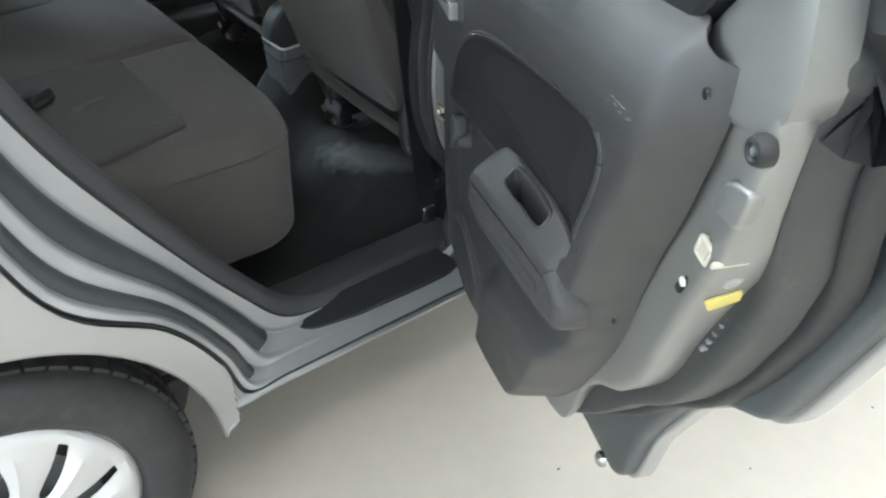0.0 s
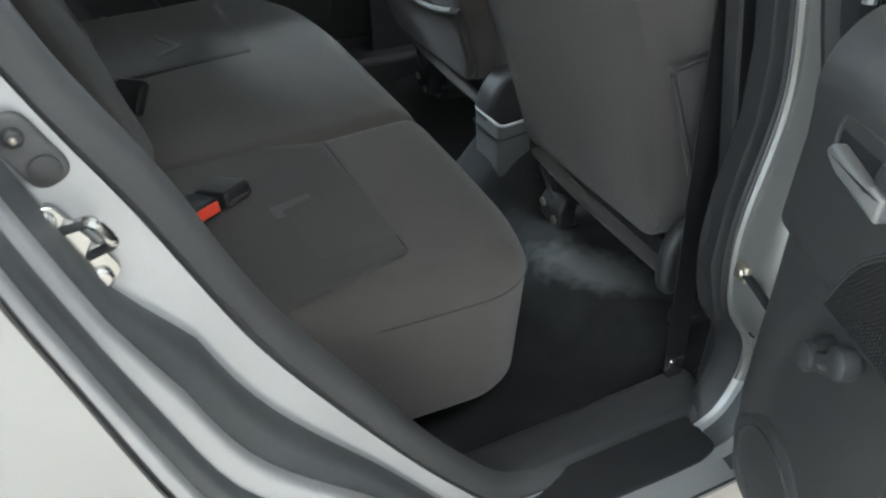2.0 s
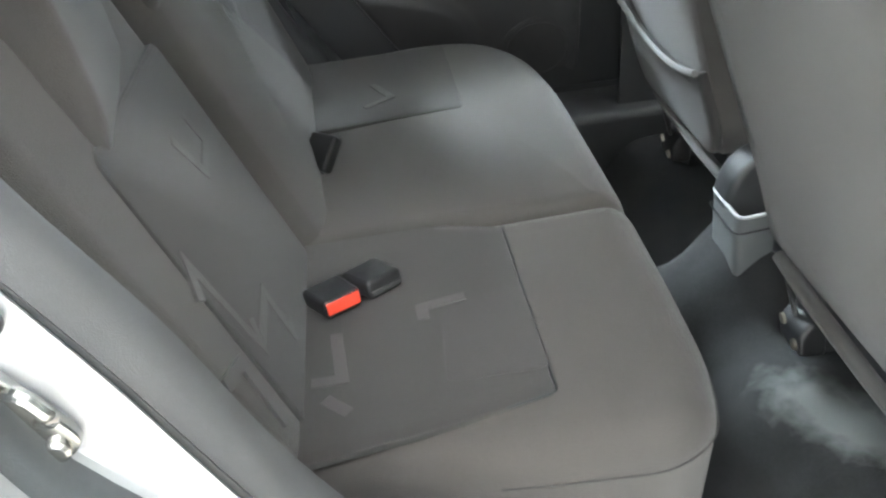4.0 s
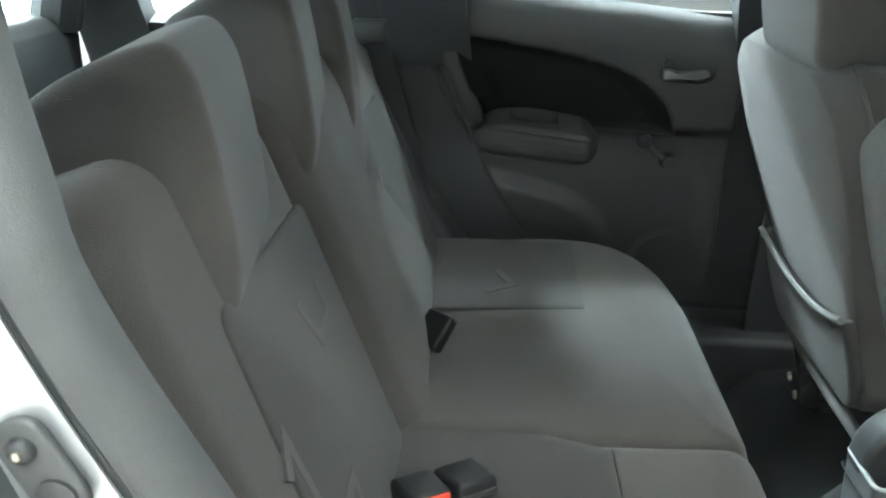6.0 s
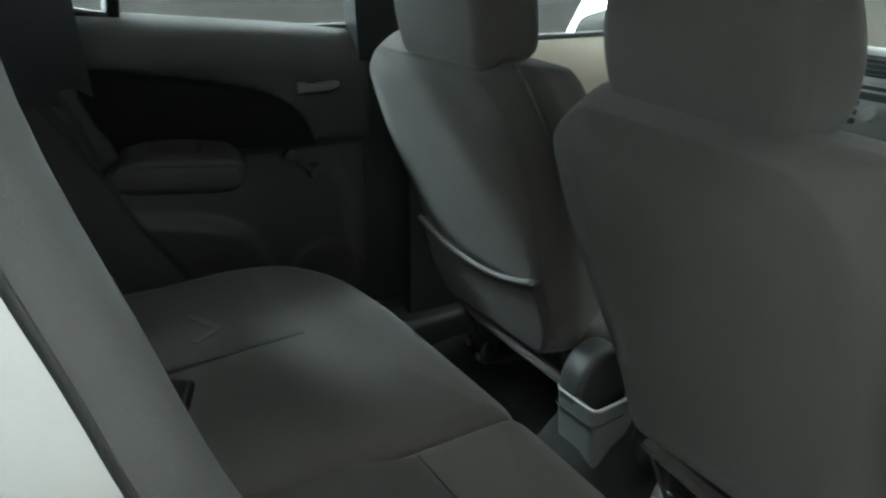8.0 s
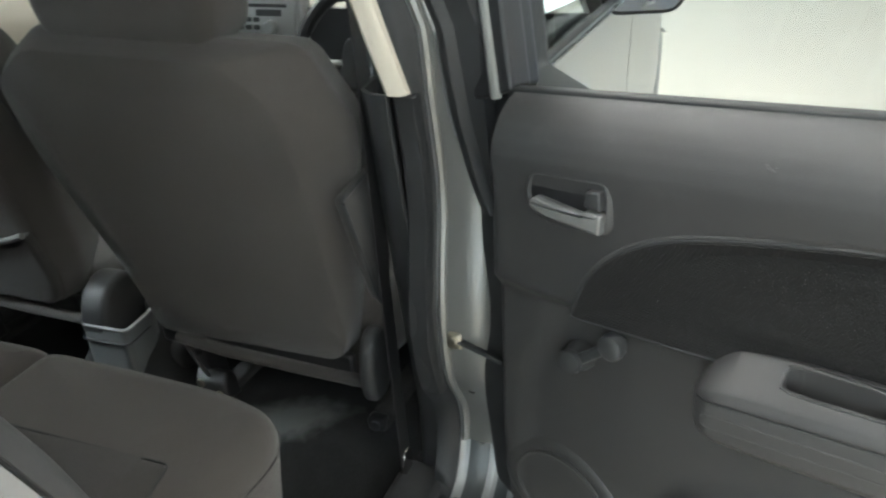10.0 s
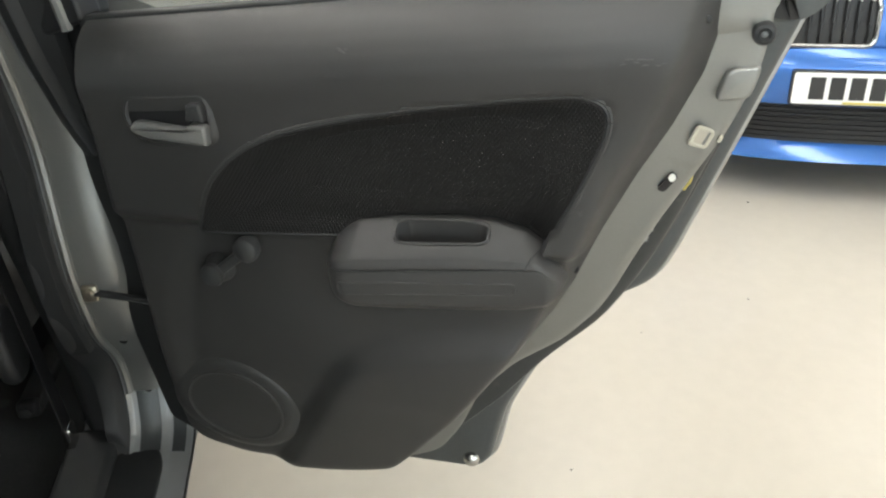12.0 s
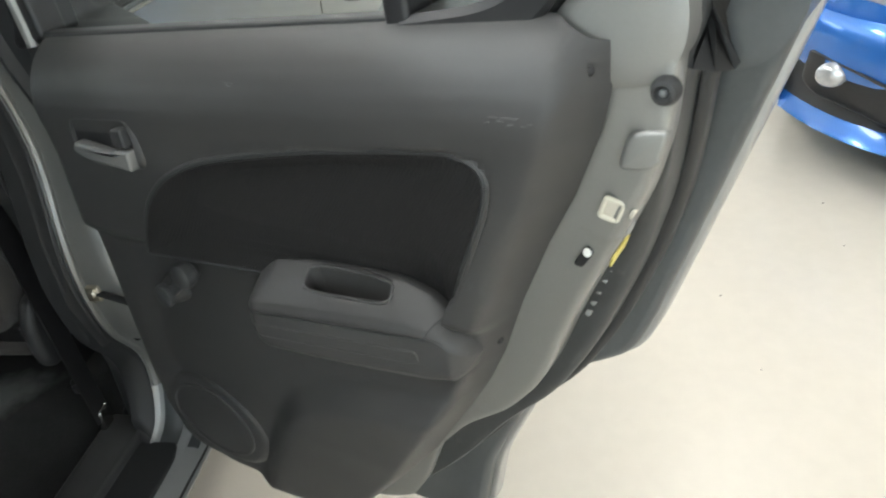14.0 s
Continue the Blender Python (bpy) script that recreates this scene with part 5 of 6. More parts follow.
# ---------------------------------------------------------------- seats
def lean_frame(base, tip):
    """A leaning back: u across the car, v up along it, w out of its rear face."""
    b, t = Vector(base), Vector(tip)
    up = (t - b).normalized()
    out = Vector((0, 1, 0)).cross(up)
    if out.x > 0:
        out = -out
    return lambda u, v, w: b + Vector((0, u, 0)) + up * v + out * w


def front_seat(name, yc, dx, label, right):
    """dx: how far the seat is slid along its rails."""
    seat = thing(name, (0.22 + dx, yc, 0.40), label, "car seat", "front seats of the car")
    f = lean_frame((0.066 + dx, yc, 0.545), (-0.112 + dx, yc, 1.12))
    # the flat rear face, and the bolsters' outline further forward
    face = [(-0.180, 0.048), (-0.205, 0.10), (-0.205, 0.25), (-0.212, 0.39), (-0.190, 0.540), (-0.135, 0.590)]
    wide = [(-0.185, 0.030), (-0.212, 0.11), (-0.232, 0.25), (-0.264, 0.40), (-0.284, 0.475), (-0.228, 0.596)]
    # the other side runs out flat and is wider on the passenger's seat
    far = lambda half: [(u + (0.0 if right else 0.034) * ease((v - 0.15) / 0.25), v) for u, v in half]
    face2 = far([(0.178, 0.048), (0.182, 0.16), (0.215, 0.30), (0.248, 0.43), (0.250, 0.545), (0.175, 0.600)])
    wide2 = far([(0.183, 0.030), (0.188, 0.16), (0.226, 0.30), (0.264, 0.44), (0.264, 0.560), (0.180, 0.614)])
    soft = [0.03, 0.05, 0.06, 0.06, 0.026, 0.026]
    inner, outer = ([Vector(p[:2]) for p in rnd(h1 + h2[::-1], soft + soft[::-1], 5)] for h1, h2 in ((face, face2), (wide, wide2)))
    rings = []
    for w, k, s in ((-0.165, 1.0, 0.74), (-0.158, 1.0, 0.81), (-0.142, 1.0, 0.87), (-0.115, 1.0, 0.91), (-0.075, 1.0, 0.965), (-0.054, 0.97, 1.0), (-0.038, 0.80, 1.0), (-0.024, 0.54, 1.0), (-0.013, 0.30, 1.0), (-0.006, 0.13, 1.0), (-0.002, 0.03, 1.0), (0.0, -0.05, 1.0), (0.003, 0.0, 0.80), (0.006, 0.0, 0.45)):
        rings.append([f(p.x * s, 0.30 + (p.y - 0.30) * s, w) for p in (a.lerp(b, k) for a, b in zip(inner, outer))])
    n = len(inner)
    bm = loft(rings, closed=True)
    bm.verts.ensure_lookup_table()
    bm.faces.new([bm.verts[i] for i in range(n)][::-1])
    bm.faces.new([bm.verts[len(bm.verts) - n + i] for i in range(n)])
    back = part("backrest", bm, FABRIC, seat, "charcoal fabric backrest", angle=70)
    part("top_seam", tube([f(u, 0.560 - 0.35 * u * u, -0.001 - 0.5 * max(abs(u) - 0.12, 0)) for u in np.linspace(-0.165, 0.165, 16)], 0.0013, 5), RUBBER, back)
    # head restraint on its posts
    hy = yc + (0.030 if right else -0.015)
    hf = lean_frame((-0.052, hy, 1.118), (-0.090, hy, 1.313))
    hr = rnd([(-0.135, 0.0), (0.135, 0.0), (0.152, 0.09), (0.125, 0.185), (-0.125, 0.185), (-0.152, 0.09)], [0.03, 0.03, 0.05, 0.06, 0.06, 0.05], 5)
    head = part("headrest", slab(hr, -0.075, 0.055, hf, r=0.028, r0=0.04, seg=6), FABRIC, seat, "charcoal fabric headrest")
    for s in (-0.06, 0.06):
        part("post", tube([hf(s, -0.06, -0.01), hf(s, 0.03, -0.01)], 0.006, 8), CHROME, head)
    # cushion
    part("cushion", slab(rnd([(0.115 + dx, yc - 0.20), (0.50 + dx, yc - 0.24), (0.56 + dx, yc - 0.2), (0.56 + dx, yc + 0.2), (0.50 + dx, yc + 0.24), (0.115 + dx, yc + 0.20)], 0.06, 5), 0.49, 0.62, flat, r=0.05, seg=5), FABRIC, seat, "charcoal fabric cushion")
    # domed recliner cover on the seat's near side, the bar and rails below
    yo = yc - 0.245 if right else yc - 0.285
    cover = [(0.030, 0.535), (0.075, 0.530), (0.100, 0.57), (0.095, 0.63), (0.070, 0.665), (0.040, 0.665), (0.018, 0.63), (0.018, 0.57)] if right else [(0.015, 0.540), (0.100, 0.535), (0.140, 0.58), (0.120, 0.64), (0.075, 0.668), (0.035, 0.658), (0.005, 0.62), (0.000, 0.57)]
    part("recliner_cover", slab(rnd([(x + dx, z) for x, z in cover], 0.028, 5), yo + (0.018 if right else 0.03), yo - (0.010 if right else 0.030), side, r=0.012, seg=5), TRIM2, seat, "dark grey plastic recliner cover")
    part("rear_roll", tube([Vector((0.052 + dx, yc - 0.225, 0.560)), Vector((0.048 + dx, yc - 0.10, 0.566)), Vector((0.047 + dx, yc + 0.04, 0.574)), Vector((0.050 + dx, yc + 0.14, 0.584))], 0.013, 12, squash=0.8), FABRIC2, seat, "fabric-covered roll under the backrest")
    part("under_panel", slab(rnd([(yc - 0.20, 0.555), (yc + 0.18, 0.565), (yc + 0.18, 0.60), (yc - 0.20, 0.60)], 0.01), 0.055 + dx, 0.075 + dx, front, r=0.006), BLACKP, seat)
    for y in (yc - 0.20, yc + 0.13):
        rl = part("seat_rail", block(0.13 + dx, 0.56 + dx, y - 0.02, y + 0.02, 0.398, 0.425, 0.006), TYRE, seat, "black steel seat rail")
        part("rail_end", block(0.122 + dx, 0.146 + dx, y - 0.018, y + 0.018, 0.400, 0.432, 0.008), BLACKP, rl)
        part("rail_bolt", lathe([(0.010, 0), (0.010, 0.006), (0.006, 0.008)], lambda u, v, w, y=y: Vector((0.122 + dx - w, y + u, 0.417 + v)), 8), TRIM2, rl)
    # bracket from the backrest down to the rail, with its catch
    yb = yc + 0.125
    slant = lambda u, v, w: Vector((u + dx + 0.042, yb + w + 0.30 * (v - 0.50), v + 0.012))
    tb = part("tilt_bracket", slab(rnd([(0.035, 0.445), (0.085, 0.440), (0.095, 0.52), (0.075, 0.62), (0.050, 0.625), (0.042, 0.53)], 0.010), -0.010, 0.012, slant, r=0.004), BLACKP, seat, "black steel tilt bracket")
    part("bracket_pin", lathe([(0.012, 0), (0.012, 0.010), (0.008, 0.013)], lambda u, v, w: slant(0.058 + u, 0.575 + v, -0.010 - w), 12), TRIM2, tb)
    part("bracket_bolt", lathe([(0.007, 0), (0.007, 0.006), (0.004, 0.008)], lambda u, v, w: slant(0.040 - w, 0.515 + v, u), 10), TRIM2, tb)
    part("release_catch", slab(rnd([(0.018, 0.440), (0.060, 0.436), (0.062, 0.478), (0.040, 0.490), (0.020, 0.470)], 0.008), -0.045, 0.020, slant, r=0.007), BLACKP, tb)
    for k, q in ((-0.030, 0.452), (0.004, 0.470)):
        part("catch_rivet", lathe([(0.008, 0), (0.007, 0.004), (0.003, 0.005)], lambda u, v, w, k=k, q=q: slant(0.019 - w, q + v, k + u), 10), ZINC, tb)
    part("cable", tube(curve([slant(0.030, 0.605, 0.005), slant(0.020, 0.56, 0.0), slant(0.022, 0.52, -0.006), slant(0.030, 0.48, -0.01)], 14), 0.004, 6), BLACKP, seat)
    return seat, f


driver, fd_back = front_seat("driver_seat", 0.447, -0.030, "charcoal fabric driver's seat with a headrest on two posts", True)
part("side_tag", slab(rnd([(-0.094, 0.928), (0.030, 0.948), (0.055, 0.80), (0.030, 0.715), (-0.005, 0.735)], 0.012), 0.176, 0.190, side, r=0.004), FABRIC2, driver, "fabric side pocket edged with piping")
part("pocket_piping", tube(rnd([Vector((0.030, 0.178, 0.947)), Vector((-0.094, 0.176, 0.928)), Vector((-0.005, 0.176, 0.735)), Vector((0.02, 0.178, 0.715))], 0.012, 4, closed=False), 0.0035, 6), TRIM2, driver)
passenger, fp_back = front_seat("passenger_seat", 1.050, 0.0, "charcoal fabric front passenger seat with a rear pocket", False)
pk = rnd([(-0.20, 0.235), (-0.16, 0.21), (0.0, 0.185), (0.14, 0.20), (0.195, 0.245), (0.205, 0.12), (0.175, 0.05), (-0.175, 0.05), (-0.205, 0.12)], 0.03, 4)
part("seat_pocket", slab(pk, 0.0, 0.018, fp_back, r=0.012, r0=0.0, seg=4), FABRIC2, passenger, "sagging dark fabric pocket")
part("pocket_elastic", tube([fp_back(u, 0.213 + 1.0 * u ** 2 - 0.018, 0.020) for u in np.linspace(-0.200, 0.195, 16)], 0.006, 8), ELASTIC, passenger, "grey elastic edge of the pocket")
part("passenger_piping", tube([fp_back(0.0 - 0.20 - 0.08 * t, 0.606 - 0.16 * t * t - 0.03 * t, -0.03) for t in np.linspace(0, 1, 8)], 0.003, 5), TRIM, passenger)

# rear bench: right-hand third and left-hand two thirds
bench = thing("rear_bench_seat", (-0.45, YC, 0.40), "dark charcoal fabric rear bench seat, split in two", "car seat")
CZ0, CZ1 = 0.425, 0.693
right_cushion = rnd([(-0.70, 0.245), (-0.42, 0.206), (-0.285, 0.195), (-0.228, 0.226), (-0.205, 0.31), (-0.198, 0.45), (-0.193, 0.6295), (-0.70, 0.6295)], [0.02, 0.08, 0.07, 0.05, 0.06, 0.05, 0.056, 0.056], 5)


def sag(u, v, w):
    """Cushions that narrow downwards and rise a little to the front."""
    t = max(0.0, (0.66 - w) / 0.24)
    q = abs(v - 0.63)
    if q < 0.10:
        v = 0.63 + math.copysign(q * (0.16 + 0.84 * q / 0.10), v - 0.63)
    return Vector((u, v + (0.018 * t if v < 0.4 else 0), w + 0.020 * min(max((u + 0.6) / 0.4, 0), 1) - 0.012))


rc = part("cushion", slab(right_cushion, CZ0, CZ1 - 0.005, sag, r=0.055, r0=0.03, seg=8, crown=0.006, crown_rings=6), FABRIC, bench, "charcoal fabric seat cushion")
part("centre_panel", slab(rnd([(-0.69, 0.232), (-0.500, 0.258), (-0.386, 0.279), (-0.384, 0.574), (-0.48, 0.618), (-0.69, 0.622)], [0.005, 0.03, 0.008, 0.004, 0.02, 0.004], 3), CZ1 - 0.006, CZ1 + 0.0030, sag, r=0.003, r0=0, seg=2, crown=0.0003, crown_rings=10), FABRIC2, rc, "darker patterned centre panel")
part("panel_seam", tube([sag(*p) for p in rnd([Vector((-0.44, 0.268, CZ1 + 0.002)), Vector((-0.385, 0.278, CZ1 + 0.002)), Vector((-0.383, 0.575, CZ1 + 0.002))], 0.008, 3, closed=False)], 0.0014, 5), RUBBER, rc)
part("boxing_seam", tube([sag(p.x + 0.0008, p.y - 0.0008, 0.640) for p in right_cushion[7:32]], 0.0009, 5), FABRIC4, rc)
left_cushion = rnd([(-0.70, 0.6305), (-0.193, 0.6305), (-0.190, 1.06), (-0.212, 1.22), (-0.28, 1.335), (-0.40, 1.375), (-0.58, 1.365), (-0.70, 1.32)], [0.056, 0.056, 0.08, 0.08, 0.08, 0.08, 0.06, 0.06], 5)
lc = part("cushion", slab(left_cushion, CZ0, CZ1 - 0.005, sag, r=0.055, r0=0.03, seg=8, crown=0.006, crown_rings=6), FABRIC, bench, "wide charcoal fabric seat cushion")
part("centre_panel", slab(rnd([(-0.69, 0.98), (-0.378, 0.99), (-0.376, 1.30), (-0.69, 1.31)], 0.01, 3), CZ1 - 0.006, CZ1 + 0.0022, sag, r=0.003, r0=0, seg=2, crown=0.0003, crown_rings=10), FABRIC2, lc, "darker patterned centre panel")
bf = lean_frame((-0.632, YC, 0.60), (-0.835, YC, 1.125))
fr = lambda u, v, w: bf(u, v, -w)
rb = part("backrest", slab(rnd([(-0.555, -0.02), (-0.137, -0.02), (-0.137, 0.52), (-0.18, 0.565), (-0.50, 0.565), (-0.555, 0.50)], [0.03, 0.01, 0.03, 0.04, 0.06, 0.05], 5), -0.10, 0.012, fr, r=0.045, r0=0.02, seg=6), FABRIC, bench, "charcoal fabric backrest")
part("back_centre", slab(rnd([(-0.47, 0.05), (-0.15, 0.05), (-0.15, 0.42), (-0.44, 0.42)], 0.02), 0.008, 0.016, fr, r=0.004, r0=0, seg=2), FABRIC2, rb, "darker patterned panel")
def centre_back(u, v, w):
    """The wide backrest swells towards the middle of the bench."""
    return fr(u, v, w + (0.026 * ease(1 - abs(u + 0.01) / 0.20) * ease((w + 0.06) / 0.06)))


lb = part("backrest", slab(rnd([(-0.131, -0.02), (0.555, -0.02), (0.565, 0.50), (0.51, 0.565), (-0.10, 0.565), (-0.131, 0.52)], [0.01, 0.03, 0.05, 0.06, 0.04, 0.03], 5), -0.10, 0.012, centre_back, r=0.045, r0=0.02, seg=6, crown=0.004, crown_rings=14), FABRIC, bench, "wide charcoal fabric backrest")
part("back_centre", slab(rnd([(0.17, 0.05), (0.48, 0.05), (0.46, 0.42), (0.19, 0.42)], 0.02), 0.008, 0.016, fr, r=0.004, r0=0, seg=2), FABRIC2, lb, "darker patterned panel")
# grey woven motifs of the centre panels
def stroke(pts, wide):
    """Bars along a polyline, mitred at its corners."""
    P = [Vector(p) for p in pts]
    left_side, right_side = [], []
    for k, p in enumerate(P):
        a = (P[k] - P[k - 1]).normalized() if k else (P[1] - P[0]).normalized()
        b = (P[k + 1] - P[k]).normalized() if k + 1 < len(P) else a
        m = Vector((-(a + b).y, (a + b).x)).normalized()
        c = max(0.45, m.dot(Vector((-a.y, a.x))))
        left_side.append(p + m * (wide / 2 / c))
        right_side.append(p - m * (wide / 2 / c))
    return left_side + right_side[::-1]


on_cushion = lambda u, v, w: sag(u, v, w + CZ1 + 0.0012)
for host, f2, w0, lines in (
        (rb, fr, 0.0162, (((-0.462, 0.262), (-0.437, 0.290), (-0.428, 0.166), (-0.410, 0.190)), ((-0.428, 0.166), (-0.344, 0.172), (-0.352, 0.110), (-0.338, 0.120)), ((-0.530, 0.212), (-0.482, 0.195), (-0.494, 0.115)), ((-0.288, 0.352), (-0.266, 0.296), (-0.212, 0.306), (-0.216, 0.345)))),
        (lb, fr, 0.0162, (((0.19, 0.34), (0.21, 0.28), (0.27, 0.33)), ((0.30, 0.20), (0.335, 0.10), (0.36, 0.17)))),
        (rc, on_cushion, 0.0030, (((-0.508, 0.430), (-0.508, 0.452), (-0.455, 0.460)), ((-0.612, 0.430), (-0.606, 0.352), (-0.64, 0.352)), ((-0.625, 0.325), (-0.60, 0.300)))),
        (lc, on_cushion, 0.0030, (((-0.55, 1.05), (-0.50, 1.08), (-0.53, 1.15)),))):
    for pts in lines:
        part("woven_motif", slab(stroke(pts, 0.014), w0 - 0.003, w0 + 0.0008, f2, r=0.0004, r0=0, seg=1), FABRIC3, host)
part("pale_panel", slab(rnd([(-0.495, 0.318), (-0.384, 0.314), (-0.386, 0.468), (-0.486, 0.44)], 0.01), CZ1, CZ1 + 0.0036, sag, r=0.0004, r0=0, seg=1), FABRIC4, rc)
# saddle headrests over the backrest
SADDLE = [(-0.800, 0.968), (-0.765, 0.972), (-0.757, 1.010), (-0.760, 1.060), (-0.770, 1.130), (-0.782, 1.185), (-0.803, 1.212), (-0.850, 1.198), (-0.905, 1.170), (-0.935, 1.147), (-0.930, 1.105), (-0.905, 1.078), (-0.853, 1.048), (-0.824, 1.010)]
for nm, y0, y1, dz in (("headrest", 0.345, 0.545, 0.0), ("middle_headrest", 0.655, 0.850, 0.03), ("headrest", 0.935, 1.160, 0.0)):
    swept = lambda u, v, w: Vector((u - 0.10 * (w - y0) - 1.6 * max(w - (y1 - 0.07), 0) ** 2, w, v + dz))
    hd = part(nm, slab(rnd(SADDLE, [0.018, 0.016, 0.03, 0.04, 0.03, 0.03, 0.025, 0.04, 0.03, 0.025, 0.02, 0.03, 0.04, 0.03], 4), y0, y1, swept, r=0.018, seg=6), FABRIC, bench, "charcoal fabric saddle-shaped headrest")
    part("seam", tube([swept(x, z, y0 + 0.011) for x, z in [tuple(p) for p in rnd([(-0.775, 1.06), (-0.785, 1.13), (-0.800, 1.180), (-0.850, 1.184), (-0.905, 1.158)], 0.03, 4, closed=False)]], 0.0016, 5), RUBBER, hd)

# buckles
def buckle(name, place, turn, red, label, rise=14):
    b = thing(name, place, label, "seat belt buckle", "rear seat belt buckles")
    m = Matrix.Translation(place) @ pose(0, 0, 0, 0, -rise, turn)
    f2 = lambda u, v, w: m @ Vector((u, v, w))
    part("case", slab(rnd([(-0.030, -0.027), (0.032, -0.025), (0.032, 0.025), (-0.030, 0.027)], 0.006), 0.0, 0.024, f2, r=0.006), BLACKP, b)
    if red:
        part("release_button", slab(rnd([(0.0335, -0.022), (0.0335, 0.022), (0.024, 0.022), (0.024, -0.022)], 0.002), 0.004, 0.020, f2, r=0.002), RED, b, "red release button")
    else:
        part("tongue_slot", slab(rnd([(0.028, -0.022), (0.034, -0.022), (0.034, 0.022), (0.028, 0.022)], 0.002), 0.004, 0.010, f2, r=0.001), TRIM, b)
    part("strap", tube([m @ Vector((-0.028, 0, 0.012)), m @ Vector((-0.06, 0, 0.0)), m @ Vector((-0.09, 0, -0.03))], 0.018, 8, squash=0.2), BLACKP, b)


buckle("seat_belt_buckle", (-0.612, 0.485, 0.686), -62, True, "black seat belt buckle with red button on the rear seat")
buckle("centre_belt_buckle", (-0.562, 0.512, 0.686), -58, False, "small black lap belt buckle on the rear seat")
buckle("belt_buckle", (-0.622, 0.876, 0.690), 52, False, "black seat belt buckle standing up from the rear seat", 42)
# seat belts
def webbing(name, pts, wide, label):
    rows = []
    for i, p in enumerate(pts):
        rows.append([Vector(p) - Vector(wide) * 0.5, Vector(p), Vector(p) + Vector(wide) * 0.5])
    return tagged(part(name, shell(rows, 0.0018), BLACKP), label, "seat belt", "seat belts")


wb = webbing("front_seat_belt", [(-0.10, 0.150, 1.40), (-0.062, 0.150, 1.10), (-0.03, 0.154, 0.80), (0.015, 0.158, 0.42)], (0.046, 0.006, 0.0), "dark grey front seat belt hanging beside the middle pillar")
webbing("rear_seat_belt", [(-0.86, 2 * YC - 0.19, 1.35), (-0.78, 2 * YC - 0.185, 1.06), (-0.72, 2 * YC - 0.18, 0.86), (-0.67, 2 * YC - 0.19, 0.70)], (0.042, 0.0, 0.014), "dark grey rear seat belt hanging at the side")
bh = thing("belt_hook", (0.03, 0.16, 1.09), "black plastic seat belt guide at the middle pillar", "belt guide")
part("arm", tube(curve([(-0.005, 0.155, 1.06), (0.03, 0.165, 1.10), (0.07, 0.175, 1.115), (0.09, 0.18, 1.10)], 14), 0.010, 8, squash=0.6), BLACKP, bh)
part("slider", block(-0.02, 0.03, 0.145, 0.165, 1.045, 1.075, 0.006), BLACKP, bh)
part("lower_anchor", block(0.0, 0.03, 0.15, 0.165, 0.40, 0.44, 0.005), CHROME, wb)
gd = thing("belt_outlet", (-0.80, 2 * YC - 0.2, 1.08), "grey plastic seat belt outlet on the rear pillar", "belt guide")
part("frame", block(-0.83, -0.76, 2 * YC - 0.205, 2 * YC - 0.17, 1.07, 1.115, 0.01), TRIM, gd)
# side trim between bench and doors
for nm, y0, y1 in (("side_trim", 0.100, 0.135), ("side_trim", 2 * YC - 0.215, 2 * YC - 0.095)):
    part(nm, slab(rnd([(-0.40, 0.36), (-0.52, 0.54), (-0.68, 0.78), (-0.76, 0.95), (-0.82, 1.06), (-0.98, 1.06), (-0.98, 0.36)], 0.03), y0, y1, side, r=0.02), TRIM2, car, "dark grey plastic side trim")

# ---------------------------------------------------------------- centre console, dashboard
con = thing("centre_console", (0.2, YC, 0.40), "grey plastic centre console with a rear cup holder", "console")
rim = rnd([(0.002, 0.690), (0.085, 0.700), (0.115, 0.715), (0.115, 0.782), (0.085, 0.792), (0.002, 0.796)], [0.018, 0.02, 0.02, 0.02, 0.02, 0.018], 5)
lo = [Vector((p.x + 0.012, YC - 0.02 + (p.y - YC + 0.02) * 0.94, 0.39)) for p in rim]
hi = [Vector((p.x, p.y, 0.578)) for p in rim]
lip = [Vector((p.x, p.y, 0.584)) for p in rim]
rin = [Vector((q.x, q.y)) for q in inset([Vector(p) for p in (rim if area2(rim) > 0 else rim[::-1])], 0.006)]
if area2(rim) < 0:
    rin = rin[::-1]
inn = [Vector((p.x, p.y, 0.584)) for p in rin]
dwn = [Vector((p.x * 0.95 + 0.003, p.y, 0.500)) for p in rin]
bm = loft([lo, [a.lerp(b, 0.5) for a, b in zip(lo, hi)], [a.lerp(b, 0.82) - Vector((0.001, 0, 0)) for a, b in zip(lo, hi)], hi, lip, inn, dwn], closed=True)
bm.verts.ensure_lookup_table()
bm.faces.new([bm.verts[len(bm.verts) - len(dwn) + i] for i in range(len(dwn))])
part("cup_holder", bm, CUP, con, "open grey plastic cup holder")
part("rim_band", tube([Vector((p.x, p.y, 0.584)) for p in rim] + [Vector((rim[0].x, rim[0].y, 0.584))], 0.003, 6), CUPRIM, con, "worn bright rim")
part("cup_well", slab([tuple(p) for p in rin], 0.488, 0.503, flat, r=0.001), BLACKP, con)
part("groove", tube([Vector((p.x - 0.004, YC - 0.02 + (p.y - YC + 0.02) * 1.04, 0.556)) for p in rim[-8:] + rim[:8]], 0.0018, 5), RUBBER, con)
part("tunnel_cover", slab(rnd([(0.09, 0.66), (0.75, 0.64), (0.75, 0.89), (0.09, 0.87)], 0.03), 0.38, 0.50, flat, r=0.03), TRIM2, con)
part("handbrake", tube(curve([(0.16, YC, 0.50), (0.22, YC, 0.55), (0.36, YC, 0.60)], 10), 0.016, 8), BLACKP, con)

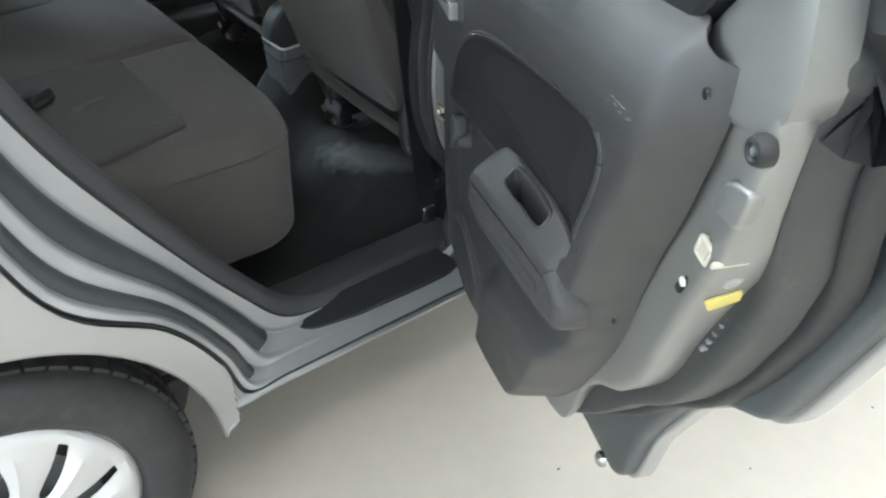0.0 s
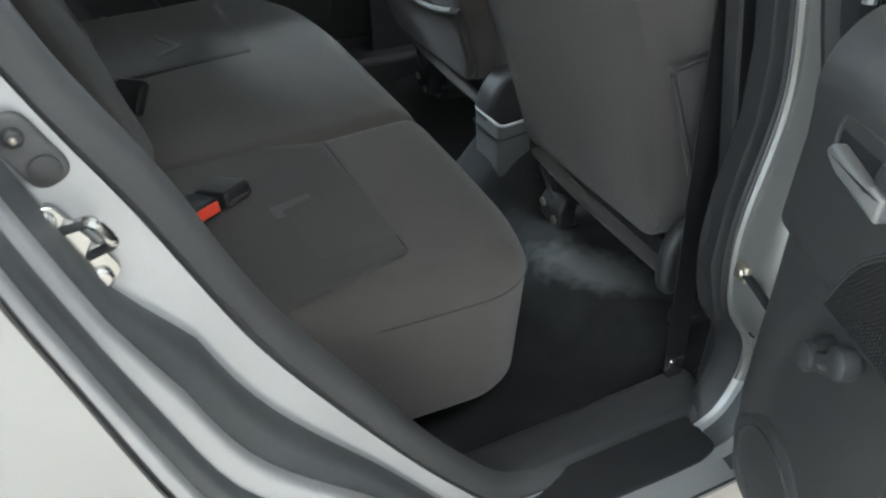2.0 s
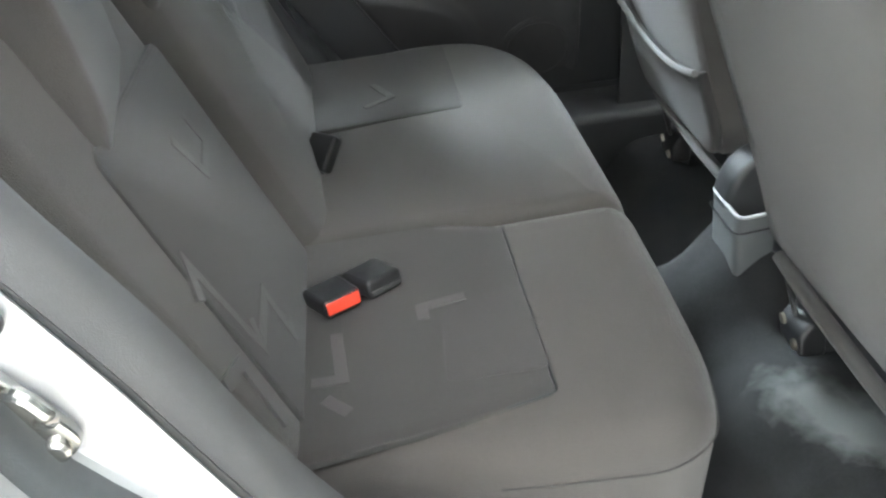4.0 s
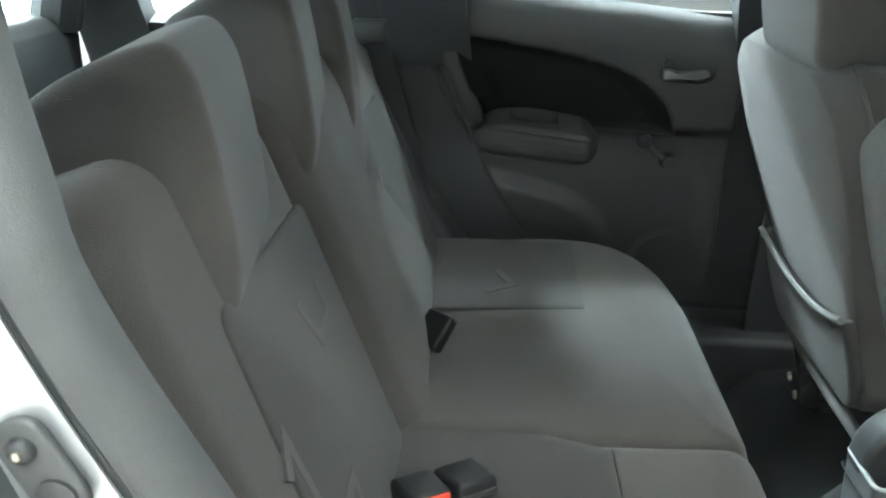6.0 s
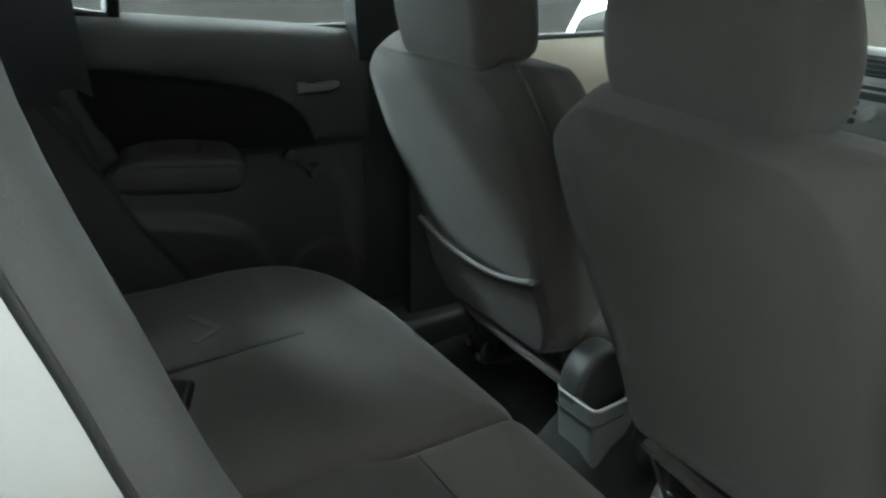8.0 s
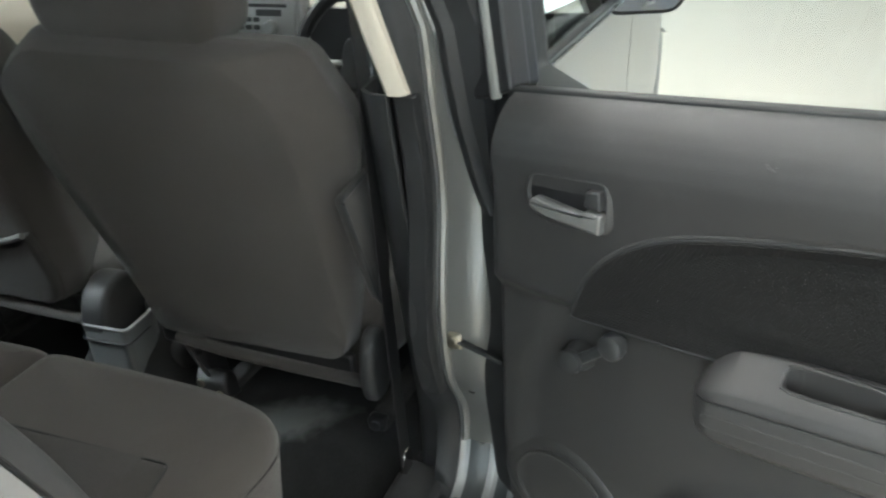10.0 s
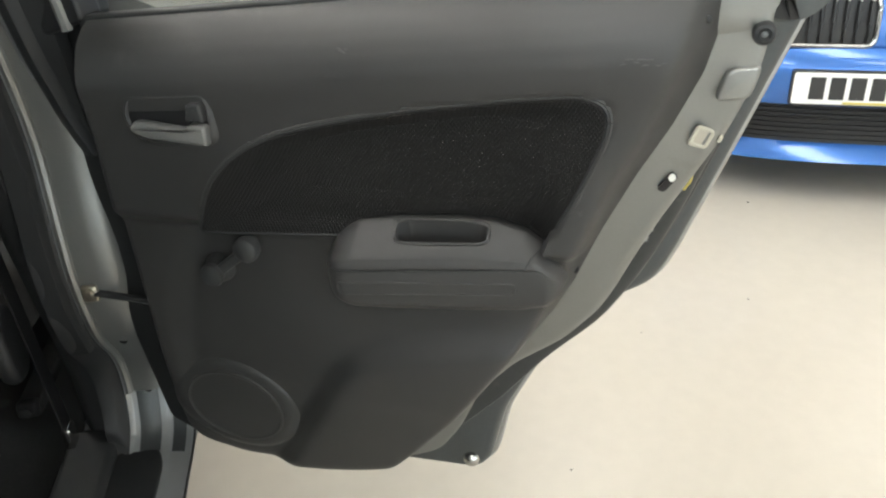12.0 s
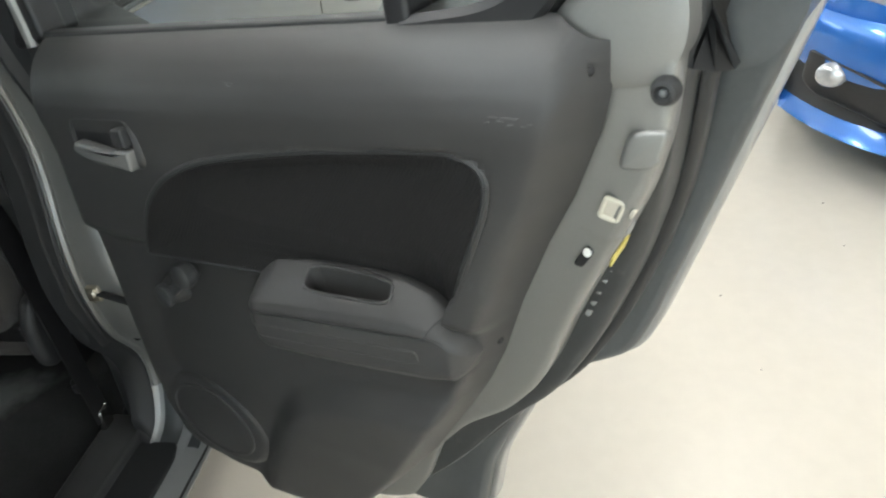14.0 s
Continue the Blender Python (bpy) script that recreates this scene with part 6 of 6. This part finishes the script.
dash = thing("dashboard", (0.85, YC, 0.6), "beige and silver dashboard with radio and air vents", "dashboard")
rows = [[Vector((x, y, z)) for y in np.linspace(0.10, 2 * YC - 0.10, 24)] for x, z in ((0.80, 0.62), (0.77, 0.75), (0.775, 0.88), (0.80, 0.98), (0.79, 1.04), (0.83, 1.075), (0.95, 1.085), (1.12, 1.05))]
part("panel", shell(rows[:5], 0.01), TRIM2, dash, "dark grey plastic dashboard")
part("dash_top", shell(rows[4:], 0.01), BEIGE, dash, "beige plastic dashboard top")
fx = lambda u, v, w: Vector((0.79 - w + (v - 0.95) * 0.12, u, v))
part("stack_panel", slab(rnd([(0.70, 0.72), (0.915, 0.72), (0.925, 1.12), (0.695, 1.12)], 0.03), 0.0, 0.045, fx, r=0.012), SATIN, dash, "silver centre stack")
for y, wd in ((0.818, 0.052),):
    v = part("air_vent", slab(rnd([(y - wd, 1.066), (y + wd, 1.066), (y + wd, 1.108), (y - wd, 1.108)], 0.012), 0.035, 0.05, fx, r=0.004), BLACKP, dash, "black air vent")
    for k in range(4):
        part("slat", slab([(y - wd + 0.004, 1.070 + 0.010 * k), (y + wd - 0.004, 1.070 + 0.010 * k), (y + wd - 0.004, 1.073 + 0.010 * k), (y - wd + 0.004, 1.073 + 0.010 * k)], 0.048, 0.056, fx, r=0.001, seg=1), TRIM2, v)
rd = part("radio", slab(rnd([(0.715, 0.955), (0.885, 0.955), (0.885, 1.058), (0.715, 1.058)], 0.01), 0.04, 0.0505, fx, r=0.003), SATIN, dash, "silver car radio")
part("disc_slot", slab([(0.735, 1.042), (0.87, 1.042), (0.87, 1.050), (0.735, 1.050)], 0.045, 0.0525, fx, r=0.001, seg=1), BLACKP, rd)
part("display", slab([(0.75, 1.022), (0.82, 1.022), (0.82, 1.037), (0.75, 1.037)], 0.045, 0.0525, fx, r=0.001, seg=1), INK, rd)
part("knob", lathe([(0.016, 0), (0.016, 0.014), (0.012, 0.018)], lambda u, v, w: fx(0.778 + u, 0.998 + v, 0.05 + w), 18), SATIN, rd)
for i in range(3):
    for j in range(3):
        part("button", slab(rnd([(0.812 + 0.022 * i, 0.972 + 0.018 * j), (0.827 + 0.022 * i, 0.972 + 0.018 * j), (0.827 + 0.022 * i, 0.983 + 0.018 * j), (0.812 + 0.022 * i, 0.983 + 0.018 * j)], 0.003), 0.048, 0.055, fx, r=0.001, seg=1), TRIM2, rd)
part("driver_vent", lathe([(0.045, 0), (0.045, 0.01), (0.036, 0.012), (0.034, 0.004), (0.001, 0.004)], lambda u, v, w: fx(0.61 + u, 1.085 + v * 0.7, 0.02 + w), 24), BLACKP, dash, "black air vent")
part("instrument_pod", slab(rnd([(0.36, 1.04), (0.54, 1.04), (0.53, 1.13), (0.45, 1.15), (0.37, 1.13)], 0.03), -0.1, 0.06, fx, r=0.02), TRIM2, dash)
wh = thing("steering_wheel", (0.60, 0.45, 0.93), "black steering wheel with silver spokes at the dashboard", "steering wheel")
wm = Matrix.Translation((0.60, 0.45, 0.95)) @ pose(0, 0, 0, 0, -65, 0)
part("wheel_rim", tube([wm @ Vector((0.185 * math.cos(a), 0.185 * math.sin(a), 0)) for a in np.linspace(0, math.tau, 40)], 0.0155, 8), BLACKP, wh)
part("hub", slab(rnd([(-0.06, -0.07), (0.06, -0.07), (0.06, 0.07), (-0.06, 0.07)], 0.03), -0.04, 0.015, lambda u, v, w: wm @ Vector((u, v, w)), r=0.012), TRIM2, wh)
for a in (0, math.pi):
    part("spoke", tube([wm @ Vector((0.05 * math.sin(a), 0.05 * math.cos(a), 0)), wm @ Vector((0.18 * math.sin(a), 0.18 * math.cos(a), 0))], 0.016, 8, squash=0.5), SATIN, wh)
part("column", tube([Vector((0.62, 0.45, 0.94)), Vector((0.80, 0.45, 0.86))], 0.045, 10), TRIM2, wh)
part("stalk", tube([Vector((0.65, 0.43, 0.93)), Vector((0.64, 0.30, 0.95))], 0.008, 8), BLACKP, wh)

# ---------------------------------------------------------------- rear wheel
def road_wheel(parent, x, yo, z, sgn):
    """yo: the tyre's outer face; sgn: the way in to the car."""
    f = lambda u, v, w: Vector((x + u, yo + sgn * w, z + v))
    w = part("wheel", lathe([(0.19, 0.05), (0.195, 0.02), (0.20, 0.165), (0.15, 0.17)], f, 40, cap=False), TYRE, parent, "road wheel with a silver cover")
    prof = [(0.198, 0.022), (0.203, 0.010), (0.215, 0.003), (0.235, -0.001), (0.255, 0.001), (0.272, 0.010), (0.284, 0.024), (0.290, 0.040), (0.2925, 0.060), (0.2935, 0.09), (0.2925, 0.12), (0.284, 0.155), (0.25, 0.168), (0.2, 0.165)]
    part("tyre", lathe(prof, f, 72, cap=False), TYRE, w, "black rubber tyre with worn tread")
    bm = bmesh.new()
    for k in range(60):
        a = k / 60 * math.tau
        da = 0.011
        for w0, w1, r0, r1, sk in ((0.030, 0.056, 0.2885, 0.2965, 0.0), (0.066, 0.10, 0.2935, 0.2975, 0.02)):
            vs = []
            for ww in (w0, w1):
                for rr_ in (r0 - 0.006, r1):
                    for s in (-1, 1):
                        aa = a + s * (0.052 - da) + (sk if ww == w1 else 0)
                        vs.append(bm.verts.new(f((rr_ - (0.004 if ww == w0 and w0 < 0.04 else 0)) * math.cos(aa), (rr_ - (0.004 if ww == w0 and w0 < 0.04 else 0)) * math.sin(aa), ww)))
            for q in ((0, 1, 3, 2), (4, 6, 7, 5), (2, 3, 7, 6), (0, 2, 6, 4), (1, 5, 7, 3)):
                bm.faces.new([vs[i] for i in q])
    part("tread", bm, TYRE, w, smooth=False)
    # wheel cover: ten long slots between broad spokes
    R = [0.025, 0.030, 0.036, 0.055, 0.072, 0.080, 0.083, 0.090, 0.102, 0.118, 0.134, 0.150, 0.164, 0.170, 0.172, 0.178, 0.188, 0.196, 0.199]
    sink = lambda r: float(np.interp(r, (0.0, 0.029, 0.034, 0.05, 0.09, 0.14, 0.18, 0.19, 0.199), (0.005, 0.005, 0.011, 0.0125, 0.010, 0.010, 0.014, 0.017, 0.025)))
    bm = bmesh.new()
    ringv = []
    for r in R:
        leaf = float(np.interp(r, (0.072, 0.080, 0.083, 0.090, 0.102, 0.118, 0.150, 0.170, 0.172, 0.178), (0.002, 0.002, 0.0055, 0.0082, 0.0095, 0.0098, 0.0090, 0.0078, 0.0065, 0.004)))
        row = []
        for k in range(10):
            mid = radians(12 + 36 * k - 8 * (0.172 - r) / 0.08)
            for q in (-radians(18), -radians(11.5), -leaf / r, leaf / r, radians(10) + leaf / r * 0.4):
                dip = 0.0
                if 0.06 < r < 0.196:
                    dip = 0.005 if abs(q) == leaf / r and 0.075 < r < 0.18 else -0.0045 if q == -radians(11.5) else 0.0
                row.append(bm.verts.new(f(r * math.cos(mid + q), r * math.sin(mid + q), sink(r) + dip)))
        ringv.append(row)
    for i, (a, b) in enumerate(zip(ringv, ringv[1:])):
        for k in range(50):
            if k % 5 == 2 and R[i] >= 0.080 and R[i + 1] <= 0.172:
                continue
            j = (k + 1) % 50
            bm.faces.new((a[k], a[j], b[j], b[k]))
    bm.faces.new(ringv[0])
    bmesh.ops.recalc_face_normals(bm, faces=bm.faces)
    bmesh.ops.solidify(bm, geom=bm.faces[:], thickness=0.003)
    part("wheel_cover", bm, COVER, w, "silver plastic wheel cover with slanted slots")
    part("rim_well", lathe([(0.19, 0.045), (0.19, 0.062), (0.150, 0.062), (0.143, 0.034), (0.001, 0.034)], f, 40, cap=False), CUP, w, "dull grey steel rim")
    return w


road_wheel(car, AX, -0.016, AZ, 1)

# ---------------------------------------------------------------- other cars in the showroom
def parked_car(name, label, m, paint, group="parked cars"):
    """A plain hatchback, 3.9 m long, nose towards its own +x; m: its pose."""
    ob = thing(name, (0, 0, 0), label, "car", group)
    W = 0.86
    prof = [(-1.95, 0.30), (-1.98, 0.60), (-1.93, 0.95), (-1.80, 1.02), (-1.50, 1.42), (-0.9, 1.50), (0.0, 1.48), (0.45, 1.38), (1.0, 1.00), (1.55, 0.90), (1.88, 0.76), (1.97, 0.55), (1.95, 0.28), (1.6, 0.20), (-1.6, 0.20)]
    low = curve([(x, min(z, 0.98 if x < 0.9 else z)) for x, z in prof], 90, closed=True)
    rows = []
    for y, s, dz in ((-W + 0.02, 0.94, 0), (-W, 0.97, 0), (-W + 0.03, 0.99, 0.01), (-0.5, 1.0, 0.02), (0.5, 1.0, 0.02), (W - 0.03, 0.99, 0.01), (W, 0.97, 0), (W - 0.02, 0.94, 0)):
        rows.append([Vector((p.x * s, y, 0.55 + (p.y - 0.55) * (0.9 if abs(y) > W - 0.025 else 1) + dz * (p.y > 0.7))) for p in low])
    bm = loft(rows, closed=True)
    for r_, rev in ((0, True), (len(rows) - 1, False)):
        bm.verts.ensure_lookup_table()
        n = len(low)
        vs = [bm.verts[r_ * n + i] for i in range(n)]
        bm.faces.new(vs[::-1] if rev else vs)
    b = part("body", bm, paint, ob)
    roof = rnd([(-1.78, 0.98), (-1.48, 1.42), (-0.9, 1.50), (0.0, 1.48), (0.42, 1.38), (1.02, 0.98)], 0.12, 5)
    rows = []
    for y, k in ((-0.80, 0), (-0.62, 1), (-0.3, 1.0), (0.3, 1.0), (0.62, 1), (0.80, 0)):
        rows.append([Vector((p.x * (1 if k else 1.02), y, 0.97 + (p.y - 0.97) * (1 if k else 0.02))) for p in roof])
    part("cabin", shell(rows, 0.01), INK, ob, "dark tinted windows")
    rows = []
    for y, k in ((-0.63, 0), (-0.55, 1), (0.55, 1), (0.63, 0)):
        rows.append([Vector((x, y, z + 0.012 * k + 0.006)) for x, z in ((-1.48, 1.42), (-1.2, 1.475), (-0.9, 1.50), (-0.4, 1.502), (0.0, 1.482), (0.40, 1.385))])
    part("roof", shell(rows, 0.012), paint, ob)
    for s in (-1, 1):
        for x0, x1 in ((-0.55, -0.48), (0.35, 0.95)):
            part("pillar", tube([Vector((x0 - 0.02, 0.64 * s, 1.46 if x0 < 0 else 1.40)), Vector((x1, 0.81 * s, 0.97))], 0.03, 6), paint, ob)
        part("side_strip", block(-1.0, 1.0, s * (W + 0.004) - 0.01, s * (W + 0.004) + 0.01, 0.52, 0.57, 0.006), RUBBER, ob)
        part("headlamp", slab(rnd([(1.45, 0.80), (1.86, 0.66), (1.88, 0.74), (1.6, 0.88)], 0.03), s * (W - 0.12), s * (W - 0.02), side, r=0.02), LENS, ob)
        for x in (-1.2, 1.22):
            f = lambda u, v, w, x=x, s=s: Vector((x + u, s * (W + 0.012) - s * w, 0.30 + v))
            wl = part("wheel", lathe([(0.21, 0.02), (0.23, 0.0), (0.27, 0.005), (0.295, 0.03), (0.30, 0.1), (0.295, 0.18)], f, 36, cap=False), TYRE, ob)
            bm = bmesh.new()
            lathe([(0.215, 0.02), (0.20, 0.012), (0.19, 0.03)], f, 36, bm=bm, cap=False)
            for k in range(7):
                a = k / 7 * math.tau
                tube([f(0.03 * math.cos(a), 0.03 * math.sin(a), 0.02), f(0.2 * math.cos(a), 0.2 * math.sin(a), 0.022)], 0.02, 6, bm=bm, squash=0.6)
            lathe([(0.05, 0.01), (0.05, 0.03)], f, 16, bm=bm)
            part("alloy_rim", bm, COVER, wl)
            part("wheel_well", lathe([(0.345, -0.001), (0.34, 0.05), (0.001, 0.05)], f, 36, cap=False), INK, ob)
    ob.matrix_basis = m
    return ob


parked_car("silver_hatchback", "parked silver hatchback standing beside the open car", pose(-0.05, 3.25, 0, 0, 0, 180), PAINT)
parked_car("white_hatchback", "parked white hatchback behind the silver car", pose(-4.4, 1.9, 0, 0, 0, 8), WHITEP)
parked_car("grey_hatchback", "parked dark grey hatchback in the showroom", pose(3.6, 3.9, 0, 0, 0, 170), DARKP)

# blue car beside, nose towards the camera
BX, BY = 1.28, -2.02   # middle of its nose
blue = thing("blue_car", (BX + 1.0, BY, 0), "metallic blue car with a slatted grille and fog lamps", "car", "parked cars")
W = 0.88


def nose(y, bulge=1.0):
    t = abs(y) / W
    return BX + 0.42 * t ** 3.2 * bulge


rows = []
for k in range(41):
    y = -W + 2 * W * k / 40
    x = nose(y)
    rows.append([Vector((x + dx, BY + y, z)) for dx, z in ((0.10, 0.205), (0.02, 0.215), (-0.005, 0.225), (0.01, 0.245), (0.045, 0.275))])
part("front_lip", shell(rows, 0.02), BLUE, blue, "blue front lip")
rows = [[Vector((nose(-W + 2 * W * k / 40) + dx, BY - W + 2 * W * k / 40, z)) for dx, z in ((0.05, 0.27), (0.07, 0.32), (0.06, 0.405))] for k in range(41)]
part("lower_intake", shell(rows, 0.01), INK, blue, "black lower air intake")
for k in range(7):
    zz = 0.285 + 0.017 * k
    part("intake_slat", tube([Vector((nose(-0.55 + 1.1 * i / 14) + 0.05, BY - 0.55 + 1.1 * i / 14, zz)) for i in range(15)], 0.004, 5), BLACKP, blue)
rows = [[Vector((nose(-W + 2 * W * k / 40) + dx, BY - W + 2 * W * k / 40, z)) for dx, z in ((0.06, 0.40), (0.012, 0.415), (-0.004, 0.45), (-0.004, 0.53), (0.012, 0.575), (0.035, 0.60))] for k in range(41)]
part("bumper", shell(rows, 0.02), BLUE, blue, "blue painted bumper")
rows = [[Vector((nose(-W + 2 * W * k / 40) + dx, BY - W + 2 * W * k / 40, z)) for dx, z in ((0.055, 0.59), (0.06, 0.66), (0.07, 0.72), (0.10, 0.77), (0.25, 0.83), (0.6, 0.90), (1.1, 0.97), (1.5, 1.0))] for k in range(41)]
part("bonnet", shell(rows, 0.02), BLUE, blue, "blue bonnet")
for s in (-1, 1):
    kid = rnd([(BY + s * 0.03, 0.605), (BY + s * 0.30, 0.605), (BY + s * 0.335, 0.655), (BY + s * 0.32, 0.735), (BY + s * 0.28, 0.765), (BY + s * 0.05, 0.765), (BY + s * 0.03, 0.73)], 0.03, 5)
    fb = lambda u, v, w: Vector((BX + 0.05 - w + 0.12 * (v - 0.60), u, v))
    g = part("grille", slab(kid, -0.02, 0.012, fb, r=0.01), BLACKP, blue, "black slatted grille in a bright frame")
    part("grille_frame", tube([fb(p.x, p.y, 0.012) for p in kid] + [fb(kid[0].x, kid[0].y, 0.012)], 0.009, 8), CHROME, g)
    for k in range(8):
        yy = BY + s * (0.055 + 0.035 * k)
        part("grille_bar", tube([fb(yy, 0.612, 0.016), fb(yy, 0.68, 0.026), fb(yy, 0.757, 0.016)], 0.006, 6), BLACKP, g)
        part("bar_cap", tube([fb(yy, 0.742, 0.021), fb(yy, 0.757, 0.018)], 0.0068, 6), CHROME, g)
    # fog lamp in its black pocket
    y0, y1 = BY + s * 0.44, BY + s * 0.80
    pocket = rnd([(y0, 0.30), (BY + s * 0.76, 0.345), (y1, 0.37), (BY + s * 0.78, 0.478), (BY + s * 0.60, 0.455), (y0, 0.41)], 0.02, 4)
    fp = lambda u, v, w: Vector((nose(u - BY) + 0.03 - w, u, v))
    pc = part("fog_pocket", slab(pocket, -0.05, 0.045, fp, r=0.006), BLACKP, blue, "black fog lamp pocket")
    part("fog_lamp", lathe([(0.048, 0), (0.046, 0.010), (0.036, 0.020), (0.018, 0.026), (0.001, 0.027)], lambda u, v, w: Vector((nose(s * 0.70) + 0.0 - w * 1.0 - 0.012, BY + s * 0.70 + u, 0.425 + v * 0.85)), 24), LENS, pc, "round clear fog lamp")
    part("headlamp", slab(rnd([(BY + s * 0.40, 0.62), (BY + s * 0.80, 0.66), (BY + s * 0.84, 0.78), (BY + s * 0.45, 0.74)], 0.03), -0.04, 0.03, lambda u, v, w: Vector((nose(u - BY) + 0.05 - w, u, v)), r=0.02), LENS, blue, "clear headlamp")
part("tow_cap", slab(rnd([(BY + 0.355, 0.475), (BY + 0.40, 0.475), (BY + 0.40, 0.52), (BY + 0.355, 0.52)], 0.006), -0.005, 0.007, lambda u, v, w: Vector((nose(u - BY) - w, u, v)), r=0.002), BLUE, blue)
fpn = lambda u, v, w: Vector((BX - 0.012 - w, u, v))
np_ = part("number_plate", slab(rnd([(BY - 0.262, 0.425), (BY + 0.262, 0.425), (BY + 0.262, 0.54), (BY - 0.262, 0.54)], 0.012), -0.012, 0.004, fpn, r=0.003), INK, blue, "white number plate in a dark frame")
part("plate_face", slab(rnd([(BY - 0.255, 0.431), (BY + 0.255, 0.431), (BY + 0.255, 0.534), (BY - 0.255, 0.534)], 0.010), 0.002, 0.0055, fpn, r=0.001), WHITE, np_)
for k in range(7):
    yy = BY + 0.205 - 0.06 * k - (0.025 if k > 3 else 0)
    part("plate_bar", slab([(yy - 0.045, 0.447), (yy, 0.447), (yy, 0.520), (yy - 0.045, 0.520)], 0.004, 0.0068, fpn, r=0.0003, seg=1), INK, np_)
part("plate_strip", slab([(BY - 0.10, 0.4325), (BY + 0.10, 0.4325), (BY + 0.10, 0.4405), (BY - 0.10, 0.4405)], 0.004, 0.0066, fpn, r=0.0003, seg=1), YELLOW, np_)
# the rest of the blue car
for s in (-1, 1):
    rows = [[Vector((x, BY + s * (W - 0.01 * (z > 0.8)), z)) for z in (0.25, 0.45, 0.65, 0.85, 0.97)] for x in (BX + 0.42, BX + 1.0, BX + 2.0, BX + 3.0, BX + 3.9)]
    part("side_panel", shell(rows, 0.02), BLUE, blue)
    for x in (BX + 0.80, BX + 3.3):
        f = lambda u, v, w, x=x, s=s: Vector((x + u, BY + s * (W + 0.015) - s * w, 0.376 + v))
        wl = part("wheel", lathe([(0.22, 0.02), (0.24, 0.0), (0.28, 0.005), (0.305, 0.03), (0.31, 0.1), (0.305, 0.2)], f, 36, cap=False), TYRE, blue)
        part("alloy_rim", lathe([(0.225, 0.02), (0.19, 0.03), (0.10, 0.04), (0.04, 0.02), (0.001, 0.02)], f, 30, cap=False), COVER, wl)
rows = [[Vector((x, BY + y, z - 0.35 * max(abs(y) - 0.5, 0))) for y in np.linspace(-0.82, 0.82, 14)] for x, z in ((BX + 1.45, 1.0), (BX + 2.1, 1.40), (BX + 3.0, 1.44), (BX + 3.6, 1.30), (BX + 3.95, 1.0))]
part("cabin", shell(rows, 0.02), INK, blue, "dark glasshouse")
part("underside", block(BX + 0.5, BX + 3.9, BY - 0.8, BY + 0.8, 0.18, 0.3, 0.03), INK, blue)
part("tail_panel", block(BX + 3.85, BX + 4.0, BY - 0.84, BY + 0.84, 0.25, 1.0, 0.05), BLUE, blue)
# it stands askew to the silver car
blue.matrix_basis = Matrix.Translation((1.195, -2.012, -0.066)) @ Matrix.Rotation(radians(-21.8), 4, "Z") @ Matrix.Translation((-BX, -BY, 0)) @ blue.matrix_basis
